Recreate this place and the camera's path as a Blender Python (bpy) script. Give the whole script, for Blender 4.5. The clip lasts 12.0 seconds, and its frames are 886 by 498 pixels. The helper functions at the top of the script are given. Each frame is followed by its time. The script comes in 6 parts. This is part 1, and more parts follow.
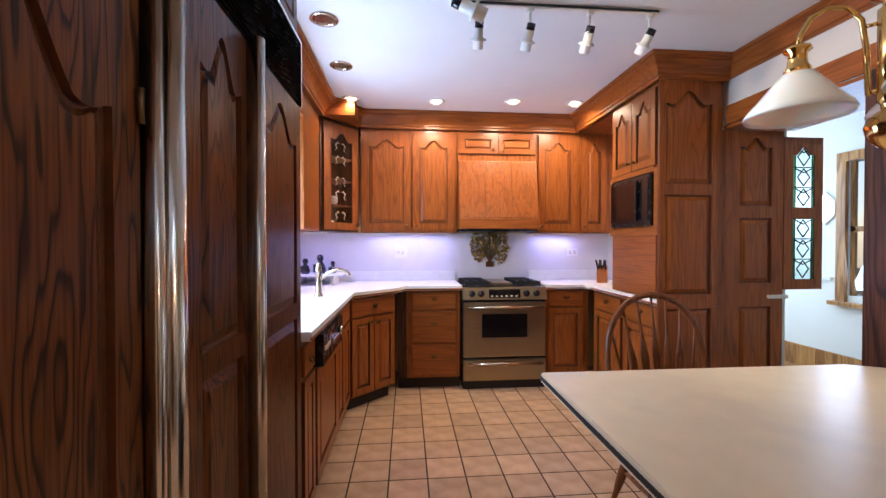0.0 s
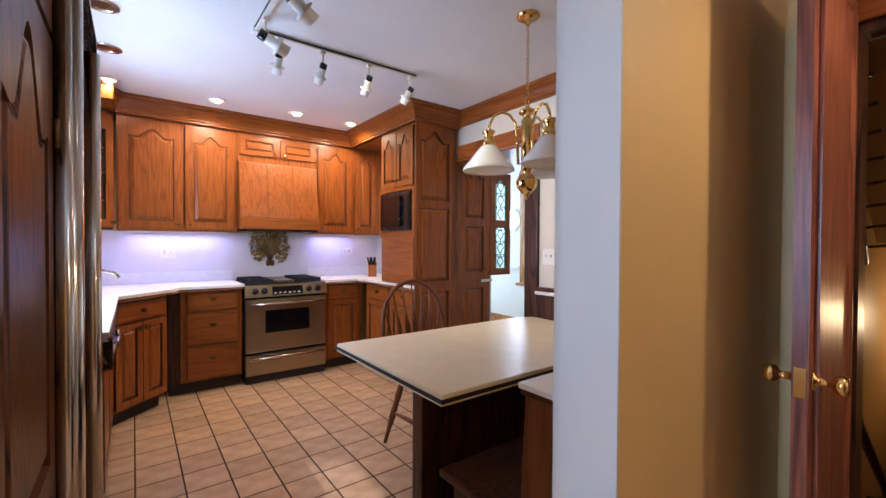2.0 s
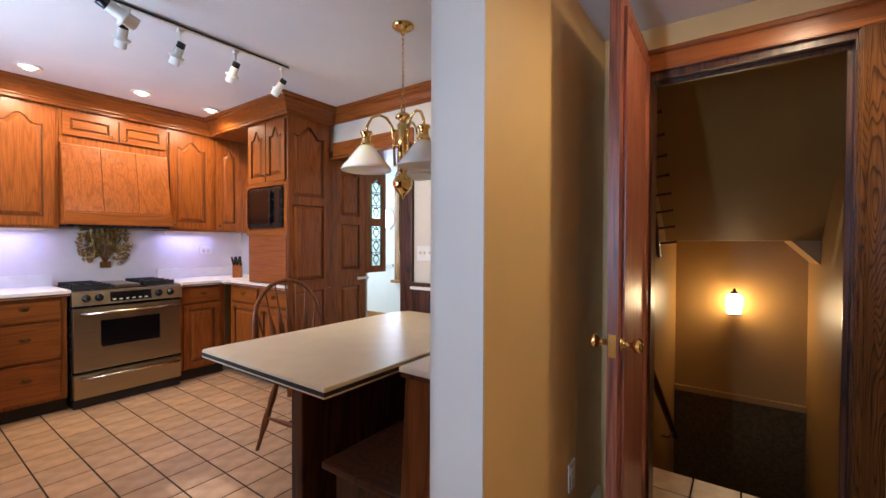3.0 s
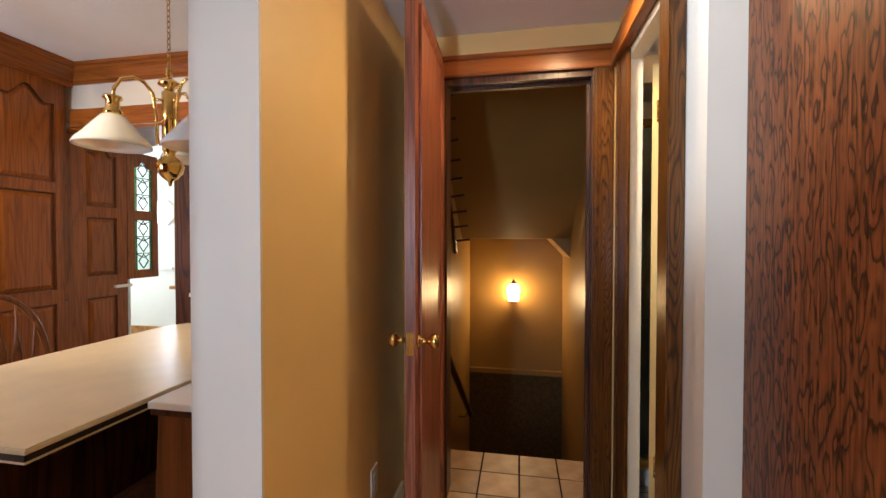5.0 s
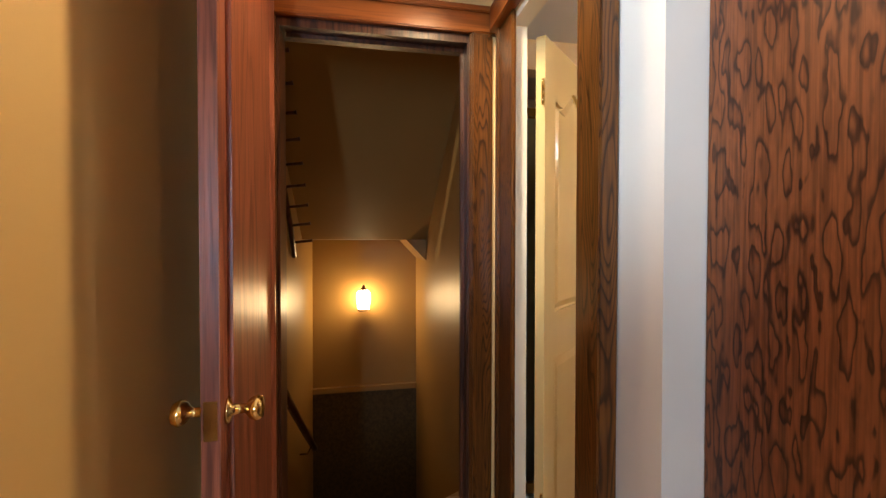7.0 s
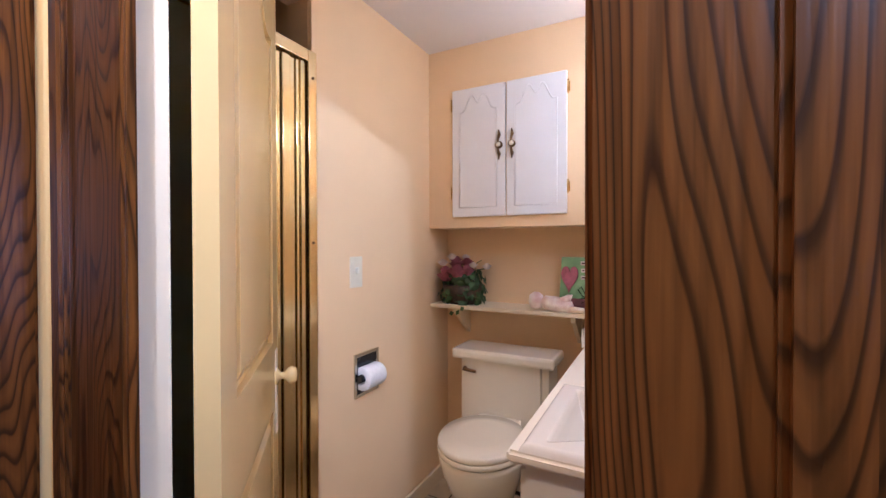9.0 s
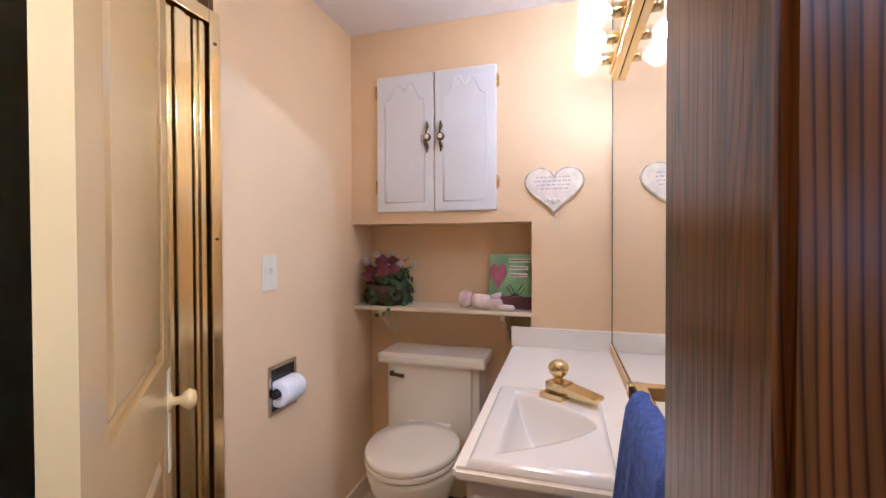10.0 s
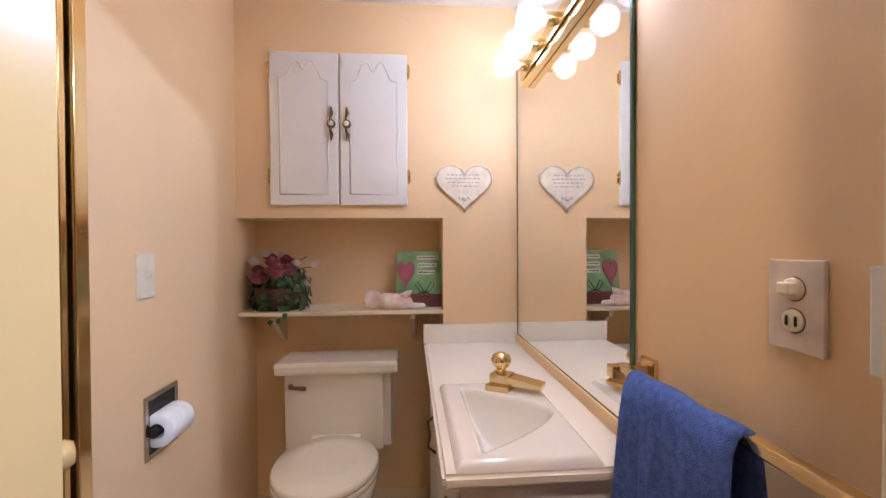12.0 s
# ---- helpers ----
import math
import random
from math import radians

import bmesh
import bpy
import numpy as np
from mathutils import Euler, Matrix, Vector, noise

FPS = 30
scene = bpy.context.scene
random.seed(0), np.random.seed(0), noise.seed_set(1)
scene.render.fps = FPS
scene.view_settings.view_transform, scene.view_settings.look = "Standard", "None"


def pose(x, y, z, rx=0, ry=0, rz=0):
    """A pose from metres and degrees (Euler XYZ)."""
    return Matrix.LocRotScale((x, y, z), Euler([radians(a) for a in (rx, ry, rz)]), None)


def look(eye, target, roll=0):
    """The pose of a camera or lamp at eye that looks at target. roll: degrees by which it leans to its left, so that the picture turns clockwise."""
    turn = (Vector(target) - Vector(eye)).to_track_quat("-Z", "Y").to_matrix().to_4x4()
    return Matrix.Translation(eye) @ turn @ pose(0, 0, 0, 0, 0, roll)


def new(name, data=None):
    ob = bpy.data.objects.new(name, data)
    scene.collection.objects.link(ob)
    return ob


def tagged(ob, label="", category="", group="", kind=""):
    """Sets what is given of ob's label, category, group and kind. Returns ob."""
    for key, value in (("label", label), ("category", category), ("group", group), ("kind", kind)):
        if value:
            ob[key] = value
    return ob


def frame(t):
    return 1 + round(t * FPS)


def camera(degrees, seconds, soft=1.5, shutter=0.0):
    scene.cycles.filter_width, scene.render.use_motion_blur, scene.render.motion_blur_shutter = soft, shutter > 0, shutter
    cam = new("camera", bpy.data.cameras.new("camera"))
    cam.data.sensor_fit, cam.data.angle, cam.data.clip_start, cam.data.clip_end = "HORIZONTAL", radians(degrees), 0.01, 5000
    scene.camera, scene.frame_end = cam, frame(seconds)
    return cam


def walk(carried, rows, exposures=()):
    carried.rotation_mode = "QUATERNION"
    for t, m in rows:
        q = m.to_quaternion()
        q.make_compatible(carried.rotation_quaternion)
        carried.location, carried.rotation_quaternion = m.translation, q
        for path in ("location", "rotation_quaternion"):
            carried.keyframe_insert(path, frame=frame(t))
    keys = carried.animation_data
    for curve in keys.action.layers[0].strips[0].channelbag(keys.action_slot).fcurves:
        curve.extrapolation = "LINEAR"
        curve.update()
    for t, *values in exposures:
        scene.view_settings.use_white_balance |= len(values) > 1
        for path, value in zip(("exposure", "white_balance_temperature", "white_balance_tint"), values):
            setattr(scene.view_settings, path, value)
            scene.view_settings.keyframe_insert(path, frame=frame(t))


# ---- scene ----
cam = camera(93.9, 12.0)

PATH = [
    (0.0, pose(0, 0, 1.3, 89.2, 0, -5)),
    (0.5, pose(-0.078, -0.13, 1.31, 89, -0.1, -10.1)),
    (1.0, pose(-0.146, -0.252, 1.313, 89, -0.2, -17.8)),
    (1.5, pose(-0.23, -0.369, 1.312, 89.1, -0.2, -26.7)),
    (2.0, pose(-0.316, -0.442, 1.305, 89.2, -0.3, -36.8)),
    (2.5, pose(-0.374, -0.473, 1.3, 89.2, -0.2, -46.1)),
    (3.0, pose(-0.403, -0.494, 1.297, 89.1, -0.2, -54.2)),
    (3.5, pose(-0.403, -0.501, 1.293, 89.1, -0.1, -61.3)),
    (5.5, pose(-0.18, -0.5, 1.292, 89, -0.1, -85.3)),
    (6.0, pose(-0.074, -0.48, 1.291, 89.1, -0.1, -90.9)),
    (6.5, pose(0.032, -0.446, 1.297, 89, 0, -95.7)),
    (6.7, pose(0.0905, -0.431, 1.3, 89, 0, -97.2)),
    (8.3, pose(0.823, -0.558, 1.291, 89.3, -0.1, -134.64)),
    (8.7, pose(0.971, -0.644, 1.291, 89.35, 0, -146.04)),
    (9.0, pose(1.037, -0.702, 1.293, 89.4, 0.1, -152.23)),
    (9.5, pose(1.071, -0.746, 1.301, 89.2, 0.1, -157.93)),
    (10.0, pose(1.125, -0.78, 1.286, 89.2, 0.2, -163.77)),
    (10.5, pose(1.189, -0.808, 1.272, 89.4, 0.2, -169.62)),
    (11.0, pose(1.264, -0.813, 1.266, 89.2, 0.3, -174.88)),
    (11.5, pose(1.333, -0.815, 1.264, 89.2, 0.3, -179.62)),
    (12.0, pose(1.392, -0.818, 1.267, 89.3, 0.3, -184.42)),
]
EXPOSURES = [(0.0, -0.40, 5500, 14), (1.0, -0.42, 5400, 14), (2.5, -0.45, 5700, 14), (3.7, -0.37, 6100, 12), (5.5, -0.24, 6900, 14), (6.7, -0.24, 6800, 12), (8.3, 0.0, 4650, 16), (9.0, 0.0, 5000, 22), (10.5, -0.14, 4900, 20), (12.0, -0.16, 5150, 20)]
walk(cam, PATH, EXPOSURES)

# ---------------------------------------------------------------- world and large lights
world = bpy.data.worlds.new("world")
scene.world = world
world.use_nodes = True
wn = world.node_tree
sky = wn.nodes.new("ShaderNodeTexSky")
sky.sky_type, sky.sun_disc = "NISHITA", False
sky.sun_elevation, sky.sun_rotation = radians(42), radians(60)
wn.links.new(sky.outputs["Color"], wn.nodes["Background"].inputs["Color"])
wn.nodes["Background"].inputs["Strength"].default_value = 0.12

WARM, COOL, SKYLIGHT = (1.0, 0.72, 0.42), (0.45, 0.42, 1.0), (0.62, 0.78, 1.0)


def lamp(kind, name, m, watts, colour, **settings):
    data = bpy.data.lights.new(name, kind)
    data.energy, data.color = watts, colour
    for key, value in settings.items():
        if key == "size":
            data.size = value
        elif key == "size_y":
            data.shape, data.size_y = "RECTANGLE", value
        elif key == "radius":
            data.shadow_soft_size = value
        elif key == "spot":
            data.spot_size, data.spot_blend = radians(value), 0.6
    ob = new(name, data)
    ob.matrix_world = m
    return ob


sun = lamp("SUN", "sun", look((0, 0, 9), (2.6, -1.5, 6.3)), 2.5, (1.0, 0.93, 0.82))
sun.data.angle = radians(0.5)
# daylight in the openings of the unseen sink window and the dining room window
lamp("AREA", "sink_window_light", look((-1.10, 2.45, 1.55), (0.9, 2.2, 1.95)), 62, SKYLIGHT, size=1.0, size_y=0.95)
# added fill lamp before the solid side wall, which has no window
lamp("AREA", "dining_fill_light", look((3.3, 5.12, 1.6), (4.1, 3.6, 1.0)), 70, (0.85, 0.93, 1.0), size=1.0, size_y=1.4)
lamp("AREA", "dining_window_light", look((4.24, 3.3, 1.5), (2.4, 2.6, 1.2)), 22, SKYLIGHT, size=0.9, size_y=1.3)
# unseen cool strip, added to brighten the end of the wall stub
lamp("AREA", "rear_cool_fill", look((-1.60, 0.078, 1.40), (0.8, 0.14, 1.45)), 42, (0.50, 0.70, 1.0), size=0.07, size_y=1.2)

# ---------------------------------------------------------------- materials


def material(name, colour, rough=0.5, metal=0.0, vary=0.0, scale=6.0, bump=0.0, bump_scale=60.0, coat=0.0, dark=None, stretch=(1, 1, 1), emit=None, strength=0.0):
    m = bpy.data.materials.new(name)
    m.use_nodes = True
    nt = m.node_tree
    b = nt.nodes["Principled BSDF"]
    b.inputs["Base Color"].default_value = (*colour, 1)
    b.inputs["Roughness"].default_value = rough
    b.inputs["Metallic"].default_value = metal
    b.inputs["Coat Weight"].default_value = coat
    b.inputs["Coat Roughness"].default_value = 0.15
    if emit:
        b.inputs["Emission Color"].default_value = (*emit, 1)
        b.inputs["Emission Strength"].default_value = strength
    tc = nt.nodes.new("ShaderNodeTexCoord")
    mp = nt.nodes.new("ShaderNodeMapping")
    mp.inputs["Scale"].default_value = stretch
    nt.links.new(tc.outputs["Object"], mp.inputs["Vector"])
    if vary:
        n = nt.nodes.new("ShaderNodeTexNoise")
        n.inputs["Scale"].default_value, n.inputs["Detail"].default_value = scale, 6
        nt.links.new(mp.outputs["Vector"], n.inputs["Vector"])
        mix = nt.nodes.new("ShaderNodeMix")
        mix.data_type = "RGBA"
        other = dark or tuple(c * (1 - vary) for c in colour)
        mix.inputs[6].default_value = (*other, 1)
        mix.inputs[7].default_value = (*tuple(min(1, c * (1 + vary * 0.4)) for c in colour), 1)
        ramp = nt.nodes.new("ShaderNodeMapRange")
        ramp.inputs["From Min"].default_value, ramp.inputs["From Max"].default_value = 0.35, 0.65
        nt.links.new(n.outputs["Fac"], ramp.inputs["Value"])
        nt.links.new(ramp.outputs["Result"], mix.inputs[0])
        nt.links.new(mix.outputs[2], b.inputs["Base Color"])
        rr = nt.nodes.new("ShaderNodeMapRange")
        rr.inputs["To Min"].default_value, rr.inputs["To Max"].default_value = max(0.02, rough - 0.06), min(1, rough + 0.08)
        nt.links.new(n.outputs["Fac"], rr.inputs["Value"])
        nt.links.new(rr.outputs["Result"], b.inputs["Roughness"])
    if bump:
        n2 = nt.nodes.new("ShaderNodeTexNoise")
        n2.inputs["Scale"].default_value, n2.inputs["Detail"].default_value = bump_scale, 4
        nt.links.new(mp.outputs["Vector"], n2.inputs["Vector"])
        bp = nt.nodes.new("ShaderNodeBump")
        bp.inputs["Strength"].default_value, bp.inputs["Distance"].default_value = bump, 0.004
        nt.links.new(n2.outputs["Fac"], bp.inputs["Height"])
        nt.links.new(bp.outputs["Normal"], b.inputs["Normal"])
    return m


def oak(name, light, dark, axis=2, rings=12.0, rough=0.36, spread=5.0, along=0.13, coat=0.07, pore=0.62, gloss=0.36):
    """Stained oak: growth rings as contour lines of a stretched noise, and fine pores along the grain."""
    m = bpy.data.materials.new(name)
    m.use_nodes = True
    nt = m.node_tree
    b = nt.nodes["Principled BSDF"]
    tc, info = nt.nodes.new("ShaderNodeTexCoord"), nt.nodes.new("ShaderNodeObjectInfo")
    shift = nt.nodes.new("ShaderNodeVectorMath")
    shift.operation = "MULTIPLY_ADD"
    shift.inputs[1].default_value = (1, 1, 1)
    off = nt.nodes.new("ShaderNodeVectorMath")
    off.operation = "SCALE"
    off.inputs[0].default_value = (3.1, 5.7, 9.3)
    nt.links.new(info.outputs["Random"], off.inputs["Scale"])
    nt.links.new(tc.outputs["Object"], shift.inputs[0])
    nt.links.new(off.outputs["Vector"], shift.inputs[2])
    stretch = [1.0, 1.0, 1.0]
    stretch[axis] = along
    mp = nt.nodes.new("ShaderNodeMapping")
    mp.inputs["Scale"].default_value = stretch
    nt.links.new(shift.outputs["Vector"], mp.inputs["Vector"])
    n = nt.nodes.new("ShaderNodeTexNoise")
    n.inputs["Scale"].default_value, n.inputs["Detail"].default_value, n.inputs["Roughness"].default_value = spread, 2.5, 0.42
    nt.links.new(mp.outputs["Vector"], n.inputs["Vector"])
    mul = nt.nodes.new("ShaderNodeMath")
    mul.operation = "MULTIPLY"
    mul.inputs[1].default_value = rings
    nt.links.new(n.outputs["Fac"], mul.inputs[0])
    fr = nt.nodes.new("ShaderNodeMath")
    fr.operation = "FRACT"
    nt.links.new(mul.outputs["Value"], fr.inputs[0])
    ramp = nt.nodes.new("ShaderNodeValToRGB")
    ramp.color_ramp.elements[0].position, ramp.color_ramp.elements[0].color = 0.0, (*dark, 1)
    ramp.color_ramp.elements[1].position, ramp.color_ramp.elements[1].color = 1.0, (*dark, 1)
    for pos, k in ((0.10, 0.12), (0.26, 0.72), (0.55, 1.0), (0.9, 0.82)):
        e = ramp.color_ramp.elements.new(pos)
        e.color = (*tuple(d + (l - d) * k for l, d in zip(light, dark)), 1)
    nt.links.new(fr.outputs["Value"], ramp.inputs["Fac"])
    fine = [150.0, 150.0, 150.0]
    fine[axis] = 5.0
    mp2 = nt.nodes.new("ShaderNodeMapping")
    mp2.inputs["Scale"].default_value = fine
    nt.links.new(shift.outputs["Vector"], mp2.inputs["Vector"])
    pores = nt.nodes.new("ShaderNodeTexNoise")
    pores.inputs["Scale"].default_value, pores.inputs["Detail"].default_value = 1.0, 3
    nt.links.new(mp2.outputs["Vector"], pores.inputs["Vector"])
    pr = nt.nodes.new("ShaderNodeMapRange")
    pr.inputs["From Min"].default_value, pr.inputs["From Max"].default_value = 0.36, 0.56
    pr.inputs["To Min"].default_value, pr.inputs["To Max"].default_value = pore, 1.06
    nt.links.new(pores.outputs["Fac"], pr.inputs["Value"])
    mix = nt.nodes.new("ShaderNodeMix")
    mix.data_type, mix.blend_type = "RGBA", "MULTIPLY"
    mix.inputs[0].default_value = 1.0
    nt.links.new(ramp.outputs["Color"], mix.inputs[6])
    nt.links.new(pr.outputs["Result"], mix.inputs[7])
    nt.links.new(mix.outputs[2], b.inputs["Base Color"])
    b.inputs["Roughness"].default_value = rough
    b.inputs["Specular IOR Level"].default_value = gloss
    b.inputs["Coat Weight"].default_value, b.inputs["Coat Roughness"].default_value = coat, 0.18
    bp = nt.nodes.new("ShaderNodeBump")
    bp.inputs["Strength"].default_value, bp.inputs["Distance"].default_value = 0.25, 0.002
    nt.links.new(pores.outputs["Fac"], bp.inputs["Height"])
    nt.links.new(bp.outputs["Normal"], b.inputs["Normal"])
    return m


OAK = oak("stained_oak", (0.31, 0.092, 0.015), (0.225, 0.063, 0.010), rings=9, spread=9.0, along=0.10, rough=0.33, pore=0.74)
OAK_X = oak("stained_oak_across", (0.30, 0.088, 0.014), (0.22, 0.061, 0.010), axis=0, rings=7, spread=8.0, along=0.10, rough=0.33, pore=0.80)
OAK_Y = oak("stained_oak_along", (0.30, 0.088, 0.014), (0.22, 0.061, 0.010), axis=1, rings=7, spread=8.0, along=0.10, rough=0.33, pore=0.80)
OAK_PLY = oak("oak_plywood", (0.20, 0.060, 0.017), (0.040, 0.012, 0.004), rings=5, spread=38, along=0.24, rough=0.4, coat=0.0)
OAK_NEAR = oak("coarse_grained_oak", (0.135, 0.047, 0.008), (0.030, 0.009, 0.002), rings=56, spread=7.0, along=0.12, rough=0.28, coat=0.12, gloss=0.28)
# bold grained oak, set darker than OAK to carry the shade on this run
OAK_TALL = oak("grained_oak_in_shade", (0.140, 0.042, 0.009), (0.020, 0.006, 0.002), rings=17, spread=11.0, along=0.11, rough=0.34, coat=0.0, gloss=0.14)
# darker tone that paints shade into panel grooves and door edges
GROOVE = material("shaded_groove_tone", (0.125, 0.035, 0.008), 0.45, vary=0.3, scale=30)
CHAIR_OAK = oak("brown_oak", (0.20, 0.066, 0.018), (0.12, 0.036, 0.010), rings=7, spread=8.0, along=0.10, pore=0.8)
DARK_WOOD = oak("dark_stained_wood", (0.085, 0.030, 0.013), (0.025, 0.009, 0.005))
DOOR_RED = oak("reddish_oak", (0.30, 0.095, 0.048), (0.17, 0.050, 0.026), rings=9)
HONEY = oak("honey_oak", (0.5, 0.27, 0.09), (0.26, 0.12, 0.04), rings=8)
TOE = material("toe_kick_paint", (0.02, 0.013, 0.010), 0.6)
WALL = material("golden_cream_wall_paint", (0.78, 0.54, 0.22), 0.5, vary=0.06, scale=1.6, bump=0.08, bump_scale=260)
# cool light put into a paler wall colour; the dining wall shares it
WALL_END = material("pale_wall_with_cool_light", (0.68, 0.62, 0.52), 0.55, vary=0.06, scale=1.6, bump=0.08, bump_scale=260)
BATH_WALL = material("peach_wall_paint", (0.84, 0.60, 0.33), 0.66, vary=0.06, scale=1.4, bump=0.06, bump_scale=260)
CEIL = material("white_ceiling_paint", (0.80, 0.79, 0.77), 0.8, vary=0.04, scale=2.0, bump=0.1, bump_scale=180)
BATH_CEIL = material("bath_ceiling_paint", (0.78, 0.72, 0.65), 0.8, vary=0.04, scale=2.0, bump=0.1, bump_scale=180)
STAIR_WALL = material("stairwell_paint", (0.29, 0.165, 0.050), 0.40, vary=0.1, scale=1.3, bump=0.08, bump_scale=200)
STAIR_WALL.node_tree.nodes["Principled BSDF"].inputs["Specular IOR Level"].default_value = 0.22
CARPET = material("brown_carpet", (0.09, 0.056, 0.02), 0.95, vary=0.35, scale=40, bump=0.6, bump_scale=300)
WHITE = material("white_gloss_paint", (0.82, 0.80, 0.76), 0.3, vary=0.04, scale=3, bump=0.05, bump_scale=90)
CREAM = material("cream_gloss_paint", (0.78, 0.66, 0.46), 0.3, vary=0.05, scale=3, bump=0.05, bump_scale=120)
DINING = material("dining_wall_paint", (0.80, 0.84, 0.80), 0.6, vary=0.04, scale=2, bump=0.05, bump_scale=200)
COUNTER = material("white_laminate", (0.84, 0.82, 0.77), 0.32, vary=0.05, scale=14, bump=0.03, bump_scale=200)
MARBLE = material("cream_cultured_marble", (0.88, 0.83, 0.73), 0.42, vary=0.02, scale=5)
TABLETOP = material("cream_laminate", (0.84, 0.71, 0.49), 0.30, vary=0.05, scale=9, bump=0.03, bump_scale=240)
SPLASH = material("backsplash_laminate", (0.74, 0.71, 0.70), 0.42, vary=0.04, scale=7, bump=0.03, bump_scale=150)
STEEL = material("brushed_steel", (0.40, 0.33, 0.22), 0.32, metal=1.0, vary=0.12, scale=3, stretch=(1, 1, 90), bump=0.05, bump_scale=8)
STEEL_PLAIN = material("polished_steel", (0.60, 0.54, 0.44), 0.18, metal=1.0)
BRASS = material("polished_brass", (0.80, 0.55, 0.20), 0.14, metal=1.0, vary=0.12, scale=18)
ANTIQUE = material("antique_brass", (0.20, 0.12, 0.05), 0.38, metal=1.0, vary=0.4, scale=40)
GOLD = material("gold_anodised_aluminium", (0.80, 0.63, 0.32), 0.15, metal=1.0, vary=0.02, scale=6)
BLACK = material("black_enamel", (0.012, 0.012, 0.013), 0.25, vary=0.3, scale=20)
BLACK_GLASS = material("black_glass", (0.005, 0.004, 0.005), 0.10)
IRON = material("cast_iron", (0.018, 0.018, 0.019), 0.55, vary=0.4, scale=60, bump=0.3, bump_scale=200)
PORCELAIN = material("white_porcelain", (0.84, 0.78, 0.65), 0.12, vary=0.02, scale=4, coat=0.6)
BASIN = material("white_basin_porcelain", (0.86, 0.83, 0.78), 0.10, vary=0.02, scale=4, coat=0.6)
PLASTIC = material("ivory_plastic", (0.80, 0.72, 0.54), 0.35, vary=0.04, scale=30)
PAPER = material("white_paper", (0.85, 0.84, 0.82), 0.85, vary=0.05, scale=50, bump=0.2, bump_scale=200)
OPAL = material("opal_glass", (0.85, 0.83, 0.80), 0.15, vary=0.03, scale=6, coat=0.5)
OPAL.node_tree.nodes["Principled BSDF"].inputs["Subsurface Weight"].default_value = 0.2
GROUT = material("dark_grout", (0.026, 0.014, 0.008), 0.9, vary=0.4, scale=30, bump=0.4, bump_scale=150)
MIRROR = material("mirror_glass", (0.92, 0.93, 0.92), 0.01, metal=1.0)
GREEN_EDGE = material("green_glass_edge", (0.05, 0.12, 0.08), 0.1)
LAMP_GLOW = material("lit_lamp_glass", (1, 1, 1), 0.3, emit=(1.0, 0.74, 0.38), strength=55)
# glow of the added hall lamp only
LAMP_SOFT = material("added_lamp_glow", (1, 1, 1), 0.3, emit=(1.0, 0.75, 0.45), strength=4)
CAN_GLOW = material("lit_reflector", (1, 1, 1), 0.3, emit=(1.0, 0.74, 0.42), strength=5)
TRACK_GLOW = material("lit_track_lens", (1, 1, 1), 0.3, emit=(0.95, 0.97, 1.0), strength=7)
TRACK_WHITE = material("white_lamp_enamel", (0.80, 0.79, 0.72), 0.35, vary=0.05, scale=20)
DISPLAY = material("dim_display", (0.010, 0.010, 0.010), 0.2)


def tile_material(name, light, dark):
    m = material(name, light, 0.42, vary=0.22, scale=9, bump=0.15, bump_scale=40, dark=dark)
    nt = m.node_tree
    b = nt.nodes["Principled BSDF"]
    src = b.inputs["Base Color"].links[0].from_socket
    info = nt.nodes.new("ShaderNodeObjectInfo")
    r = nt.nodes.new("ShaderNodeMapRange")
    r.inputs["To Min"].default_value, r.inputs["To Max"].default_value = 0.84, 1.1
    nt.links.new(info.outputs["Random"], r.inputs["Value"])
    mul = nt.nodes.new("ShaderNodeMix")
    mul.data_type, mul.blend_type = "RGBA", "MULTIPLY"
    mul.inputs[0].default_value = 1
    nt.links.new(src, mul.inputs[6])
    nt.links.new(r.outputs["Result"], mul.inputs[7])
    nt.links.new(mul.outputs[2], b.inputs["Base Color"])
    return m


TILE = tile_material("terracotta_tile", (0.54, 0.36, 0.22), (0.43, 0.27, 0.15))
BATH_TILE = tile_material("bath_floor_tile", (0.62, 0.52, 0.38), (0.54, 0.44, 0.31))


def glass(name, colour, rough=0.02):
    m = bpy.data.materials.new(name)
    m.use_nodes = True
    b = m.node_tree.nodes["Principled BSDF"]
    b.inputs["Base Color"].default_value = (*colour, 1)
    b.inputs["Transmission Weight"].default_value = 1.0
    b.inputs["Roughness"].default_value = rough
    b.inputs["IOR"].default_value = 1.45
    return m


CLEAR = glass("clear_glass", (0.97, 0.98, 0.97))
GREEN_GLASS = glass("green_stained_glass", (0.04, 0.26, 0.07), 0.15)
TEXTURED = glass("textured_clear_glass", (0.60, 0.72, 0.64), 0.3)

# ---------------------------------------------------------------- mesh helpers


def box(bm, x0, x1, y0, y1, z0, z1, bevel=0.0):
    v = [bm.verts.new((x, y, z)) for z in (z0, z1) for y in (y0, y1) for x in (x0, x1)]
    faces = [bm.faces.new([v[i] for i in f]) for f in ((0, 2, 3, 1), (4, 5, 7, 6), (0, 1, 5, 4), (2, 6, 7, 3), (0, 4, 6, 2), (1, 3, 7, 5))]
    if bevel:
        edges = {e for f in faces for e in f.edges}
        bmesh.ops.bevel(bm, geom=list(edges), offset=bevel, segments=2, affect="EDGES", profile=0.6)
    return bm


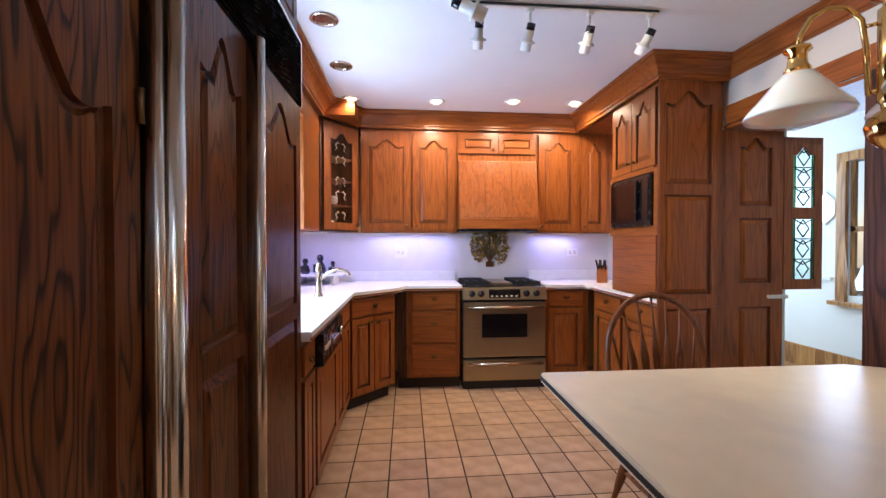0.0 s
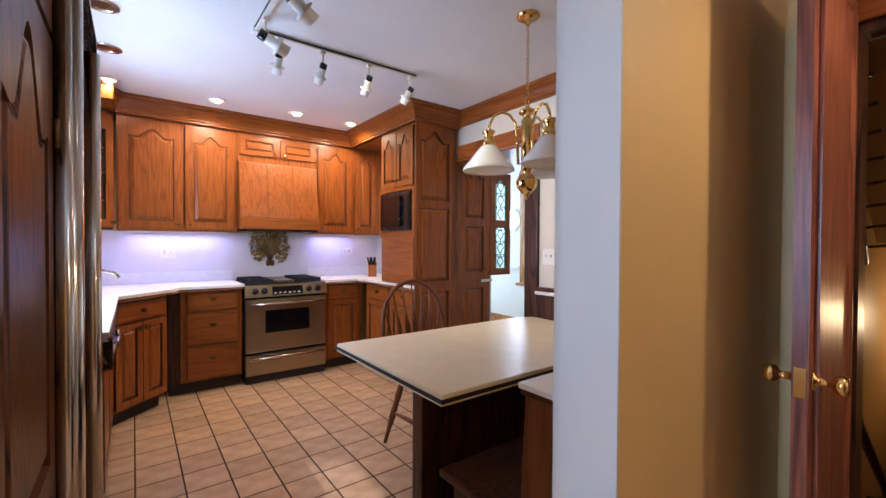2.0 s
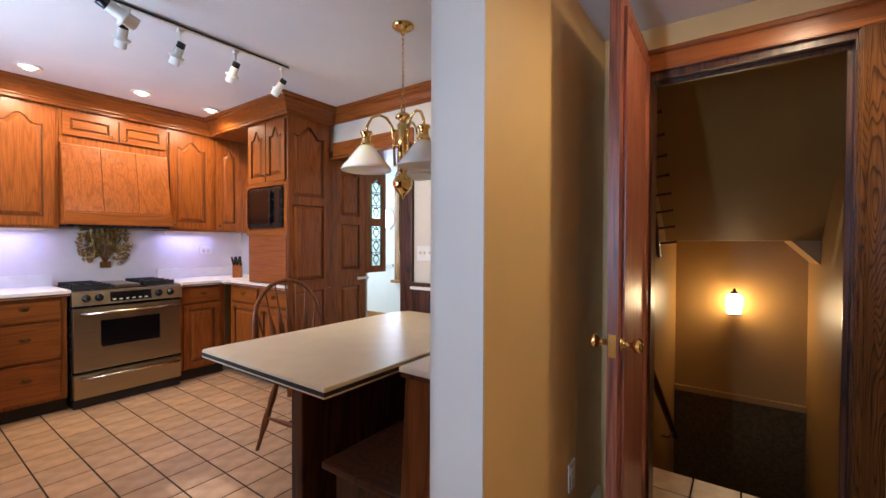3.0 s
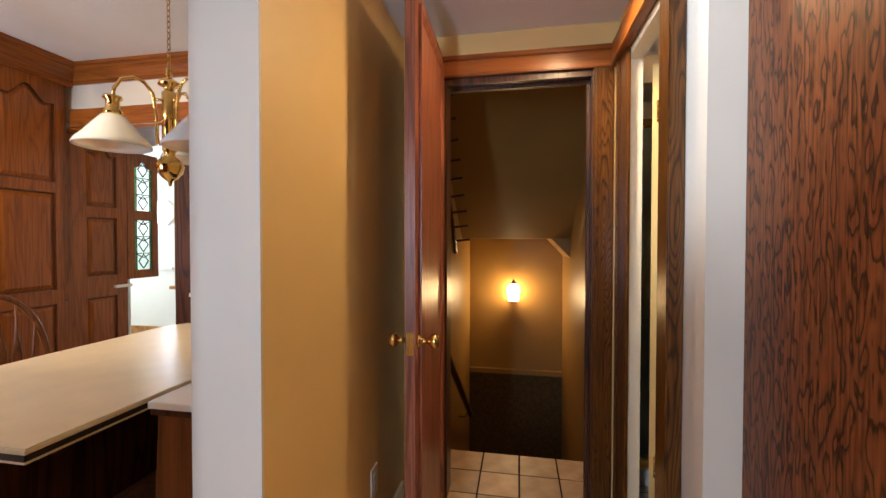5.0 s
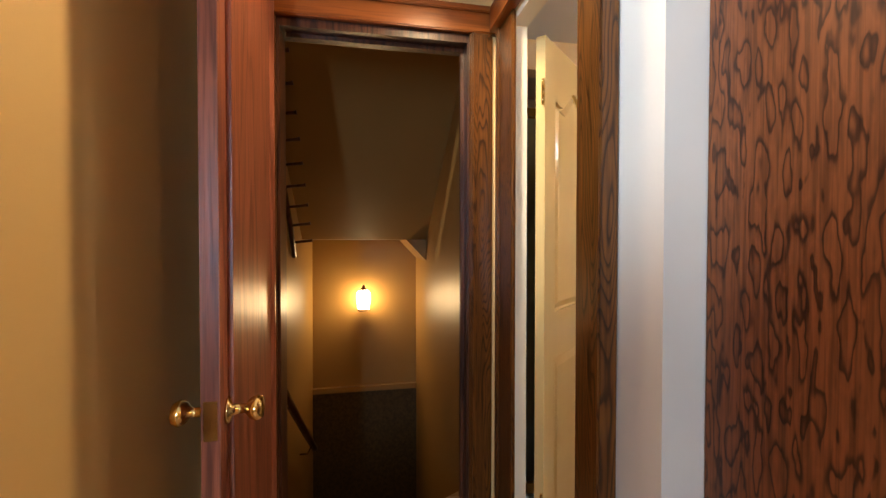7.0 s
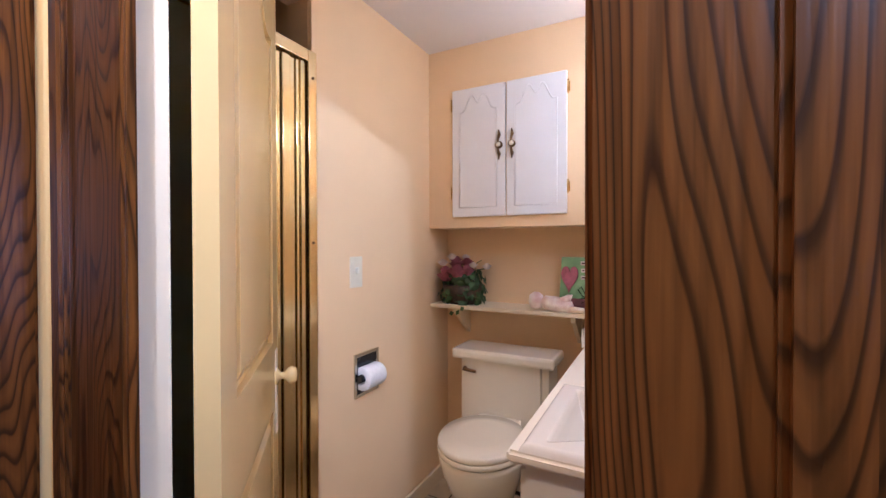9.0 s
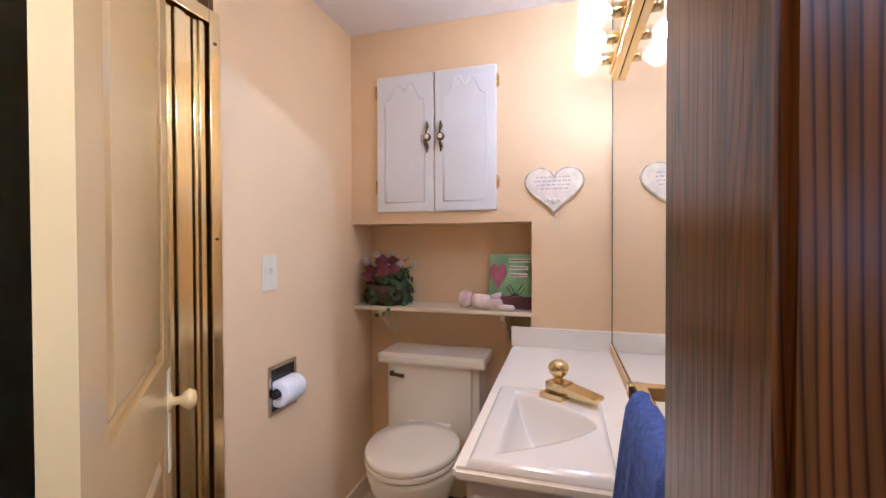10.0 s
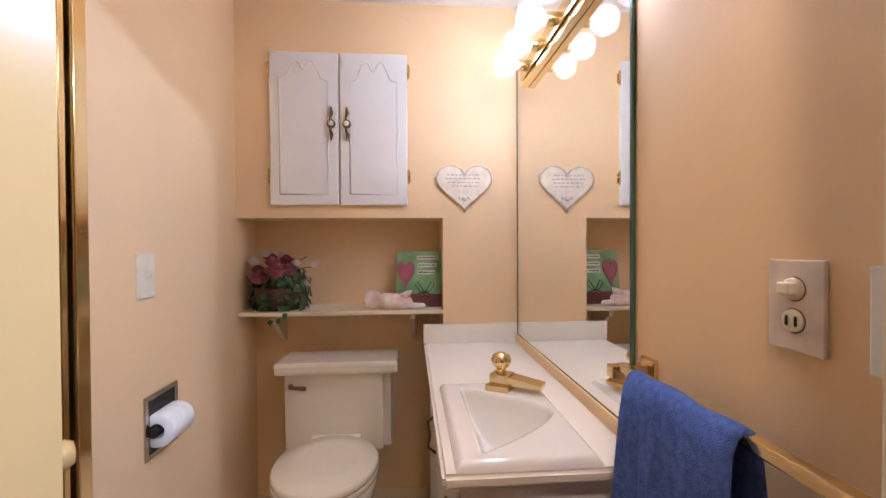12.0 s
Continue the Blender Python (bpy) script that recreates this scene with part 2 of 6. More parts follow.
def tube(bm, a, b, r0, r1=None, seg=12, cap=True):
    a, b = Vector(a), Vector(b)
    r1 = r0 if r1 is None else r1
    q = (b - a).to_track_quat("Z", "Y").to_matrix()
    rings = []
    for p, r in ((a, r0), (b, r1)):
        rings.append([bm.verts.new(p + q @ Vector((r * math.cos(2 * math.pi * i / seg), r * math.sin(2 * math.pi * i / seg), 0))) for i in range(seg)])
    for i in range(seg):
        f = bm.faces.new((rings[0][i], rings[0][(i + 1) % seg], rings[1][(i + 1) % seg], rings[1][i]))
        f.smooth = True
    if cap:
        bm.faces.new(rings[0][::-1])
        bm.faces.new(rings[1])
    return bm


def pipe(bm, pts, r, seg=10, rs=None):
    """A round bar along points, with a radius a point."""
    pts = [Vector(p) for p in pts]
    rings = []
    for i, p in enumerate(pts):
        d = (pts[min(i + 1, len(pts) - 1)] - pts[max(i - 1, 0)]).normalized()
        q = d.to_track_quat("Z", "Y").to_matrix()
        rr = rs[i] if rs else r
        rings.append([bm.verts.new(p + q @ Vector((rr * math.cos(2 * math.pi * k / seg), rr * math.sin(2 * math.pi * k / seg), 0))) for k in range(seg)])
    for a, b in zip(rings, rings[1:]):
        best = min(range(seg), key=lambda s: (a[0].co - b[s].co).length)
        for k in range(seg):
            f = bm.faces.new((a[k], a[(k + 1) % seg], b[(k + 1 + best) % seg], b[(k + best) % seg]))
            f.smooth = True
    bm.faces.new(rings[0][::-1])
    bm.faces.new(rings[-1])
    return bm


def lathe(bm, profile, centre=(0, 0, 0), seg=24, axis=None):
    """A turned shape: (radius, height) pairs about z, or about another axis."""
    c = Vector(centre)
    q = Vector(axis).to_track_quat("Z", "Y").to_matrix() if axis else Matrix.Identity(3)
    rings = []
    for r, h in profile:
        if r < 1e-5:
            rings.append([bm.verts.new(c + q @ Vector((0, 0, h)))])
        else:
            rings.append([bm.verts.new(c + q @ Vector((r * math.cos(2 * math.pi * k / seg), r * math.sin(2 * math.pi * k / seg), h))) for k in range(seg)])
    for a, b in zip(rings, rings[1:]):
        for k in range(seg):
            j = (k + 1) % seg
            vs = [a[0], b[j], b[k]] if len(a) == 1 else [a[k], a[j], b[0]] if len(b) == 1 else [a[k], a[j], b[j], b[k]]
            if len(a) == 1 and len(b) == 1:
                continue
            f = bm.faces.new(vs)
            f.smooth = True
    return bm


def prism(bm, outline, lo, hi, plane="xz"):
    """A flat outline given in a plane, made thick along the third axis from lo to hi."""
    def at(u, v, w):
        return {"xz": (u, w, v), "xy": (u, v, w), "yz": (w, u, v)}[plane]
    a = [bm.verts.new(at(u, v, lo)) for u, v in outline]
    b = [bm.verts.new(at(u, v, hi)) for u, v in outline]
    bm.faces.new(a)
    bm.faces.new(b[::-1])
    n = len(a)
    for i in range(n):
        bm.faces.new((a[i], b[i], b[(i + 1) % n], a[(i + 1) % n]))
    return bm


def link(name, bm, mat):
    bmesh.ops.recalc_face_normals(bm, faces=bm.faces)
    me = bpy.data.meshes.new(name)
    bm.to_mesh(me)
    bm.free()
    me.materials.append(mat)
    return new(name, me)


def part(name, bm, mat, parent, label=""):
    ob = link(name, bm, mat)
    ob.parent = parent
    if label:
        ob["label"] = label
    return ob


def thing(name, m, label, category, group=""):
    ob = new(name)
    ob.empty_display_size = 0.1
    ob.matrix_world = m
    ob.matrix_basis = m
    return tagged(ob, label, category, group)


def single(name, bm, mat, label, category, group="", kind=""):
    return tagged(link(name, bm, mat), label, category, group, kind)


def structure(name, bm, mat, label=""):
    return tagged(link(name, bm, mat), label, "", "", "structure")


def boxes(*bs, bevel=0.0):
    bm = bmesh.new()
    for b in bs:
        box(bm, *b, bevel=bevel)
    return bm


# ---------------------------------------------------------------- the structure
KC, HC, BC = 2.50, 2.30, 2.285          # ceilings of kitchen, hall and bathroom
BACK = 4.20                            # kitchen back wall
RW = 2.11                              # kitchen wall towards the dining room
HX = 1.75                              # wall with the stair door
BY = -0.95                             # wall with the bathroom door

structure("wall_kitchen_back", boxes((-1.25, 2.30, BACK, BACK + 0.12, 0, KC)), WALL)
structure("wall_kitchen_sink", boxes((-1.17, -1.05, 0.25, 1.95, 0, KC), (-1.17, -1.05, 2.95, BACK, 0, KC), (-1.17, -1.05, 1.95, 2.95, 0, 1.07), (-1.17, -1.05, 1.95, 2.95, 2.03, KC)), WALL)
structure("wall_beside_pantry", boxes((-1.70, -0.47, 0.17, 0.248, 0, KC)), WALL)
# opening left in this unseen wall for the added cool strip
structure("wall_hall_rear", boxes((-1.70, -1.58, -2.3, -0.68, 0, KC), (-1.70, -1.58, 0.12, 0.17, 0, KC), (-1.70, -1.58, -0.68, 0.12, 2.05, KC)), WALL)
structure("wall_hall_south", boxes((-1.58, 0.808, -2.3, -2.2, 0, KC)), WALL)
structure("wall_dining", boxes((RW, RW + 0.12, 0.25, 1.68, 0, KC), (RW, RW + 0.12, 1.68, 2.64, 2.13, KC), (RW, RW + 0.12, 2.64, BACK, 0, KC)), WALL_END)
# end face split off so that its paler colour carries the cool light
structure("wall_stub_end", boxes((0.566, 0.575, 0.07, 0.25, 0, KC)), WALL_END)
structure("wall_stub", boxes((0.575, HX + 0.12, 0.07, 0.25, 0, KC)), WALL, "cream painted wall stub between kitchen and hall")
structure("wall_stair_door", boxes((HX, HX + 0.12, -0.13, 0.07, 0, KC), (HX, HX + 0.12, BY, -0.85, 0, KC), (HX, HX + 0.12, -0.85, -0.13, 2.10, KC)), WALL)
# split from the door wall; pale in place of the cool light on it
structure("wall_beside_bath_door", boxes((0.86, 1.055, BY - 0.12, BY, 0, KC)), WALL_END)
structure("wall_bathroom_door", boxes((1.62, HX + 0.12, BY - 0.06, BY, 0, KC), (1.055, 1.62, BY - 0.06, BY, 2.08, KC)), WALL)
structure("wall_mirror_side", boxes((0.81, 0.93, -2.9, BY - 0.12, 0, KC)), BATH_WALL)
structure("wall_toilet_side", boxes((2.112, 2.21, -2.9, -1.75, 0, KC), (2.112, 2.21, -1.75, -1.01, 2.14, KC)), BATH_WALL)
structure("wall_shower_far", boxes((2.9, 3.0, -1.9, -1.07, 0, KC), (2.21, 2.9, -1.9, -1.765, 0, KC), (1.87, 2.9, -1.07, -1.02, 0, KC)), BATH_WALL)
structure("wall_niche", boxes((0.93, 1.256, -2.9, -2.59, 0, KC), (1.256, 2.112, -2.9, -2.59, 1.378, KC), (1.256, 2.112, -2.9, -2.80, 0, 1.378)), BATH_WALL, "peach bathroom wall with a shelf niche above the toilet")
structure("ceiling_kitchen", boxes((-1.70, RW + 0.12, 0.07, BACK, KC, KC + 0.1), (-1.70, 0.566, -2.3, 0.07, KC, KC + 0.1)), CEIL)
structure("ceiling_hall", boxes((0.566, HX, BY, 0.07, HC, KC + 0.1), (0.566, HX, -1.07, BY, KC, KC + 0.1)), CEIL)
structure("ceiling_bathroom", boxes((0.93, 2.9, -2.59, BY - 0.121, BC, KC + 0.1)), BATH_CEIL)

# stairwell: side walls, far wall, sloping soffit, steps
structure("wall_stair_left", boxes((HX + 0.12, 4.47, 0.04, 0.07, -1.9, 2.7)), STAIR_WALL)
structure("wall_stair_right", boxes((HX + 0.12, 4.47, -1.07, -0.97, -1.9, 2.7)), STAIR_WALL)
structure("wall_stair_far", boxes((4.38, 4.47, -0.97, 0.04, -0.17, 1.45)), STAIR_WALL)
# carpet brown below the ledge; its darkness also stands for shade under the lamp
structure("wall_stair_far_lower", boxes((4.36, 4.47, -0.97, 0.04, -1.9, -0.17)), CARPET, "brown lower part of the stairwell wall")
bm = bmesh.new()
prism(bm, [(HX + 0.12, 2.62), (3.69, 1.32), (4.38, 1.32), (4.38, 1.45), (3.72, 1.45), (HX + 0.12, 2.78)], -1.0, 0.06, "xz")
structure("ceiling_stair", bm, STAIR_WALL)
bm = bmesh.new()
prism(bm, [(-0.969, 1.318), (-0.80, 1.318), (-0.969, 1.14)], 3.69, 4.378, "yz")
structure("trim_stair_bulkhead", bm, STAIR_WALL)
bm = bmesh.new()
for i in range(9):
    box(bm, 2.06 + 0.25 * i, 2.06 + 0.25 * (i + 1), -0.97, 0.04, -1.95, -0.18 * (i + 1), bevel=0.0)
structure("stair_steps", bm, CARPET, "brown carpeted steps leading down")
bm = bmesh.new()
for y0, y1 in ((0.022, 0.04), (-0.97, -0.952)):
    prism(bm, [(2.08, 0.16), (4.36, -1.48), (4.36, -1.62), (2.08, 0.02)], y0, y1, "xz")
structure("trim_stair_string", bm, CREAM)
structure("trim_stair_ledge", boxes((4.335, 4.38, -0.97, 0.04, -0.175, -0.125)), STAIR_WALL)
structure("stair_sill", boxes((HX + 0.12, 2.06, -0.97, 0.04, -0.2, -0.004)), GROUT)

# dining room beyond the opening
structure("wall_dining_far", boxes((4.2, 4.32, 1.2, 2.95, 0, 2.6), (4.2, 4.32, 3.65, 6.0, 0, 2.6), (4.2, 4.32, 2.95, 3.65, 0, 0.8), (4.2, 4.32, 2.95, 3.65, 2.08, 2.6)), DINING)
structure("wall_dining_side", boxes((2.6, 4.2, 5.2, 5.32, 0, 2.6), (RW + 0.12, 4.2, 0.7, 0.82, 0, 2.6), (2.23, 2.62, 2.655, 5.2, 0, 2.6)), DINING)
structure("ceiling_dining", boxes((RW + 0.12, 4.2, 0.82, 5.2, 2.6, 2.7)), CEIL)
structure("floor_dining", boxes((RW + 0.12, 4.2, 0.82, 5.2, -0.1, 0.0)), HONEY, "honey coloured oak floor of the dining room")
structure("baseboard_dining", boxes((4.17, 4.2, 1.2, 5.2, 0.0, 0.22), bevel=0.004), HONEY)
structure("trim_dining_chair_rail", boxes((4.175, 4.2, 3.74, 5.2, 0.93, 0.97), bevel=0.004), DINING)
structure("ground", boxes((-60, 60, -60, 60, -2.1, -2.0)), CARPET)

# ---------------------------------------------------------------- cabinet pieces


def arch_loop(x0, x1, z0, z1, rise, n=24):
    """The outline of a panel: straight below, a cathedral arch on top when rise is given."""
    pts = [(x0, z0), (x1, z0)]
    if rise <= 0:
        return pts + [(x1, z1), (x0, z1)]
    pts.append((x1, z1 - rise))
    for i in range(1, n):
        u = 1 - i / n
        s = abs(2 * u - 1)
        h = 0.5 + 0.5 * math.cos(math.pi * min(1, s / 0.60))
        h = h ** 0.8 - 0.10 * math.sin(math.pi * max(0.0, min(1.0, (s - 0.5) / 0.45)))
        pts.append((x0 + (x1 - x0) * u, z1 - rise + rise * h))
    pts.append((x0, z1 - rise))
    return pts


def inset(loop, d, box_):
    x0, x1, z0, z1 = box_
    cx, cz = (x0 + x1) / 2, (z0 + z1) / 2
    kx, kz = (x1 - x0 - 2 * d) / (x1 - x0), (z1 - z0 - 2 * d) / (z1 - z0)
    return [(cx + (x - cx) * kx, cz + (z - cz) * kz) for x, z in loop]


def panel_door(parent, name, x0, x1, z0, z1, front, mat, rise=0.0, stile=0.055, thick=0.02, holes=None, glazed=None, label="", panel_mat=None):
    """A framed door or end panel with raised fields. It faces -y; front is the y of its face."""
    holes = holes or [(x0 + stile, x1 - stile, z0 + stile, z1 - stile, rise)]
    # 1 on oak: groove and edge faces take the painted shade tone
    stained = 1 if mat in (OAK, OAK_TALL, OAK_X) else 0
    bm = bmesh.new()
    outer = [bm.verts.new((x, front, z)) for x, z in ((x0, z0), (x1, z0), (x1, z1), (x0, z1))]
    edges = [bm.edges.new((outer[i], outer[(i + 1) % 4])) for i in range(4)]
    inner = []
    for hx0, hx1, hz0, hz1, r in holes:
        loop = arch_loop(hx0, hx1, hz0, hz1, r)
        vs = [bm.verts.new((x, front, z)) for x, z in loop]
        inner.append(vs)
        edges += [bm.edges.new((vs[i], vs[(i + 1) % len(vs)])) for i in range(len(vs))]
    bmesh.ops.triangle_fill(bm, use_beauty=True, use_dissolve=False, edges=edges)
    for vs in inner:
        deep = [bm.verts.new((v.co.x, front + 0.0135, v.co.z)) for v in vs]
        for i in range(len(vs)):
            j = (i + 1) % len(vs)
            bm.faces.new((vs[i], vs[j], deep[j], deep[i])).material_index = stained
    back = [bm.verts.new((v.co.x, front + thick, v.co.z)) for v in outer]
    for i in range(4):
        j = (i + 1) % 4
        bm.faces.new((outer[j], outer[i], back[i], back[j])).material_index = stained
    if not glazed:
        bm.faces.new(back)
    frame_ob = part(name, bm, mat, parent, label)
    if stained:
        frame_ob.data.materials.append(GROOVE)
    for hx0, hx1, hz0, hz1, r in holes:
        loop = arch_loop(hx0, hx1, hz0, hz1, r)
        b_ = (hx0, hx1, hz0, hz1)
        bm = bmesh.new()
        if glazed:
            prism(bm, loop, front + 0.008, front + 0.012, "xz")
            g = part("glass_pane", bm, glazed, frame_ob)
            g.visible_shadow = False
            continue
        rings = []
        w = min(hx1 - hx0, hz1 - hz0)
        for d, y in ((0.0, 0.0132), (min(0.010, w * 0.06), 0.0135), (min(0.034, w * 0.2), 0.0015), (min(0.037, w * 0.22), 0.0005)):
            rings.append([bm.verts.new((x, front + y, z)) for x, z in inset(loop, d, b_)])
        for a, b in zip(rings, rings[1:]):
            for i in range(len(a)):
                j = (i + 1) % len(a)
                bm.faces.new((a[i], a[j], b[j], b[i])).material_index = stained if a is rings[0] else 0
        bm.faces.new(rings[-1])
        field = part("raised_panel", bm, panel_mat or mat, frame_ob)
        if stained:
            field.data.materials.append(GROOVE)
    return frame_ob


def slab_front(parent, name, x0, x1, z0, z1, front, mat, thick=0.02, label=""):
    return part(name, boxes((x0, x1, front, front + thick, z0, z1), bevel=0.005), mat, parent, label)


def knob(parent, x, front, z, mat=None, r=0.014):
    bm = bmesh.new()
    lathe(bm, [(0.0, 0.0), (r * 0.8, 0.0), (r * 0.45, 0.006), (r * 0.4, 0.014), (r, 0.020), (r * 0.9, 0.027), (0.0, 0.030)], (x, front, z), 14, axis=(0, -1, 0))
    return part("knob", bm, mat or ANTIQUE, parent, "small antique brass knob")


def bail(parent, x, front, z):
    """A drawer pull: a backplate with a hanging bail."""
    bm = bmesh.new()
    prism(bm, [(x - 0.034, z), (x - 0.018, z + 0.013), (x, z + 0.008), (x + 0.018, z + 0.013), (x + 0.034, z), (x + 0.012, z - 0.012), (x, z - 0.020), (x - 0.012, z - 0.012)], front - 0.004, front, "xz")
    pipe(bm, [(x - 0.026, front - 0.006, z), (x - 0.020, front - 0.014, z - 0.014), (x, front - 0.017, z - 0.019), (x + 0.020, front - 0.014, z - 0.014), (x + 0.026, front - 0.006, z)], 0.003, 6)
    return part("drawer_pull", bm, ANTIQUE, parent, "dark antique brass pull")


def crown(name, pts, z_top, mat, out=0.085, drop=0.15, parent=None):
    """A stepped crown moulding along a line of points; it stands out to the right of the line's way."""
    prof = [(0.0, -1.0), (0.16, -1.0), (0.17, -0.88), (0.26, -0.83), (0.27, -0.74), (0.36, -0.60), (0.52, -0.43), (0.72, -0.31), (0.80, -0.29), (0.80, -0.20), (0.90, -0.15), (1.0, -0.13), (1.0, 0.0), (0.0, 0.0)]
    prof = [(o * out, h * drop) for o, h in prof]
    bm = bmesh.new()
    P = [Vector((x, y, 0)) for x, y in pts]
    rings = []
    for i, p in enumerate(P):
        d0 = (p - P[i - 1]).normalized() if i else (P[1] - p).normalized()
        d1 = (P[i + 1] - p).normalized() if i + 1 < len(P) else d0
        n0, n1 = Vector((d0.y, -d0.x, 0)), Vector((d1.y, -d1.x, 0))
        n = (n0 + n1).normalized()
        k = 1 / max(0.3, n.dot(n0))
        rings.append([bm.verts.new(p + n * (o * k) + Vector((0, 0, z_top + h))) for o, h in prof])
    for a, b in zip(rings, rings[1:]):
        for i in range(len(prof)):
            j = (i + 1) % len(prof)
            bm.faces.new((a[i], a[j], b[j], b[i]))
    bm.faces.new(rings[0])
    bm.faces.new(rings[-1][::-1])
    return part(name, bm, mat, parent) if parent else structure(name, bm, mat)


def face(x, y, rz, z=0.0):
    return pose(x, y, z, 0, 0, rz)


# ---------------------------------------------------------------- pantry and refrigerator run (it faces the table)
LX = -0.45
p = thing("pantry_cabinet", face(LX, 0.25, 90), "tall oak pantry cabinet, darkened for shade, with cathedral panel door", "cabinet")
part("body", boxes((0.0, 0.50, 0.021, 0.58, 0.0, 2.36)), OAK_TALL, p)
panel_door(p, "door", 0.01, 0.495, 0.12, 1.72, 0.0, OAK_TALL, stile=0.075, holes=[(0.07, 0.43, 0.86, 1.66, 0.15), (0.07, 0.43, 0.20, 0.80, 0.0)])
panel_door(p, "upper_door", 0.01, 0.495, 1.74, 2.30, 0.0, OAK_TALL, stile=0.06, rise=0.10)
for z in (0.35, 1.5, 1.95):
    bm = bmesh.new()
    tube(bm, (0.488, -0.006, z), (0.488, -0.006, z + 0.06), 0.006, seg=8)
    part("hinge", bm, ANTIQUE, p)

f = thing("refrigerator", face(LX, 0.752, 90), "built-in refrigerator with oak panels and steel trim", "refrigerator")
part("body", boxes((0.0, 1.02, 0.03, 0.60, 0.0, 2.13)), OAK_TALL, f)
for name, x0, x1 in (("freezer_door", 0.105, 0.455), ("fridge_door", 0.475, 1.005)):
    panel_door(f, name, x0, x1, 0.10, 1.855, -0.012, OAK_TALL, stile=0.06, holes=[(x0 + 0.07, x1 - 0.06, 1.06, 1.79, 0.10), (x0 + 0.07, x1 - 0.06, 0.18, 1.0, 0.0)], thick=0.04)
for x, w, out in ((-0.005, 0.025, 0.018), (0.024, 0.050, 0.020), (0.430, 0.040, 0.036)):
    bm = bmesh.new()
    arc = [(x + w / 2 - w / 2 * math.cos(math.pi * k / 12), -out - w * 0.5 * math.sin(math.pi * k / 12)) for k in range(13)]
    prism(bm, [(x, 0.02)] + arc + [(x + w, 0.02)], 0.08, 1.87, "xy")
    bm.normal_update()
    for f_ in bm.faces:
        f_.smooth = abs(f_.normal.z) < 0.5
    part("trim_handle", bm, STEEL_PLAIN, f, "full height polished steel handle")
bm = bmesh.new()
for i in range(16):
    z = 1.875 + i * 0.0155
    prism(bm, [(-0.016, z), (-0.004, z + 0.009), (0.0, z + 0.009), (-0.012, z)], 0.02, 1.0, "yz")
part("ventilation_grille", bm, BLACK, f, "dark slatted ventilation grille")
part("grille_backing", boxes((0.01, 1.01, 0.004, 0.03, 1.865, 2.125)), TOE, f)
bm = boxes((0.002, 0.012, -0.018, 0.02, 1.86, 2.13), (1.006, 1.018, -0.018, 0.02, 1.86, 2.13), (0.012, 1.006, -0.018, 0.02, 2.118, 2.13))
part("grille_frame", bm, STEEL_PLAIN, f)
o = thing("over_fridge_cabinet", face(LX, 0.752, 90), "oak cabinet over the refrigerator, darkened for shade", "cabinet")
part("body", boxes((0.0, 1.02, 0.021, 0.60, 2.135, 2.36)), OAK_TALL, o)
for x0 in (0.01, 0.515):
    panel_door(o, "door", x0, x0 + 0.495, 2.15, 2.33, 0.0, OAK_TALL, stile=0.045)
crown("trim_crown_fridge", [(LX, 0.25), (LX, 1.775)], KC, OAK_Y)
structure("trim_fridge_frieze", boxes((LX - 0.02, LX, 0.25, 1.772, 2.345, 2.37)), OAK_Y)

# ---------------------------------------------------------------- sink side base run
SX = -0.43
w1 = thing("narrow_base_cabinet", face(SX, 1.775, 90), "narrow dark oak base cabinet with drawer beside the dishwasher", "cabinet")
part("body", boxes((0.0, 0.22, 0.021, 0.60, 0.10, 0.88)), OAK, w1)
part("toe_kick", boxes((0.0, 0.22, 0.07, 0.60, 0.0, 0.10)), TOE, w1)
slab_front(w1, "drawer", 0.01, 0.21, 0.73, 0.86, 0.0, OAK)
panel_door(w1, "door", 0.01, 0.21, 0.12, 0.71, 0.0, OAK, stile=0.045)
bail(w1, 0.11, 0.0, 0.79)
d = thing("dishwasher", face(SX, 2.0, 90), "oak panelled dishwasher with black control strip", "dishwasher")
part("body", boxes((0.0, 0.60, 0.03, 0.60, 0.10, 0.87)), TOE, d)
panel_door(d, "door", 0.01, 0.59, 0.14, 0.70, -0.004, OAK, stile=0.06, thick=0.03)
part("control_panel", boxes((0.005, 0.595, -0.035, 0.03, 0.71, 0.865), bevel=0.006), BLACK, d, "black control panel with dial")
bm = bmesh.new()
lathe(bm, [(0.0, 0.0), (0.03, 0.0), (0.026, 0.018), (0.0, 0.02)], (0.47, -0.035, 0.79), 18, axis=(0, -1, 0))
part("dial", bm, STEEL_PLAIN, d)
part("latch", boxes((0.2, 0.36, -0.055, -0.034, 0.77, 0.80), bevel=0.006), STEEL_PLAIN, d)
for i in range(5):
    part("button", boxes((0.04 + i * 0.026, 0.058 + i * 0.026, -0.041, -0.034, 0.78, 0.80), bevel=0.002), PLASTIC, d)
part("toe_kick", boxes((0.0, 0.6, 0.06, 0.5, 0.0, 0.10)), TOE, d)
w2 = thing("sink_base_cabinet", face(SX, 2.602, 90), "dark oak sink base cabinet", "cabinet")
part("body", boxes((0.0, 0.575, 0.021, 0.60, 0.10, 0.88)), OAK, w2)
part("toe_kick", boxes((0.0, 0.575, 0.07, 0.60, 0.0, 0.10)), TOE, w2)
slab_front(w2, "false_drawer", 0.01, 0.565, 0.73, 0.86, 0.0, OAK_X)
for x0 in (0.01, 0.29):
    panel_door(w2, "door", x0, x0 + 0.275, 0.12, 0.71, 0.0, OAK, stile=0.05)
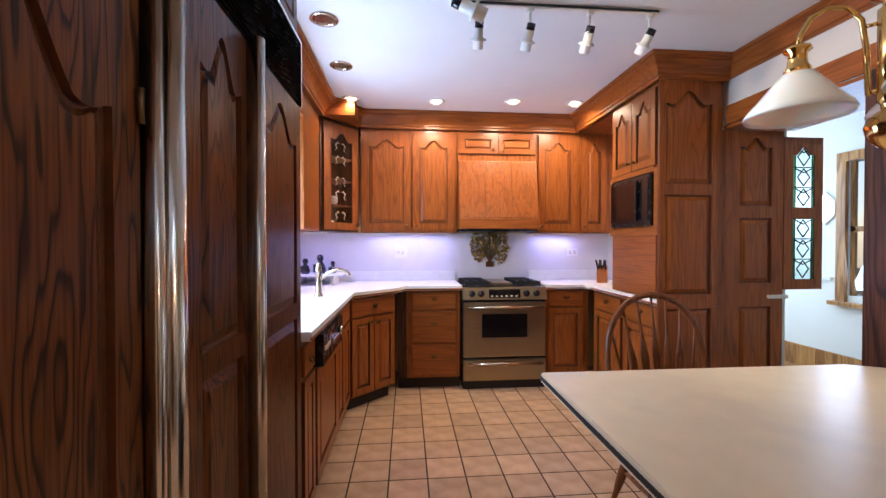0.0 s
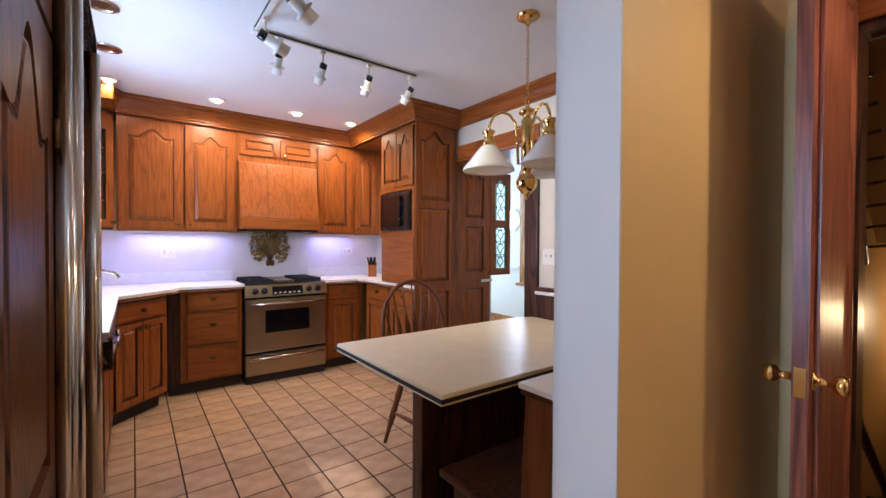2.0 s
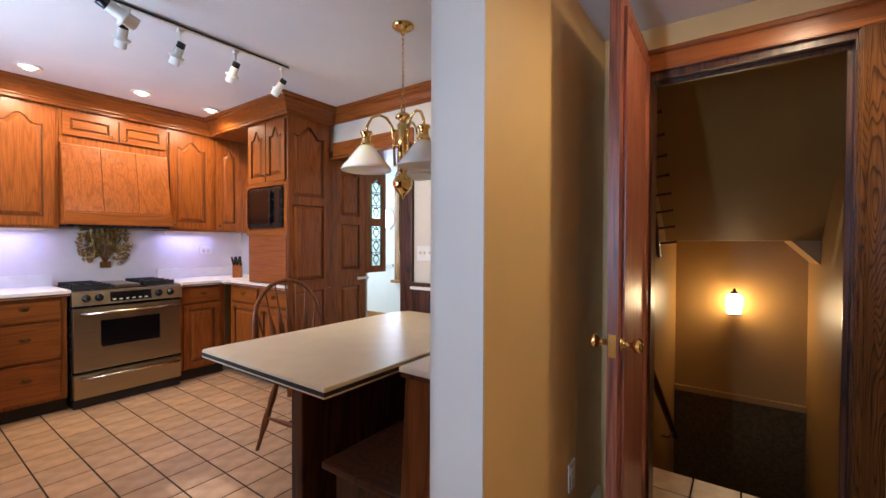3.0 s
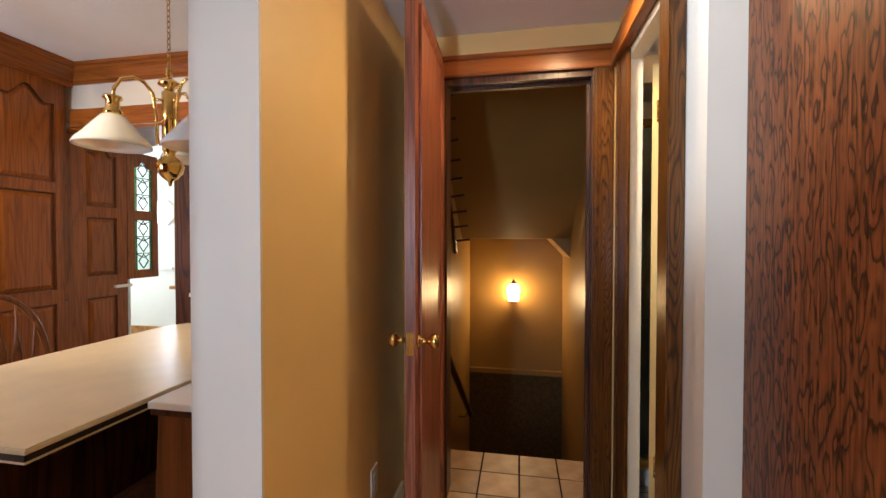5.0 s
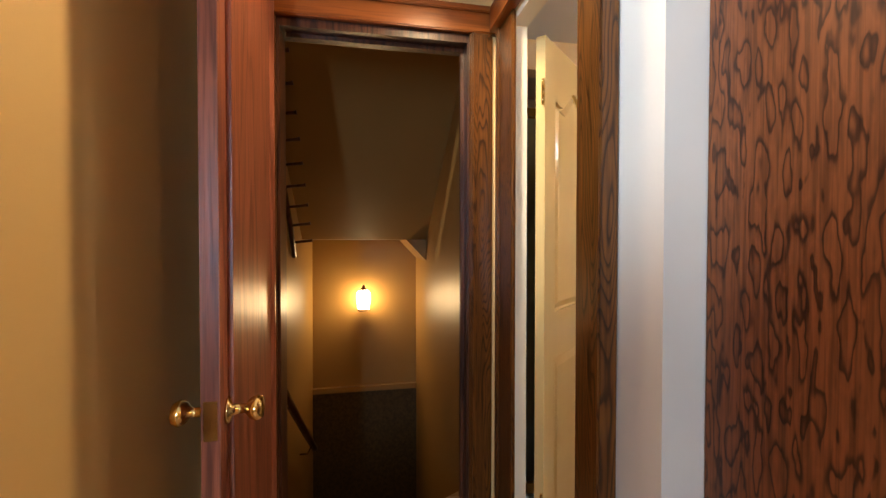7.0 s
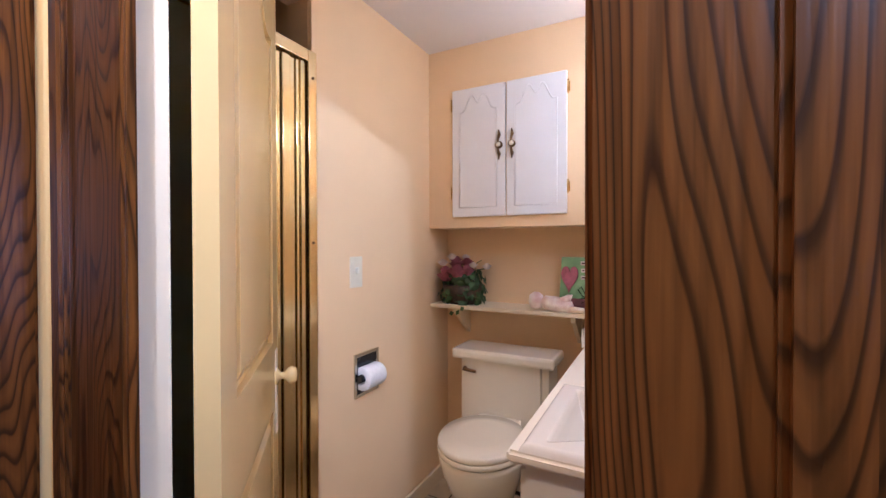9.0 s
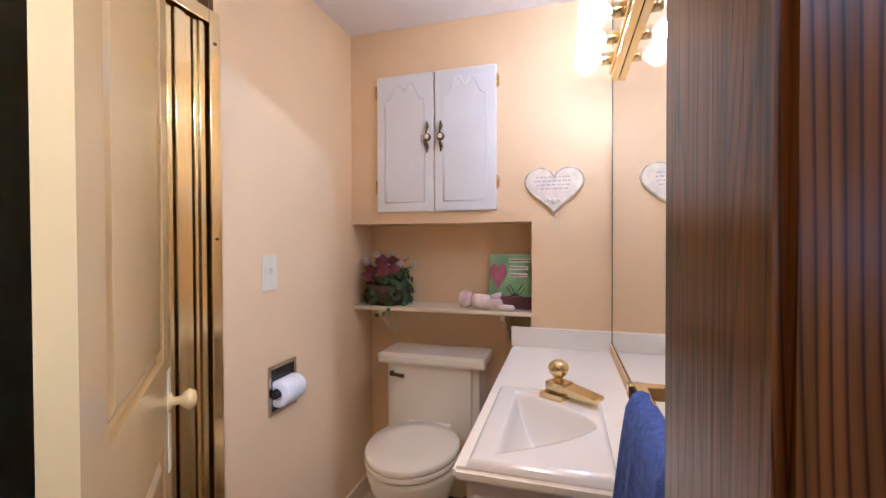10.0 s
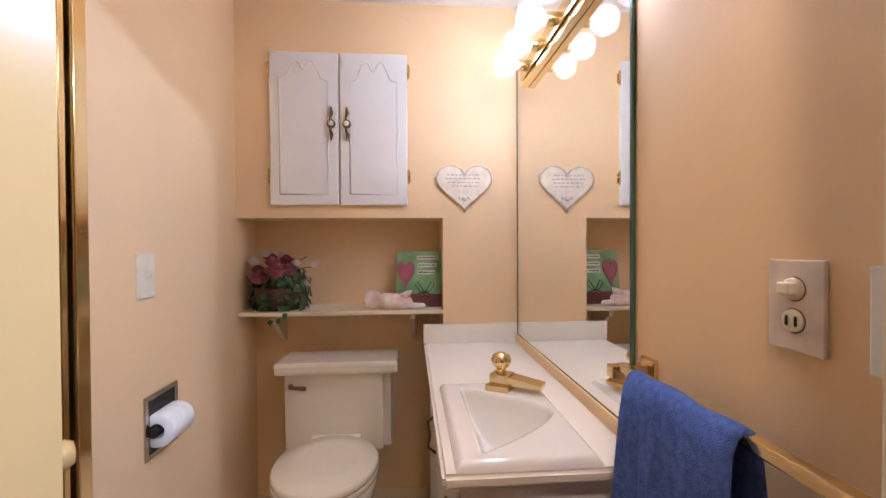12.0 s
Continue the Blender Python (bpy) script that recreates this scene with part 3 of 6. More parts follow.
# diagonal corner unit
ang = math.degrees(math.atan2(3.53 - 3.19, -0.09 + 0.43))
c = thing("corner_base_cabinet", face(SX, 3.19, ang), "diagonal dark oak corner base cabinet with two doors", "cabinet")
L = math.hypot(0.34, 0.34)
bm = bmesh.new()
prism(bm, [(0.0, 0.021), (L, 0.021), (L - 0.08, 0.46), (0.06, 0.44)], 0.10, 0.88, "xy")
part("body", bm, OAK, c)
bm = bmesh.new()
prism(bm, [(0.03, 0.07), (L - 0.03, 0.07), (L - 0.08, 0.44), (0.06, 0.44)], 0.0, 0.10, "xy")
part("toe_kick", bm, TOE, c)
slab_front(c, "drawer", 0.02, L - 0.02, 0.73, 0.86, 0.0, OAK_X)
knob(c, L / 2, 0.0, 0.795, r=0.016)
for x0 in (0.02, L / 2 + 0.003):
    dd = panel_door(c, "door", x0, x0 + L / 2 - 0.023, 0.12, 0.71, 0.0, OAK, stile=0.045)
    bail(dd, L / 2 + (-0.035 if x0 < 0.1 else 0.035), 0.0, 0.67)
g = thing("drawer_base_cabinet", face(0.0, 3.66, 0), "dark oak base cabinet with three drawers beside the range", "cabinet")
part("body", boxes((0.0, 0.475, 0.021, 0.53, 0.10, 0.88)), OAK, g)
part("toe_kick", boxes((-0.08, 0.475, 0.06, 0.53, 0.0, 0.10)), TOE, g)
part("filler", boxes((-0.085, -0.002, 0.04, 0.5, 0.10, 0.88)), DARK_WOOD, g)
for z0, z1 in ((0.71, 0.85), (0.42, 0.69), (0.13, 0.40)):
    dr = slab_front(g, "drawer", 0.045, 0.435, z0, z1, 0.0, OAK_X)
    bail(dr, 0.24, 0.0, (z0 + z1) / 2 + 0.03)

# ---------------------------------------------------------------- range
r = thing("gas_range", face(0.490, 3.62, 0), "stainless steel slide-in gas range with black burners", "range")
part("body", boxes((0.0, 0.76, 0.04, 0.57, 0.07, 0.885)), BLACK, r)
part("kick_plate", boxes((0.01, 0.75, 0.02, 0.5, 0.0, 0.07)), TOE, r)
part("warming_drawer", boxes((0.008, 0.752, 0.0, 0.05, 0.075, 0.265), bevel=0.006), STEEL, r)
od = part("oven_door", boxes((0.008, 0.752, 0.0, 0.05, 0.285, 0.775), bevel=0.006), STEEL, r)
part("oven_window", boxes((0.175, 0.585, -0.003, 0.01, 0.46, 0.67), bevel=0.002), BLACK_GLASS, od, "black glass oven window")
for z in (0.735, 0.235):
    bm = bmesh.new()
    pipe(bm, [(0.04, -0.048, z), (0.72, -0.048, z)], 0.013, 12)
    for x in (0.06, 0.70):
        tube(bm, (x, 0.0, z), (x, -0.048, z), 0.011, seg=10)
    part("handle", bm, STEEL_PLAIN, r, "polished tubular handle")
bm = bmesh.new()
prism(bm, [(0.0, 0.795), (-0.02, 0.80), (0.005, 0.905), (0.06, 0.915), (0.06, 0.795)], 0.0, 0.76, "yz")
cp = part("control_panel", bm, STEEL, r)
for x in (0.085, 0.165, 0.575, 0.665):
    bm = bmesh.new()
    lathe(bm, [(0.0, 0.0), (0.030, 0.0), (0.026, 0.022), (0.020, 0.030), (0.0, 0.032)], (x, -0.006, 0.852), 18, axis=(0, -1, 0.22))
    box(bm, x - 0.004, x + 0.004, -0.045, -0.03, 0.845, 0.885)
    part("burner_knob", bm, BLACK, cp)
bm = bmesh.new()
prism(bm, [(-0.019, 0.815), (0.002, 0.892), (0.012, 0.892), (-0.009, 0.815)], 0.235, 0.52, "yz")
dp = part("clock_display", bm, BLACK_GLASS, cp, "black glass clock panel")
for i in range(6):
    part("touch_button", boxes((0.25 + i * 0.044, 0.272 + i * 0.044, -0.018, -0.008, 0.826, 0.836)), PLASTIC, dp)
ct = part("cooktop", boxes((0.0, 0.76, 0.03, 0.57, 0.886, 0.915), bevel=0.004), BLACK, r)
for x0, x1 in ((0.03, 0.26), (0.5, 0.73)):
    for y0 in (0.08, 0.32):
        bm = bmesh.new()
        for k in range(3):
            xx = x0 + (x1 - x0) * (k + 0.5) / 3
            box(bm, xx - 0.006, xx + 0.006, y0, y0 + 0.22, 0.935, 0.952)
        box(bm, x0, x1, y0, y0 + 0.012, 0.916, 0.952)
        box(bm, x0, x1, y0 + 0.208, y0 + 0.22, 0.916, 0.952)
        box(bm, x0, x1, y0 + 0.104, y0 + 0.116, 0.935, 0.952)
        part("grate", bm, IRON, ct)
        bm = bmesh.new()
        lathe(bm, [(0.045, 0.0), (0.045, 0.012), (0.032, 0.014), (0.032, 0.02), (0.0, 0.022)], ((x0 + x1) / 2, y0 + 0.11, 0.914), 16)
        part("burner", bm, IRON, ct)
part("centre_griddle", boxes((0.29, 0.47, 0.08, 0.54, 0.916, 0.938), bevel=0.004), STEEL, ct)

# ---------------------------------------------------------------- right-hand base run
h = thing("corner_door_cabinet", face(1.262, 3.66, 0), "dark oak base cabinet with drawer and panel door", "cabinet")
part("body", boxes((0.0, 0.40, 0.021, 0.53, 0.10, 0.88)), OAK, h)
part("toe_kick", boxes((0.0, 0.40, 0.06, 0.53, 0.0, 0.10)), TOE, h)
dr = slab_front(h, "drawer", 0.02, 0.35, 0.73, 0.86, 0.0, OAK_X)
bail(dr, 0.19, 0.0, 0.81)
panel_door(h, "door", 0.02, 0.35, 0.12, 0.71, 0.0, OAK, stile=0.05)
h2 = thing("side_base_cabinet", face(1.675, 3.62, -90), "dark oak base cabinet under the microwave", "cabinet")
part("body", boxes((0.0, 1.05, 0.021, 0.42, 0.10, 0.88)), OAK, h2)
part("toe_kick", boxes((0.0, 1.05, 0.07, 0.42, 0.0, 0.10)), TOE, h2)
for x0 in (0.06, 0.56):
    dr = slab_front(h2, "drawer", x0, x0 + 0.44, 0.73, 0.86, 0.0, OAK_X)
    bail(dr, x0 + 0.22, 0.0, 0.81)
    dd = panel_door(h2, "door", x0, x0 + 0.44, 0.12, 0.71, 0.0, OAK, stile=0.05)
    bail(dd, x0 + 0.06, 0.0, 0.66)

# worktops
bm = bmesh.new()
prism(bm, [(-1.048, 1.78), (-0.40, 1.78), (-0.40, 3.17), (-0.08, 3.49), (-0.01, 3.62), (0.487, 3.62), (0.487, 4.198), (-1.048, 4.198)], 0.885, 0.925, "xy")
ct1 = thing("worktop", pose(0, 0, 0), "white laminate worktop with dark wood edge strip by the sink", "worktop")
part("top", bm, COUNTER, ct1)
EDGE = [(-0.40, 1.78), (-0.40, 3.17), (-0.08, 3.49), (-0.01, 3.62), (0.487, 3.62)]
bm = bmesh.new()
pipe(bm, [(x + 0.002, y - 0.002, 0.896) for x, y in EDGE], 0.008, 6)
part("edge_strip", bm, OAK_Y, ct1)
ct2 = thing("worktop", pose(0, 0, 0), "white laminate worktop with dark wood edge strip by the range", "worktop")
bm = bmesh.new()
prism(bm, [(1.253, 3.62), (1.60, 3.62), (1.645, 3.57), (1.645, 2.57), (2.03, 2.57), (2.03, 2.66), (2.108, 2.66), (2.108, 4.198), (1.253, 4.198)], 0.885, 0.925, "xy")
part("top", bm, COUNTER, ct2)
bm = bmesh.new()
pipe(bm, [(1.255, 3.618, 0.896), (1.60, 3.618, 0.896), (1.643, 3.57, 0.896), (1.643, 2.575, 0.896)], 0.008, 6)
part("edge_strip", bm, OAK_Y, ct2)
structure("trim_backsplash", boxes((-1.048, 2.108, 4.185, 4.199, 0.925, 1.40)), SPLASH, "white laminate backsplash")
structure("trim_backsplash_upstand", boxes((-1.048, 0.487, 4.165, 4.185, 0.926, 1.02), (1.253, 2.108, 4.165, 4.185, 0.926, 1.02)), COUNTER)
structure("trim_backsplash_side", boxes((-1.0495, -1.036, 1.78, 4.16, 0.926, 1.06)), SPLASH)

# ---------------------------------------------------------------- upper cabinets
UY, UZ0, UZ1 = 3.86, 1.40, 2.36


def upper(x0, x1, doors, label, knobs):
    u = thing("wall_cabinet", face(x0, UY, 0, UZ0), label, "cabinet")
    w = x1 - x0
    part("body", boxes((0.0, w, 0.021, 0.335, 0.0, UZ1 - UZ0)), OAK, u)
    for (a, b), k in zip(doors, knobs):
        dd = panel_door(u, "door", a, b, 0.02, 0.925, 0.0, OAK, stile=0.065, rise=0.065)
        knob(dd, k, 0.0, 0.06)
    return u


upper(-0.425, 0.475, [(0.013, 0.463), (0.478, 0.875)], "oak wall cabinet with two cathedral panel doors", [0.425, 0.515])
upper(1.235, 2.10, [(0.016, 0.40), (0.44, 0.70)], "oak wall cabinet with wide and narrow arched doors", [0.05, 0.475])
hd = thing("range_hood", face(0.478, UY, 0, 0), "oak panelled range hood with two small doors above", "range hood")
part("upper_body", boxes((0.0, 0.754, 0.021, 0.335, 2.08, UZ1)), OAK, hd)
for x0 in (0.02, 0.39):
    dd = panel_door(hd, "door", x0, x0 + 0.345, 2.145, 2.325, 0.0, OAK_X, stile=0.045)
    knob(dd, 0.33 if x0 < 0.1 else 0.43, 0.0, 2.175, BRASS)
bm = bmesh.new()
prism(bm, [(0.0, 2.079), (-0.10, 1.53), (-0.10, 1.44), (0.335, 1.44), (0.335, 2.079)], 0.004, 0.75, "yz")
part("skirt", bm, OAK, hd)
for i in range(3):
    bm = bmesh.new()
    x0, x1 = 0.008 + i * 0.247, 0.250 + i * 0.247
    prism(bm, [(-0.001, 2.072), (-0.012, 2.068), (-0.106, 1.538), (-0.096, 1.536)], x0, x1, "yz")
    board = part("board", bm, OAK, hd)
    for z in (1.58, 1.79, 2.03):
        for x in (x0 + 0.015, x1 - 0.015):
            bm = bmesh.new()
            lathe(bm, [(0.0, 0.004), (0.004, 0.003), (0.005, 0.0)], (x, -0.012 - (2.068 - z) * 0.1775, z), 8, axis=(0, -1, 0))
            part("nail_head", bm, ANTIQUE, board)
part("bottom_rail", boxes((-0.002, 0.756, -0.125, 0.0, 1.43, 1.53), bevel=0.006), OAK_X, hd)
part("filter", boxes((0.02, 0.734, -0.09, 0.32, 1.41, 1.43)), BLACK, hd)

gc_a = math.degrees(math.atan2(3.86 - 3.50, -0.43 + 0.70))
gc = thing("corner_glass_cabinet", face(-0.70, 3.50, gc_a, UZ0), "oak corner wall cabinet with glazed door and ornate shelves", "cabinet")
GL = math.hypot(0.27, 0.36)
bm = bmesh.new()
box(bm, 0.0, 0.05, 0.02, 0.03, 0.0, 0.96)
prism(bm, [(0.0, 0.021), (GL, 0.021), (GL - 0.02, 0.28), (0.1, 0.28)], 0.0, 0.02, "xy")
prism(bm, [(0.0, 0.021), (GL, 0.021), (GL - 0.02, 0.28), (0.1, 0.28)], 0.88, 0.96, "xy")
prism(bm, [(0.0, 0.021), (0.012, 0.021), (0.112, 0.28), (0.1, 0.28)], 0.02, 0.88, "xy")
prism(bm, [(GL - 0.012, 0.021), (GL, 0.021), (GL - 0.02, 0.28), (GL - 0.032, 0.28)], 0.02, 0.88, "xy")
box(bm, 0.1, GL - 0.03, 0.27, 0.282, 0.02, 0.88)
part("body", bm, DARK_WOOD, gc)
gd = panel_door(gc, "glazed_door", 0.025, GL - 0.02, 0.02, 0.925, 0.0, OAK, holes=[(0.105, GL - 0.095, 0.08, 0.855, 0.06)], glazed=CLEAR)
knob(gd, GL - 0.04, 0.0, 0.06)
for z in (0.24, 0.46, 0.66):
    part("glass_shelf", boxes((0.03, GL - 0.03, 0.05, 0.26, z - 0.008, z)), OAK_X, gc)
for z in (0.10, 0.28, 0.40, 0.58, 0.70):
    bm = bmesh.new()
    for s in (-1, 1):
        pts = [(GL / 2 + s * 0.010, 0.016, z + 0.06), (GL / 2 + s * 0.03, 0.016, z + 0.075), (GL / 2 + s * 0.055, 0.016, z + 0.05), (GL / 2 + s * 0.04, 0.016, z + 0.02), (GL / 2 + s * 0.058, 0.016, z)]
        pipe(bm, pts, 0.004, 6, [0.002, 0.005, 0.006, 0.004, 0.002])
    part("etched_scroll", bm, PAPER, gd)
for x, z in ((0.16, 0.465), (0.26, 0.245), (0.22, 0.025)):
    bm = bmesh.new()
    lathe(bm, [(0.0, 0.0), (0.035, 0.0), (0.045, 0.03), (0.042, 0.07), (0.03, 0.08), (0.0, 0.08)], (x, 0.15, z), 16)
    single("china_jar", bm, OPAL, "white china jar on a cabinet shelf", "jar").matrix_world = gc.matrix_world
for y0, y1 in ((1.80, 1.92), (2.99, 3.50)):
    sidec = thing("sink_side_cabinet", face(-0.72, y0, 90, UZ0), "shadowed oak wall cabinet beside the sink window", "cabinet")
    part("body", boxes((0.0, y1 - y0, 0.021, 0.32, 0.0, UZ1 - UZ0)), OAK, sidec)
    part("face_frame", boxes((0.0, y1 - y0, 0.0, 0.02, 0.0, UZ1 - UZ0), bevel=0.003), OAK, sidec)
structure("trim_valance", boxes((-0.75, -0.72, 1.92, 2.99, 2.19, 2.36)), OAK_Y)
structure("trim_soffit", boxes((-1.05, -0.70, 1.775, 3.50, 2.362, KC), (-1.05, -0.43, 3.50, BACK, 2.362, KC), (-0.43, 1.67, UY, BACK, 2.362, KC), (1.67, 2.11, 2.6, BACK, 2.362, KC)), OAK_X)
crown("trim_crown_kitchen", [(-0.70, 1.775), (-0.70, 3.50), (-0.43, UY), (1.63, UY), (1.63, 2.56), (RW - 0.01, 2.56)], KC, OAK_X, out=0.115, drop=0.145)

# ---------------------------------------------------------------- tall unit with microwave
TX, TY = 1.63, 2.575
tu = thing("oven_tower_cabinet", face(TX, 3.20, -90, 0), "tall oak cabinet with microwave niche and panelled side", "cabinet")
W = 3.20 - TY
part("body", boxes((0.0, W, 0.021, 0.45, 1.79, 2.36), (0.0, 0.03, 0.021, 0.45, 0.93, 1.79), (W - 0.03, W, 0.021, 0.45, 0.93, 1.79), (0.03, W - 0.03, 0.40, 0.45, 1.42, 1.79), (0.03, W - 0.03, 0.021, 0.45, 0.93, 1.42)), OAK, tu)
for x0 in (0.03, W / 2 + 0.005):
    dd = panel_door(tu, "door", x0, x0 + W / 2 - 0.035, 1.82, 2.33, 0.0, OAK, stile=0.05, rise=0.07)
    knob(dd, W / 2 + (-0.035 if x0 < 0.1 else 0.035), 0.0, 1.88)
part("niche_frame", boxes((0.0, 0.04, 0.0, 0.021, 1.40, 1.80), (W - 0.04, W, 0.0, 0.021, 1.40, 1.80), (0.04, W - 0.04, 0.0, 0.021, 1.78, 1.815), (0.0, W, 0.0, 0.021, 1.355, 1.405)), OAK_X, tu)
td = part("tambour_door", boxes((0.03, W - 0.03, 0.0165, 0.0205, 0.935, 1.355)), OAK_X, tu, "ribbed oak appliance garage shutter")
for i in range(20):
    z = 0.938 + i * 0.0207
    part("slat", boxes((0.03, W - 0.03, 0.010, 0.016, z, z + 0.0202), bevel=0.0012), OAK_X, td)
sp = thing("panelled_partition", face(TX, TY - 0.022, 0, 0), "tall oak end panel with three raised fields", "panel")
panel_door(sp, "panel_frame", 0.0, 0.405, 0.0, 2.36, 0.0, OAK, holes=[(0.045, 0.362, 1.685, 2.29, 0.08), (0.045, 0.362, 0.965, 1.615, 0.0), (0.045, 0.362, 0.15, 0.87, 0.0)])
mw = thing("microwave", face(TX, 3.20, -90, 0), "black microwave oven in the oak tower niche", "microwave")
part("body", boxes((0.05, W - 0.05, -0.02, 0.38, 1.42, 1.765), bevel=0.006), BLACK, mw)
part("door_glass", boxes((0.06, W - 0.20, -0.028, -0.018, 1.45, 1.74), bevel=0.004), BLACK_GLASS, mw)
part("door_handle", boxes((W - 0.19, W - 0.17, -0.05, -0.02, 1.46, 1.73), bevel=0.006), BLACK, mw)
part("keypad", boxes((W - 0.15, W - 0.065, -0.026, -0.018, 1.45, 1.74), bevel=0.003), DISPLAY, mw)

# deep panelled jamb of the dining room opening
jb = thing("opening_jamb_panel", face(2.036, 2.605, 0, 0), "oak jamb panelling of the dining room opening", "panel")
panel_door(jb, "panel_frame", 0.0, 0.515, 0.0, 2.06, 0.0, OAK, holes=[(0.20, 0.43, 1.55, 2.01, 0.06), (0.20, 0.43, 1.03, 1.47, 0.0), (0.20, 0.43, 0.15, 0.87, 0.0)], thick=0.03)
part("ledge", boxes((0.40, 0.54, -0.02, 0.03, 0.925, 0.95), bevel=0.004), COUNTER, jb)
structure("trim_opening_head", boxes((RW - 0.022, RW, 1.60, 2.555, 2.08, 2.20), bevel=0.004), OAK_Y)
structure("trim_opening_soffit", boxes((RW, 2.62, 1.72, 2.604, 2.061, 2.08)), OAK_Y)
structure("trim_opening_post", boxes((RW - 0.03, RW + 0.14, 1.60, 1.72, 0.0, 2.08), bevel=0.005), DARK_WOOD)
crown("trim_crown_dining_wall", [(RW, 2.56), (RW, 0.25)], KC, OAK_Y, out=0.07, drop=0.13)
structure("trim_wainscot", boxes((RW - 0.025, RW, 0.25, 1.60, 0.0, 0.93)), DARK_WOOD, "dark stained wood wainscot")
structure("trim_wainscot_cap", boxes((RW - 0.05, RW, 0.25, 1.60, 0.932, 0.955), bevel=0.004), WHITE)
structure("trim_wainscot_rail", boxes((RW - 0.04, RW, 0.25, 1.60, 0.957, 0.985), bevel=0.004), DARK_WOOD)

# ---------------------------------------------------------------- window and wall pieces of the dining room
w = tagged(new("window_1"), "honey oak framed window with bright daylight", "window", "", "structure")
bm = boxes((4.165, 4.2, 3.60, 3.69, 0.72, 2.17), (4.165, 4.2, 2.91, 3.00, 0.72, 2.17), (4.165, 4.2, 3.0, 3.60, 2.08, 2.17), bevel=0.004)
part("window_frame", bm, HONEY, w)
part("window_sill", boxes((4.12, 4.2, 2.87, 3.73, 0.70, 0.74), bevel=0.005), HONEY, w)
bm = boxes((4.22, 4.25, 3.0, 3.60, 1.41, 1.46), (4.22, 4.25, 3.56, 3.60, 0.76, 2.08), (4.22, 4.25, 3.0, 3.04, 0.76, 2.08))
part("sash", bm, HONEY, w)
for z0, z1 in ((0.78, 1.41), (1.46, 2.06)):
    pane = part("pane", boxes((4.232, 4.236, 3.04, 3.56, z0, z1)), CLEAR, w)
    pane.visible_shadow = False

sg = thing("stained_glass_panel", pose(2.552, 2.60, 0.985), "oak framed stained glass panel with green border", "stained glass")
holes = [(0.065, 0.225, 0.56, 0.97, 0.05), (0.065, 0.225, 0.07, 0.485, 0.0)]
fr = panel_door(sg, "frame", 0.0, 0.285, 0.0, 1.035, 0.0, OAK, holes=holes, glazed=TEXTURED, thick=0.03)
for hx0, hx1, hz0, hz1, r in holes:
    for x0, x1 in ((hx0, hx0 + 0.018), (hx1 - 0.018, hx1)):
        gp = part("green_pane", boxes((x0, x1, 0.005, 0.008, hz0, hz1 - r)), GREEN_GLASS, fr)
        gp.visible_shadow = False
    bm = bmesh.new()
    cx, n = (hx0 + hx1) / 2, 3
    for x in (hx0 + 0.019, hx1 - 0.019):
        tube(bm, (x, 0.004, hz0), (x, 0.004, hz1 - r * 0.6), 0.003, seg=6)
    for i in range(n):
        a = hz0 + (hz1 - hz0) * i / n + 0.01
        b = hz0 + (hz1 - hz0) * (i + 1) / n - 0.01
        m_ = (a + b) / 2
        for p0, p1 in (((cx, a), (cx + 0.045, m_)), ((cx + 0.045, m_), (cx, b)), ((cx, b), (cx - 0.045, m_)), ((cx - 0.045, m_), (cx, a)), ((cx - 0.06, b), (cx, m_ + 0.03)), ((cx + 0.06, b), (cx, m_ + 0.03)), ((hx0, b + 0.008), (hx1, b + 0.008))):
            tube(bm, (p0[0], 0.004, p0[1]), (p1[0], 0.004, p1[1]), 0.0042, seg=6)
    part("lead_came", bm, IRON, fr)

om = thing("octagonal_mirror", pose(4.198, 3.87, 1.65, 0, 0, -90), "octagonal white framed mirror on the dining room wall", "mirror")
oct_o = [(0.175 * math.cos(math.pi / 8 + k * math.pi / 4), 0.175 * math.sin(math.pi / 8 + k * math.pi / 4)) for k in range(8)]
bm = bmesh.new()
prism(bm, oct_o, -0.02, 0.0, "xz")
part("frame", bm, WHITE, om)
bm = bmesh.new()
prism(bm, [(x * 0.8, z * 0.8) for x, z in oct_o], -0.024, -0.0205, "xz")
part("mirror_glass", bm, MIRROR, om)

# ---------------------------------------------------------------- table, bench and chair
t = thing("dining_table", pose(0, 0, 0), "cream laminate table with dark banded edge and panel base", "table")
TO = [(0.555, 0.725), (2.05, 0.725), (2.05, 1.60), (1.93, 1.665), (0.555, 1.665)]


def slab(outline, z0, z1, grow):
    bm = bmesh.new()
    cx, cy = sum(p[0] for p in outline) / len(outline), sum(p[1] for p in outline) / len(outline)
    prism(bm, [(x + math.copysign(grow, x - cx), y + math.copysign(grow, y - cy)) for x, y in outline], z0, z1, "xy")
    return bm


bm = slab(TO, 0.750, 0.765, 0.0)
bmesh.ops.bevel(bm, geom=[e for e in bm.edges if abs(e.verts[0].co.z - e.verts[1].co.z) < 0.001 and e.verts[0].co.z > 0.76], offset=0.004, segments=2, affect="EDGES")
part("tabletop", bm, TABLETOP, t)
part("dark_band", slab(TO, 0.734, 0.7497, -0.003), TOE, t)
part("lower_band", slab(TO, 0.726, 0.7338, 0.001), TABLETOP, t)
part("base_panel", boxes((0.70, 1.98, 1.03, 1.07, 0.06, 0.726), bevel=0.006), DARK_WOOD, t)
part("corner_post", boxes((0.665, 0.70, 1.01, 1.09, 0.0, 0.726), bevel=0.008), DARK_WOOD, t)
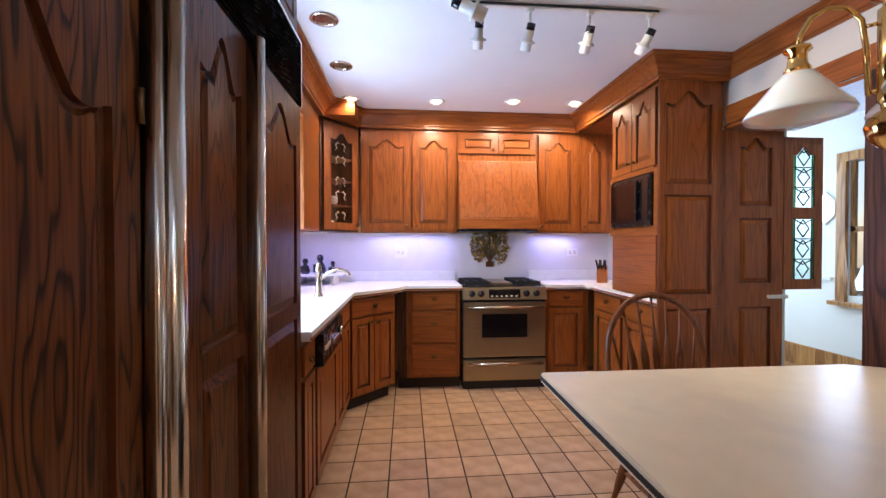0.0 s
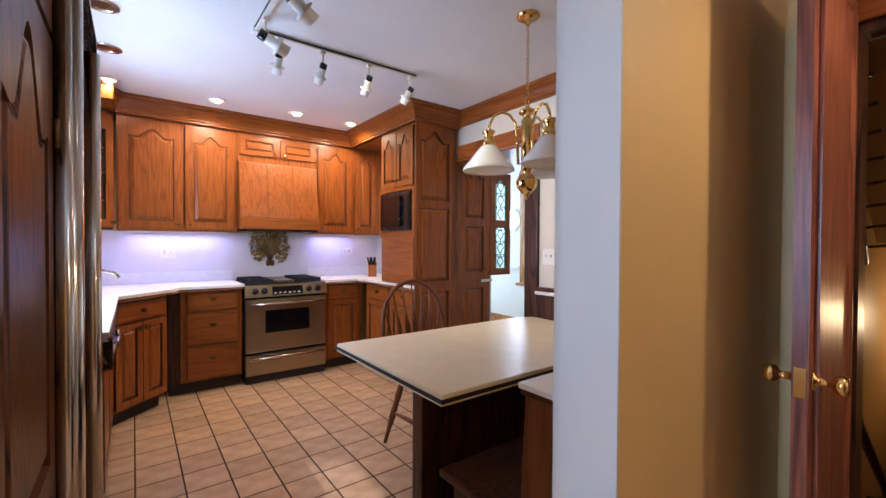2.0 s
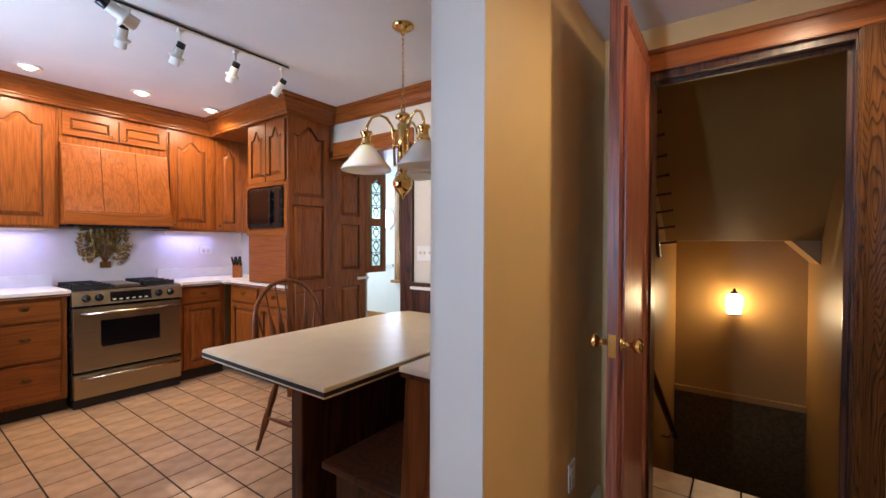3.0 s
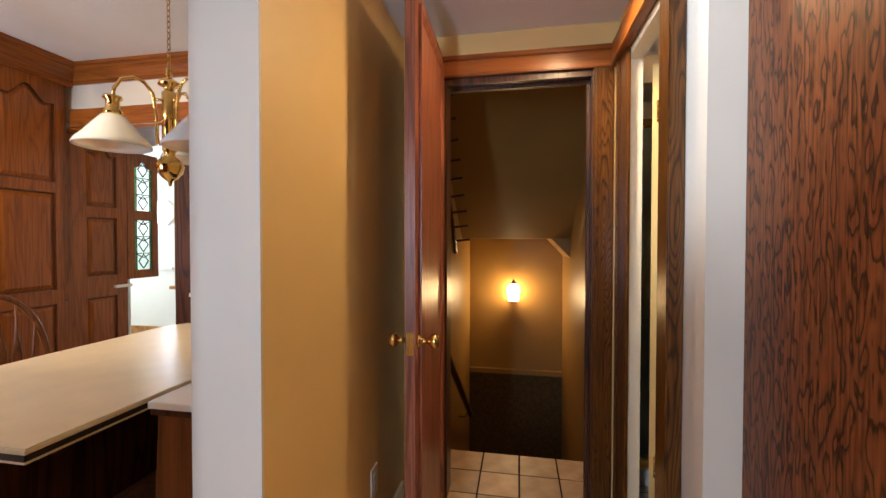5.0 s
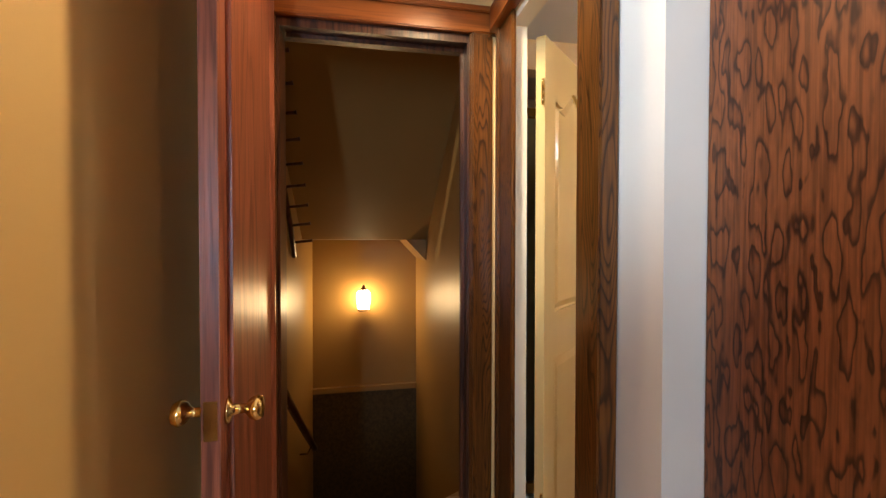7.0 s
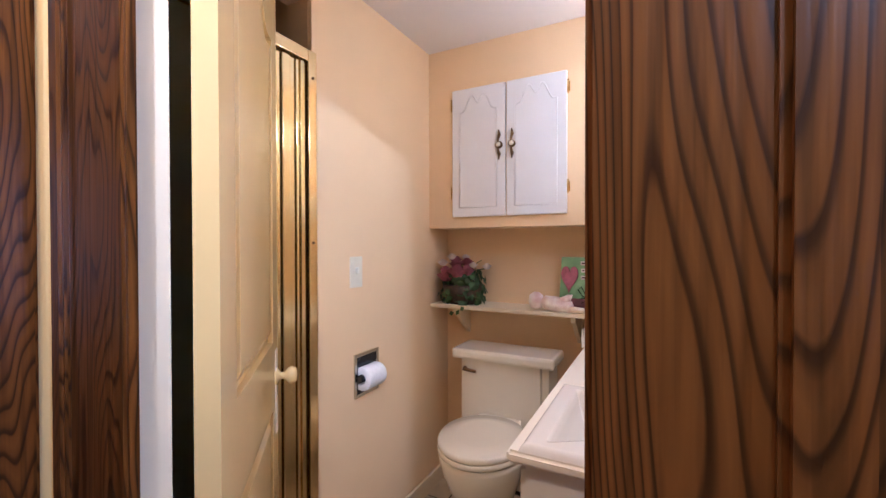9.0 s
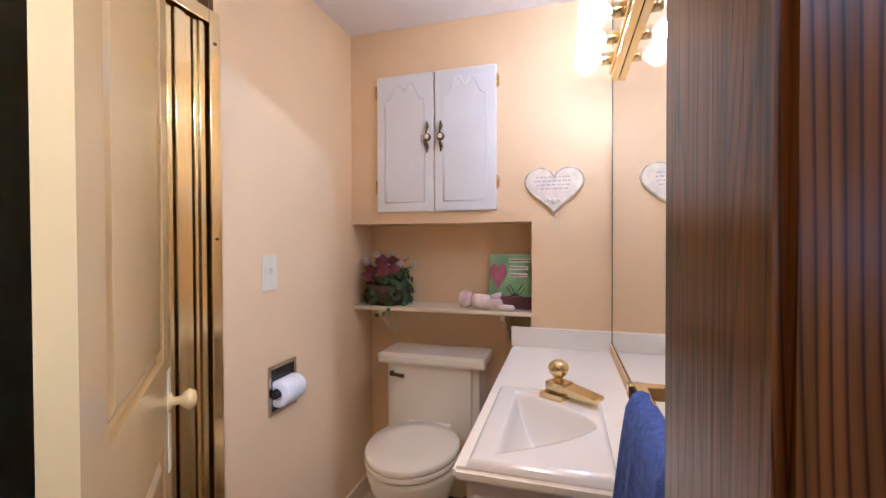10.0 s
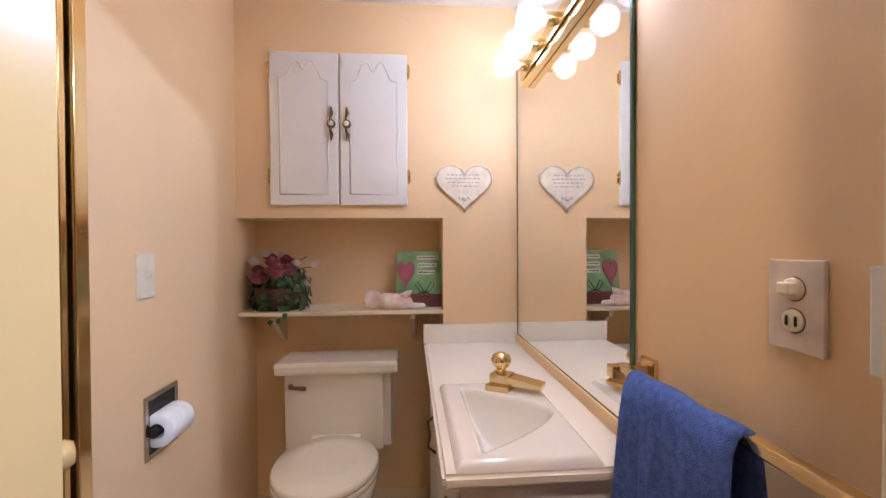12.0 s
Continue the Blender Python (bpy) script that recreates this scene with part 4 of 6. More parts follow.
part("plinth", boxes((0.70, 1.99, 1.02, 1.08, 0.0, 0.06), bevel=0.004), DARK_WOOD, t)

b = thing("booth_bench", pose(0, 0, 0), "dark wooden booth bench with white capped back", "bench")
part("seat", boxes((0.60, 2.07, 0.36, 0.80, 0.43, 0.458), bevel=0.008), DARK_WOOD, b)
part("seat_box", boxes((0.64, 2.06, 0.36, 0.76, 0.0, 0.43)), DARK_WOOD, b)
bm = bmesh.new()
prism(bm, [(0.253, 0.0), (0.42, 0.0), (0.375, 0.865), (0.253, 0.865)], 0.60, 0.63, "yz")
part("end_panel", bm, CHAIR_OAK, b)
bm = bmesh.new()
prism(bm, [(0.253, 0.0), (0.40, 0.0), (0.36, 0.865), (0.253, 0.865)], 0.632, 2.06, "yz")
part("backrest", bm, DARK_WOOD, b)
part("cap", boxes((0.585, 2.07, 0.252, 0.392, 0.882, 0.900), bevel=0.004), COUNTER, b)
part("cap_band", boxes((0.590, 2.07, 0.252, 0.388, 0.866, 0.8818)), DARK_WOOD, b)


def windsor_chair(m):
    c = thing("windsor_chair", m, "brown wooden Windsor chair with bowed spindle back", "chair")
    bm = bmesh.new()
    outline = [(0.22 * math.cos(a) * (1.0 + 0.10 * math.sin(a)), 0.21 * math.sin(a)) for a in [2 * math.pi * k / 28 for k in range(28)]]
    prism(bm, outline, 0.425, 0.46, "xy")
    bmesh.ops.bevel(bm, geom=[e for e in bm.edges if abs(e.verts[0].co.z - e.verts[1].co.z) < 1e-4], offset=0.012, segments=3, affect="EDGES")
    part("seat", bm, CHAIR_OAK, c)
    tips = []
    for sx in (-1, 1):
        for sy in (-1, 1):
            a, z = Vector((sx * 0.14, sy * 0.13, 0.43)), Vector((sx * 0.225, sy * 0.215, 0.0))
            bm = bmesh.new()
            pts = [a.lerp(z, k / 10) for k in range(11)]
            pipe(bm, pts, 0.014, 12, [0.012, 0.014, 0.019, 0.021, 0.016, 0.020, 0.021, 0.018, 0.013, 0.012, 0.011])
            part("leg", bm, CHAIR_OAK, c)
            tips.append(a.lerp(z, 0.55))
    for i, j in ((0, 1), (2, 3)):
        bm = bmesh.new()
        p0, p1 = tips[i], tips[j]
        pipe(bm, [p0.lerp(p1, k / 6) for k in range(7)], 0.01, 10, [0.008, 0.010, 0.014, 0.015, 0.014, 0.010, 0.008])
        part("stretcher", bm, CHAIR_OAK, c)
    bm = bmesh.new()
    p0, p1 = (tips[0] + tips[1]) / 2, (tips[2] + tips[3]) / 2
    pipe(bm, [p0.lerp(p1, k / 6) for k in range(7)], 0.01, 10, [0.008, 0.010, 0.014, 0.015, 0.014, 0.010, 0.008])
    part("stretcher", bm, CHAIR_OAK, c)
    bow = []
    for k in range(25):
        a = math.pi * k / 24
        x = 0.300 * math.cos(a) * (0.80 + 0.20 * math.sin(a) ** 0.5)
        z = 0.455 + 0.555 * math.sin(a) ** 0.62
        bow.append(Vector((x, 0.15 + 0.16 * (z - 0.455), z)))
    bm = bmesh.new()
    pipe(bm, bow, 0.014, 10)
    part("bow", bm, CHAIR_OAK, c)
    for k in range(-3, 4):
        xb, xt = k * 0.050, k * 0.078
        zt = 0.455 + 0.555 * max(0.0, 1 - (xt / 0.300) ** 2) ** 0.31 - 0.006
        a, z = Vector((xb, 0.155, 0.455)), Vector((xt, 0.15 + 0.16 * (zt - 0.455), zt))
        bm = bmesh.new()
        rs = [0.006, 0.006, 0.007, 0.012, 0.018, 0.020, 0.014, 0.008, 0.006, 0.005, 0.005] if abs(k) < 3 else [0.006] * 11
        pipe(bm, [a.lerp(z, q / 10) for q in range(11)], 0.006, 8, rs)
        part("spindle", bm, CHAIR_OAK, c)
    return c


windsor_chair(pose(1.25, 1.74, 0, 0, 0, 6) @ Matrix.Scale(1.03, 4))

# ---------------------------------------------------------------- chandelier
ch = thing("chandelier", pose(1.345, 1.045, 0), "brass chandelier with white opal cone shades on a chain", "chandelier")
bm = bmesh.new()
lathe(bm, [(0.0, KC), (0.062, KC), (0.062, KC - 0.008), (0.045, KC - 0.022), (0.016, KC - 0.034), (0.010, KC - 0.05), (0.0, KC - 0.05)], seg=24)
part("canopy", bm, BRASS, ch)
bm = bmesh.new()
z, k = KC - 0.05, 0
while z > 2.04:
    ring = []
    for i in range(9):
        a = 2 * math.pi * i / 8
        u, v = 0.0075 * math.cos(a), 0.016 * math.sin(a)
        ring.append((u, 0, z - 0.014 + v) if k % 2 else (0, u, z - 0.014 + v))
    pipe(bm, ring, 0.0022, 5)
    z, k = z - 0.025, k + 1
part("chain", bm, BRASS, ch)
bm = bmesh.new()
lathe(bm, [(0.0, 2.02), (0.018, 2.02), (0.04, 2.005), (0.044, 1.99), (0.022, 1.98), (0.019, 1.965), (0.030, 1.955), (0.030, 1.70), (0.022, 1.69), (0.020, 1.675), (0.046, 1.655), (0.056, 1.63), (0.050, 1.60), (0.030, 1.575), (0.010, 1.56), (0.006, 1.54), (0.0, 1.538)], seg=28)
part("column", bm, BRASS, ch)
bm = bmesh.new()
pipe(bm, [(0.014 * math.cos(a), 0, 2.043 + 0.026 * math.sin(a)) for a in [2 * math.pi * q / 12 for q in range(13)]], 0.004, 6)
part("top_ring", bm, BRASS, ch)
for a in (14.5, 134.5, 254.5):
    dx, dy = math.cos(radians(a)), math.sin(radians(a))
    bm = bmesh.new()
    pts = [(0.045, 1.72), (0.050, 1.85), (0.060, 1.94), (0.09, 1.985), (0.13, 2.0), (0.17, 1.985), (0.195, 1.94), (0.20, 1.90)]
    pipe(bm, [(r_ * dx, r_ * dy, z_) for r_, z_ in pts], 0.0075, 8)
    for z_ in (1.73, 1.92):
        tube(bm, (0.02 * dx, 0.02 * dy, z_), (0.05 * dx, 0.05 * dy, z_), 0.006, seg=8)
    arm = part("arm", bm, BRASS, ch)
    bm = bmesh.new()
    lathe(bm, [(0.0, 1.905), (0.032, 1.905), (0.036, 1.895), (0.024, 1.885), (0.026, 1.85), (0.034, 1.84), (0.036, 1.825), (0.0, 1.825)], (0.2 * dx, 0.2 * dy, 0), 20)
    part("socket", bm, BRASS, arm)
    bm = bmesh.new()
    lathe(bm, [(0.030, 1.826), (0.044, 1.820), (0.072, 1.785), (0.105, 1.742), (0.130, 1.714), (0.138, 1.698), (0.136, 1.690), (0.128, 1.707), (0.102, 1.736), (0.068, 1.779), (0.040, 1.812), (0.028, 1.82)], (0.2 * dx, 0.2 * dy, 0), 36)
    part("shade", bm, OPAL, arm, "white opal glass cone shade")

# ---------------------------------------------------------------- track lights and recessed lamps
tr = thing("lighting_track", pose(0, 0, 0), "L-shaped track with dark slot on the kitchen ceiling", "track lighting")
part("rail", boxes((0.24, 1.30, 2.035, 2.065, KC - 0.022, KC), bevel=0.003), TRACK_WHITE, tr)
# near end of this leg is extended out of view for two added heads
part("rail", boxes((0.225, 0.255, 0.20, 2.033, KC - 0.022, KC), bevel=0.003), TRACK_WHITE, tr)
part("slot", boxes((0.26, 1.29, 2.031, 2.0348, KC - 0.017, KC - 0.006)), BLACK, tr)
part("slot", boxes((0.2208, 0.2248, 0.22, 2.02, KC - 0.017, KC - 0.006)), BLACK, tr)
part("joint", boxes((0.215, 0.30, 2.025, 2.08, KC - 0.03, KC - 0.0005), bevel=0.004), TRACK_WHITE, tr)


def track_head(x, y, aim, size=1.0, watts=7, colour=(1.0, 0.80, 0.56)):
    h_ = thing("track_lamp", pose(x, y, KC - 0.024), "white enamel track spotlight with flared rim", "spotlight", "track spotlights")
    d_ = Vector(aim).normalized()
    bm = bmesh.new()
    box(bm, -0.014, 0.014, -0.014, 0.014, -0.018, 0.0005, bevel=0.003)
    tube(bm, (0, 0, -0.018), (0, 0, -0.085), 0.006, seg=8)
    part("stem", bm, TRACK_WHITE, h_)
    c0 = Vector((0, 0, -0.100)) - d_ * 0.028 * size
    bm = bmesh.new()
    lathe(bm, [(0.0, -0.002), (0.021 * size, 0.0), (0.022 * size, 0.03 * size)], c0, 18, axis=d_)
    part("rear_cap", bm, BLACK, h_, "black rear cap")
    bm = bmesh.new()
    lathe(bm, [(0.0215 * size, 0.030 * size), (0.0225 * size, 0.031 * size), (0.0225 * size, 0.075 * size), (0.040 * size, 0.082 * size), (0.041 * size, 0.088 * size), (0.026 * size, 0.090 * size), (0.027 * size, 0.128 * size), (0.025 * size, 0.128 * size), (0.024 * size, 0.10 * size)], c0, 20, axis=d_)
    part("barrel", bm, TRACK_WHITE, h_)
    bm = bmesh.new()
    lathe(bm, [(0.0, 0.112 * size), (0.024 * size, 0.112 * size)], c0, 18, axis=d_)
    part("lens", bm, TRACK_GLOW, h_, "lit lens")
    e = Vector((x, y, KC - 0.024)) + c0 + d_ * 0.135 * size
    lamp("SPOT", "track_lamp_light", look(e, e + d_), watts, colour, spot=75, radius=0.03)


for x, dx in ((0.36, 0.02), (0.62, -0.10), (0.93, -0.05), (1.25, -0.25)):
    track_head(x, 2.05, (dx, 0.55, -0.75))
track_head(0.24, 1.86, (0.85, 0.05, -0.35), 1.25, 40)
track_head(0.24, 1.42, (0.75, 0.10, -0.45), 1.25, 60)
# added unseen heads: a warm one for the pantry, a cool one for the hall
track_head(0.24, 0.95, (-0.70, -0.36, -0.30), 1.25, 6)
track_head(0.24, 0.30, (0.70, -1.25, -0.22), 1.25, 160, (0.66, 0.82, 1.0))


def can(x, y, lit, z=KC, watts=58, lean=0.25):
    c_ = thing("recessed_lamp", pose(x, y, z), "white ringed recessed ceiling lamp" + (", lit" if lit else ", unlit"), "ceiling light", "recessed lamps")
    bm = bmesh.new()
    lathe(bm, [(0.075, -0.0005), (0.076, -0.006), (0.056, -0.010), (0.050, -0.004), (0.048, -0.0005)], seg=28)
    part("trim_ring", bm, WHITE if lit else STEEL_PLAIN, c_)
    bm = bmesh.new()
    lathe(bm, [(0.0, -0.0024), (0.049, -0.0022)], seg=24)
    part("reflector", bm, CAN_GLOW if lit else STEEL_PLAIN, c_)
    if lit:
        bm = bmesh.new()
        lathe(bm, [(0.030, -0.004), (0.030, -0.018), (0.018, -0.026), (0.0, -0.028)], seg=18)
        part("bulb", bm, CAN_GLOW, c_)
        lamp("SPOT", "recessed_lamp_light", look((x, y, z - 0.035), (x, y + lean, 0)), watts, WARM, spot=168, radius=0.04)


for x, y, lit in ((-0.44, 2.28, False), (-0.44, 2.86, False), (-0.46, 3.50, True), (0.25, 3.50, True), (0.90, 3.45, True), (1.435, 3.45, True)):
    can(x, y, lit)
can(1.28, -0.72, True, HC, 48, 0.35)
for x0, x1 in ((-0.35, 0.42), (1.28, 1.74)):
    ul = single("under_cabinet_light", boxes((x0, x1, 4.06, 4.10, UZ0 - 0.022, UZ0 - 0.001), bevel=0.003), WHITE, "slim white under-cabinet strip light", "strip light")
    lamp("AREA", "strip_light", look(((x0 + x1) / 2, 4.08, UZ0 - 0.026), ((x0 + x1) / 2, 4.10, 0)), 5.0 * (x1 - x0), COOL, size=x1 - x0 - 0.04, size_y=0.03)
ul = single("under_cabinet_light", boxes((-0.90, -0.70, 3.70, 3.74, UZ0 - 0.022, UZ0 - 0.001), bevel=0.003), WHITE, "slim white under-cabinet strip light", "strip light")
lamp("AREA", "strip_light", look((-0.80, 3.72, UZ0 - 0.026), (-0.80, 3.9, 0)), 4.0, COOL, size=0.18, size_y=0.03)

# ---------------------------------------------------------------- worktop clutter
fa = thing("kitchen_faucet", pose(-0.615, 2.96, 0.925), "steel kitchen faucet with arched spout", "faucet")
bm = bmesh.new()
lathe(bm, [(0.0, 0.0), (0.032, 0.0), (0.030, 0.012), (0.022, 0.02), (0.021, 0.17), (0.024, 0.18), (0.018, 0.215), (0.010, 0.24), (0.0, 0.245)], seg=20)
part("column", bm, STEEL_PLAIN, fa)
bm = bmesh.new()
pipe(bm, [(0.0, 0, 0.11), (0.07, -0.02, 0.17), (0.14, -0.04, 0.195), (0.20, -0.06, 0.18), (0.225, -0.065, 0.15)], 0.012, 10)
part("spout", bm, STEEL_PLAIN, fa)
single("corner_shelf", boxes((-1.03, -0.58, 3.72, 4.10, 1.005, 1.02), (-0.98, -0.95, 3.8, 4.05, 0.926, 1.005), (-0.68, -0.65, 3.8, 4.05, 0.926, 1.005), bevel=0.002), WHITE, "white corner riser shelf behind the sink", "shelf")
for x, y, s in ((-0.92, 3.86, 1.0), (-0.80, 3.92, 1.25), (-0.69, 3.95, 0.8)):
    bm = bmesh.new()
    lathe(bm, [(0.0, 0.0), (0.035 * s, 0.0), (0.042 * s, 0.03 * s), (0.030 * s, 0.07 * s), (0.016 * s, 0.085 * s), (0.026 * s, 0.11 * s), (0.020 * s, 0.135 * s), (0.0, 0.14 * s)], (x, y, 1.021), 18)
    box(bm, x - 0.05 * s, x - 0.02 * s, y - 0.01, y + 0.01, 1.03, 1.03 + 0.06 * s, bevel=0.004)
    single("figurine", bm, BLACK, "small dark figurine on the riser shelf", "figurine")
for x, z, two in ((-0.06, 1.207, False), (1.717, 1.204, True)):
    o_ = thing("wall_outlet", pose(x, 4.185, z), "white wall outlet plate on the backsplash", "outlet")
    part("plate", boxes((-0.062, 0.062, -0.006, 0.0, -0.06 + 0.022 * two, 0.06 - 0.022 * two), bevel=0.002), WHITE, o_)
    for sx in (-0.024, 0.024):
        part("socket", boxes((sx - 0.014, sx + 0.014, -0.009, -0.0055, -0.02, 0.02), bevel=0.002), PLASTIC, o_)
        for dz in (-0.011, 0.011):
            for dx in (-0.005, 0.005):
                part("slot", boxes((sx + dx - 0.0015, sx + dx + 0.0015, -0.0098, -0.0088, dz - 0.004, dz + 0.004)), BLACK, o_)
# round brass tree trivet on the backsplash
tv = thing("tree_plaque", pose(0.845, 4.183, 1.265) @ Matrix.Scale(1.16, 4), "round antique gold tree shaped wall plaque", "plaque")
rnd = random.Random(4)
bm = bmesh.new()
for k in range(9):
    a = radians(20 + 140 * k / 8)
    tipx, tipz = 0.11 * math.cos(a), 0.02 + 0.11 * math.sin(a)
    pipe(bm, [(0, -0.006, -0.15), (tipx * 0.25, -0.008, -0.09), (tipx * 0.7, -0.010, -0.02 + tipz * 0.3), (tipx, -0.008, tipz)], 0.005, 6)
part("branches", bm, ANTIQUE, tv)
bm = bmesh.new()
for i in range(270):
    rr, a = 0.178 * math.sqrt(rnd.uniform(0.02, 1)), rnd.uniform(-1.15, math.pi + 1.15)
    x, z = rr * math.cos(a), rr * math.sin(a) + 0.005
    q = rnd.uniform(0, math.pi)
    ux, uz = 0.018 * math.cos(q), 0.018 * math.sin(q)
    y = -0.014 - rnd.uniform(0, 0.012)
    vs = [bm.verts.new(p_) for p_ in ((x - ux, y, z - uz), (x - uz * 0.45, y - 0.005, z + ux * 0.45), (x + ux, y, z + uz), (x + uz * 0.45, y - 0.005, z - ux * 0.45))]
    bm.faces.new(vs)
    vb = [bm.verts.new(v.co + Vector((0, 0.004, 0))) for v in vs]
    bm.faces.new(vb[::-1])
    for k in range(4):
        bm.faces.new((vs[k], vb[k], vb[(k + 1) % 4], vs[(k + 1) % 4]))
lv = part("leaves", bm, material("dull_gold_leaf", (0.34, 0.22, 0.06), 0.42, metal=0.9, vary=0.5, scale=50), tv)
tagged(lv, kind="stuff")
part("pot", boxes((-0.035, 0.035, -0.02, -0.002, -0.178, -0.13), bevel=0.006), ANTIQUE, tv)
kb = thing("knife_block", pose(1.86, 3.80, 0.925, 0, 0, -30), "brown wooden knife block with dark handles", "knife block")
bm = bmesh.new()
prism(bm, [(-0.06, 0.0), (0.07, 0.0), (0.05, 0.16), (-0.085, 0.12)], -0.045, 0.045, "yz")
part("block", bm, OAK, kb)
for i in range(5):
    bm = bmesh.new()
    x, y = -0.03 + 0.03 * (i % 3), -0.06 + 0.05 * (i // 3)
    pipe(bm, [(x, y + 0.02, 0.11), (x + 0.01 * (i - 2), y - 0.035, 0.215)], 0.010, 8)
    part("knife_handle", bm, BLACK, kb)
sw5 = thing("light_switch_plate", pose(RW, 1.44, 1.21, 0, 0, -90), "white five-gang light switch plate", "light switch")
part("plate", boxes((-0.125, 0.125, -0.006, 0.0, -0.058, 0.058), bevel=0.002), WHITE, sw5)
for i in range(5):
    part("toggle", boxes((-0.096 + 0.046 * i, -0.088 + 0.046 * i, -0.018, -0.005, -0.004, 0.016), bevel=0.001), PLASTIC, sw5)

# ---------------------------------------------------------------- hall: doors and casings


def casing(name, outline, lo, hi, plane, mat):
    bm = bmesh.new()
    prism(bm, outline, lo, hi, plane)
    bmesh.ops.bevel(bm, geom=list(bm.edges), offset=0.004, segments=2, affect="EDGES")
    return structure(name, bm, mat)


X0, X1 = HX - 0.022, HX
casing("trim_stair_casing_left", [(-0.14, 0.0), (-0.045, 0.0), (-0.045, 2.09), (-0.14, 2.09)], X0, X1, "yz", OAK_NEAR)
casing("trim_stair_casing_right", [(-0.925, 0.0), (-0.835, 0.0), (-0.835, 2.09), (-0.925, 2.09)], X0, X1, "yz", OAK_NEAR)
casing("trim_stair_casing_head", [(-0.948, 2.091), (-0.03, 2.091), (-0.03, 2.19), (-0.948, 2.19)], X0 - 0.003, X1, "yz", OAK_Y)
casing("trim_stair_bead_right", [(-0.862, 0.0), (-0.842, 0.0), (-0.842, 2.09), (-0.862, 2.09)], X0 - 0.008, X0 + 0.004, "yz", OAK_NEAR)
casing("trim_stair_bead_head", [(-0.93, 2.165), (-0.03, 2.165), (-0.03, 2.188), (-0.93, 2.188)], X0 - 0.016, X0 - 0.002, "yz", OAK_Y)
structure("trim_stair_jamb", boxes((HX, HX + 0.12, -0.85, -0.83, 0, 2.10), (HX, HX + 0.12, -0.15, -0.13, 0, 2.10), (HX, HX + 0.12, -0.83, -0.15, 2.06, 2.10), (HX + 0.05, HX + 0.07, -0.83, -0.815, 0, 2.06), (HX + 0.05, HX + 0.07, -0.815, -0.165, 2.045, 2.06)), DARK_WOOD)
casing("trim_bath_casing_far", [(1.545, 0.0), (1.695, 0.0), (1.695, 2.09), (1.545, 2.09)], BY, BY + 0.016, "xz", OAK_NEAR)
casing("trim_bath_bead_far", [(1.665, 0.0), (1.692, 0.0), (1.692, 2.09), (1.665, 2.09)], BY + 0.016, BY + 0.027, "xz", OAK_NEAR)
casing("trim_bath_casing_near", [(0.990, 0.0), (1.070, 0.0), (1.070, 2.09), (0.990, 2.09)], BY, BY + 0.040, "xz", OAK_NEAR)
casing("trim_bath_bead_near", [(0.964, 0.0), (0.996, 0.0), (0.996, 2.09), (0.964, 2.09)], BY + 0.002, BY + 0.046, "xz", OAK_NEAR)
casing("trim_bath_casing_head", [(0.968, 2.091), (1.72, 2.091), (1.72, 2.185), (0.968, 2.185)], BY, BY + 0.042, "xz", OAK_X)
structure("trim_bath_jamb_near", boxes((1.055, 1.063, BY - 0.12, BY - 0.001, 0, 2.08)), OAK_NEAR)
structure("trim_bath_jamb_far", boxes((1.596, 1.62, BY - 0.06, BY - 0.001, 0, 2.08)), CREAM)
structure("trim_bath_jamb_head", boxes((1.063, 1.596, BY - 0.06, BY - 0.001, 2.06, 2.08)), CREAM)
structure("trim_bath_inner_casing", boxes((0.975, 1.055, BY - 0.14, BY - 0.121, 0, 2.08), bevel=0.003), CREAM)
structure("baseboard_hall", boxes((0.57, HX - 0.05, 0.055, 0.07, 0, 0.10), bevel=0.003), CREAM)

sd = thing("stair_door", pose(HX - 0.012, -0.134, 0.012, 0, 0, 181.5), "reddish oak panel door standing open with brass knobs", "door")
panel_door(sd, "door_leaf", 0.0, 0.63, 0.0, 2.175, -0.036, DOOR_RED, holes=[(0.12, 0.51, 1.02, 2.03, 0.0), (0.12, 0.51, 0.14, 0.82, 0.0)], thick=0.034)
panel_door(sd, "door_back", 0.0, 0.63, 0.0, 2.175, -0.002, DOOR_RED, thick=0.002)
for s, y in ((-1, -0.036), (1, 0.0)):
    bm = bmesh.new()
    lathe(bm, [(0.0, 0.0), (0.030, 0.0), (0.028, 0.006), (0.012, 0.010), (0.010, 0.035), (0.022, 0.045), (0.028, 0.058), (0.022, 0.070), (0.0, 0.074)], (0.575, y, 0.925), 20, axis=(0, s, 0))
    part("knob", bm, BRASS, sd, "polished brass door knob")
part("latch_plate", boxes((0.629, 0.6325, -0.031, -0.005, 0.885, 0.965)), BRASS, sd)

ba = -47.6
bd = thing("bathroom_door", pose(1.600, -1.080, 0.012, 0, 0, ba), "cream painted panel door standing wide open", "door")
DOOR_PAINT = material("glossy_cream_paint", (0.72, 0.51, 0.21), 0.2, vary=0.05, scale=3, coat=0.5, bump=0.04, bump_scale=70)
panel_door(bd, "door_leaf", 0.0, 0.605, 0.0, 2.03, 0.0, DOOR_PAINT, holes=[(0.10, 0.52, 1.02, 1.90, 0.08), (0.10, 0.52, 0.16, 0.84, 0.0)], thick=0.035)
bm = bmesh.new()
lathe(bm, [(0.0, 0.0), (0.026, 0.0), (0.024, 0.005), (0.010, 0.010), (0.009, 0.022), (0.020, 0.030), (0.025, 0.042), (0.018, 0.054), (0.0, 0.057)], (0.575, 0.0, 0.915), 20, axis=(0, -1, 0))
part("knob", bm, DOOR_PAINT, bd, "cream porcelain door knob")
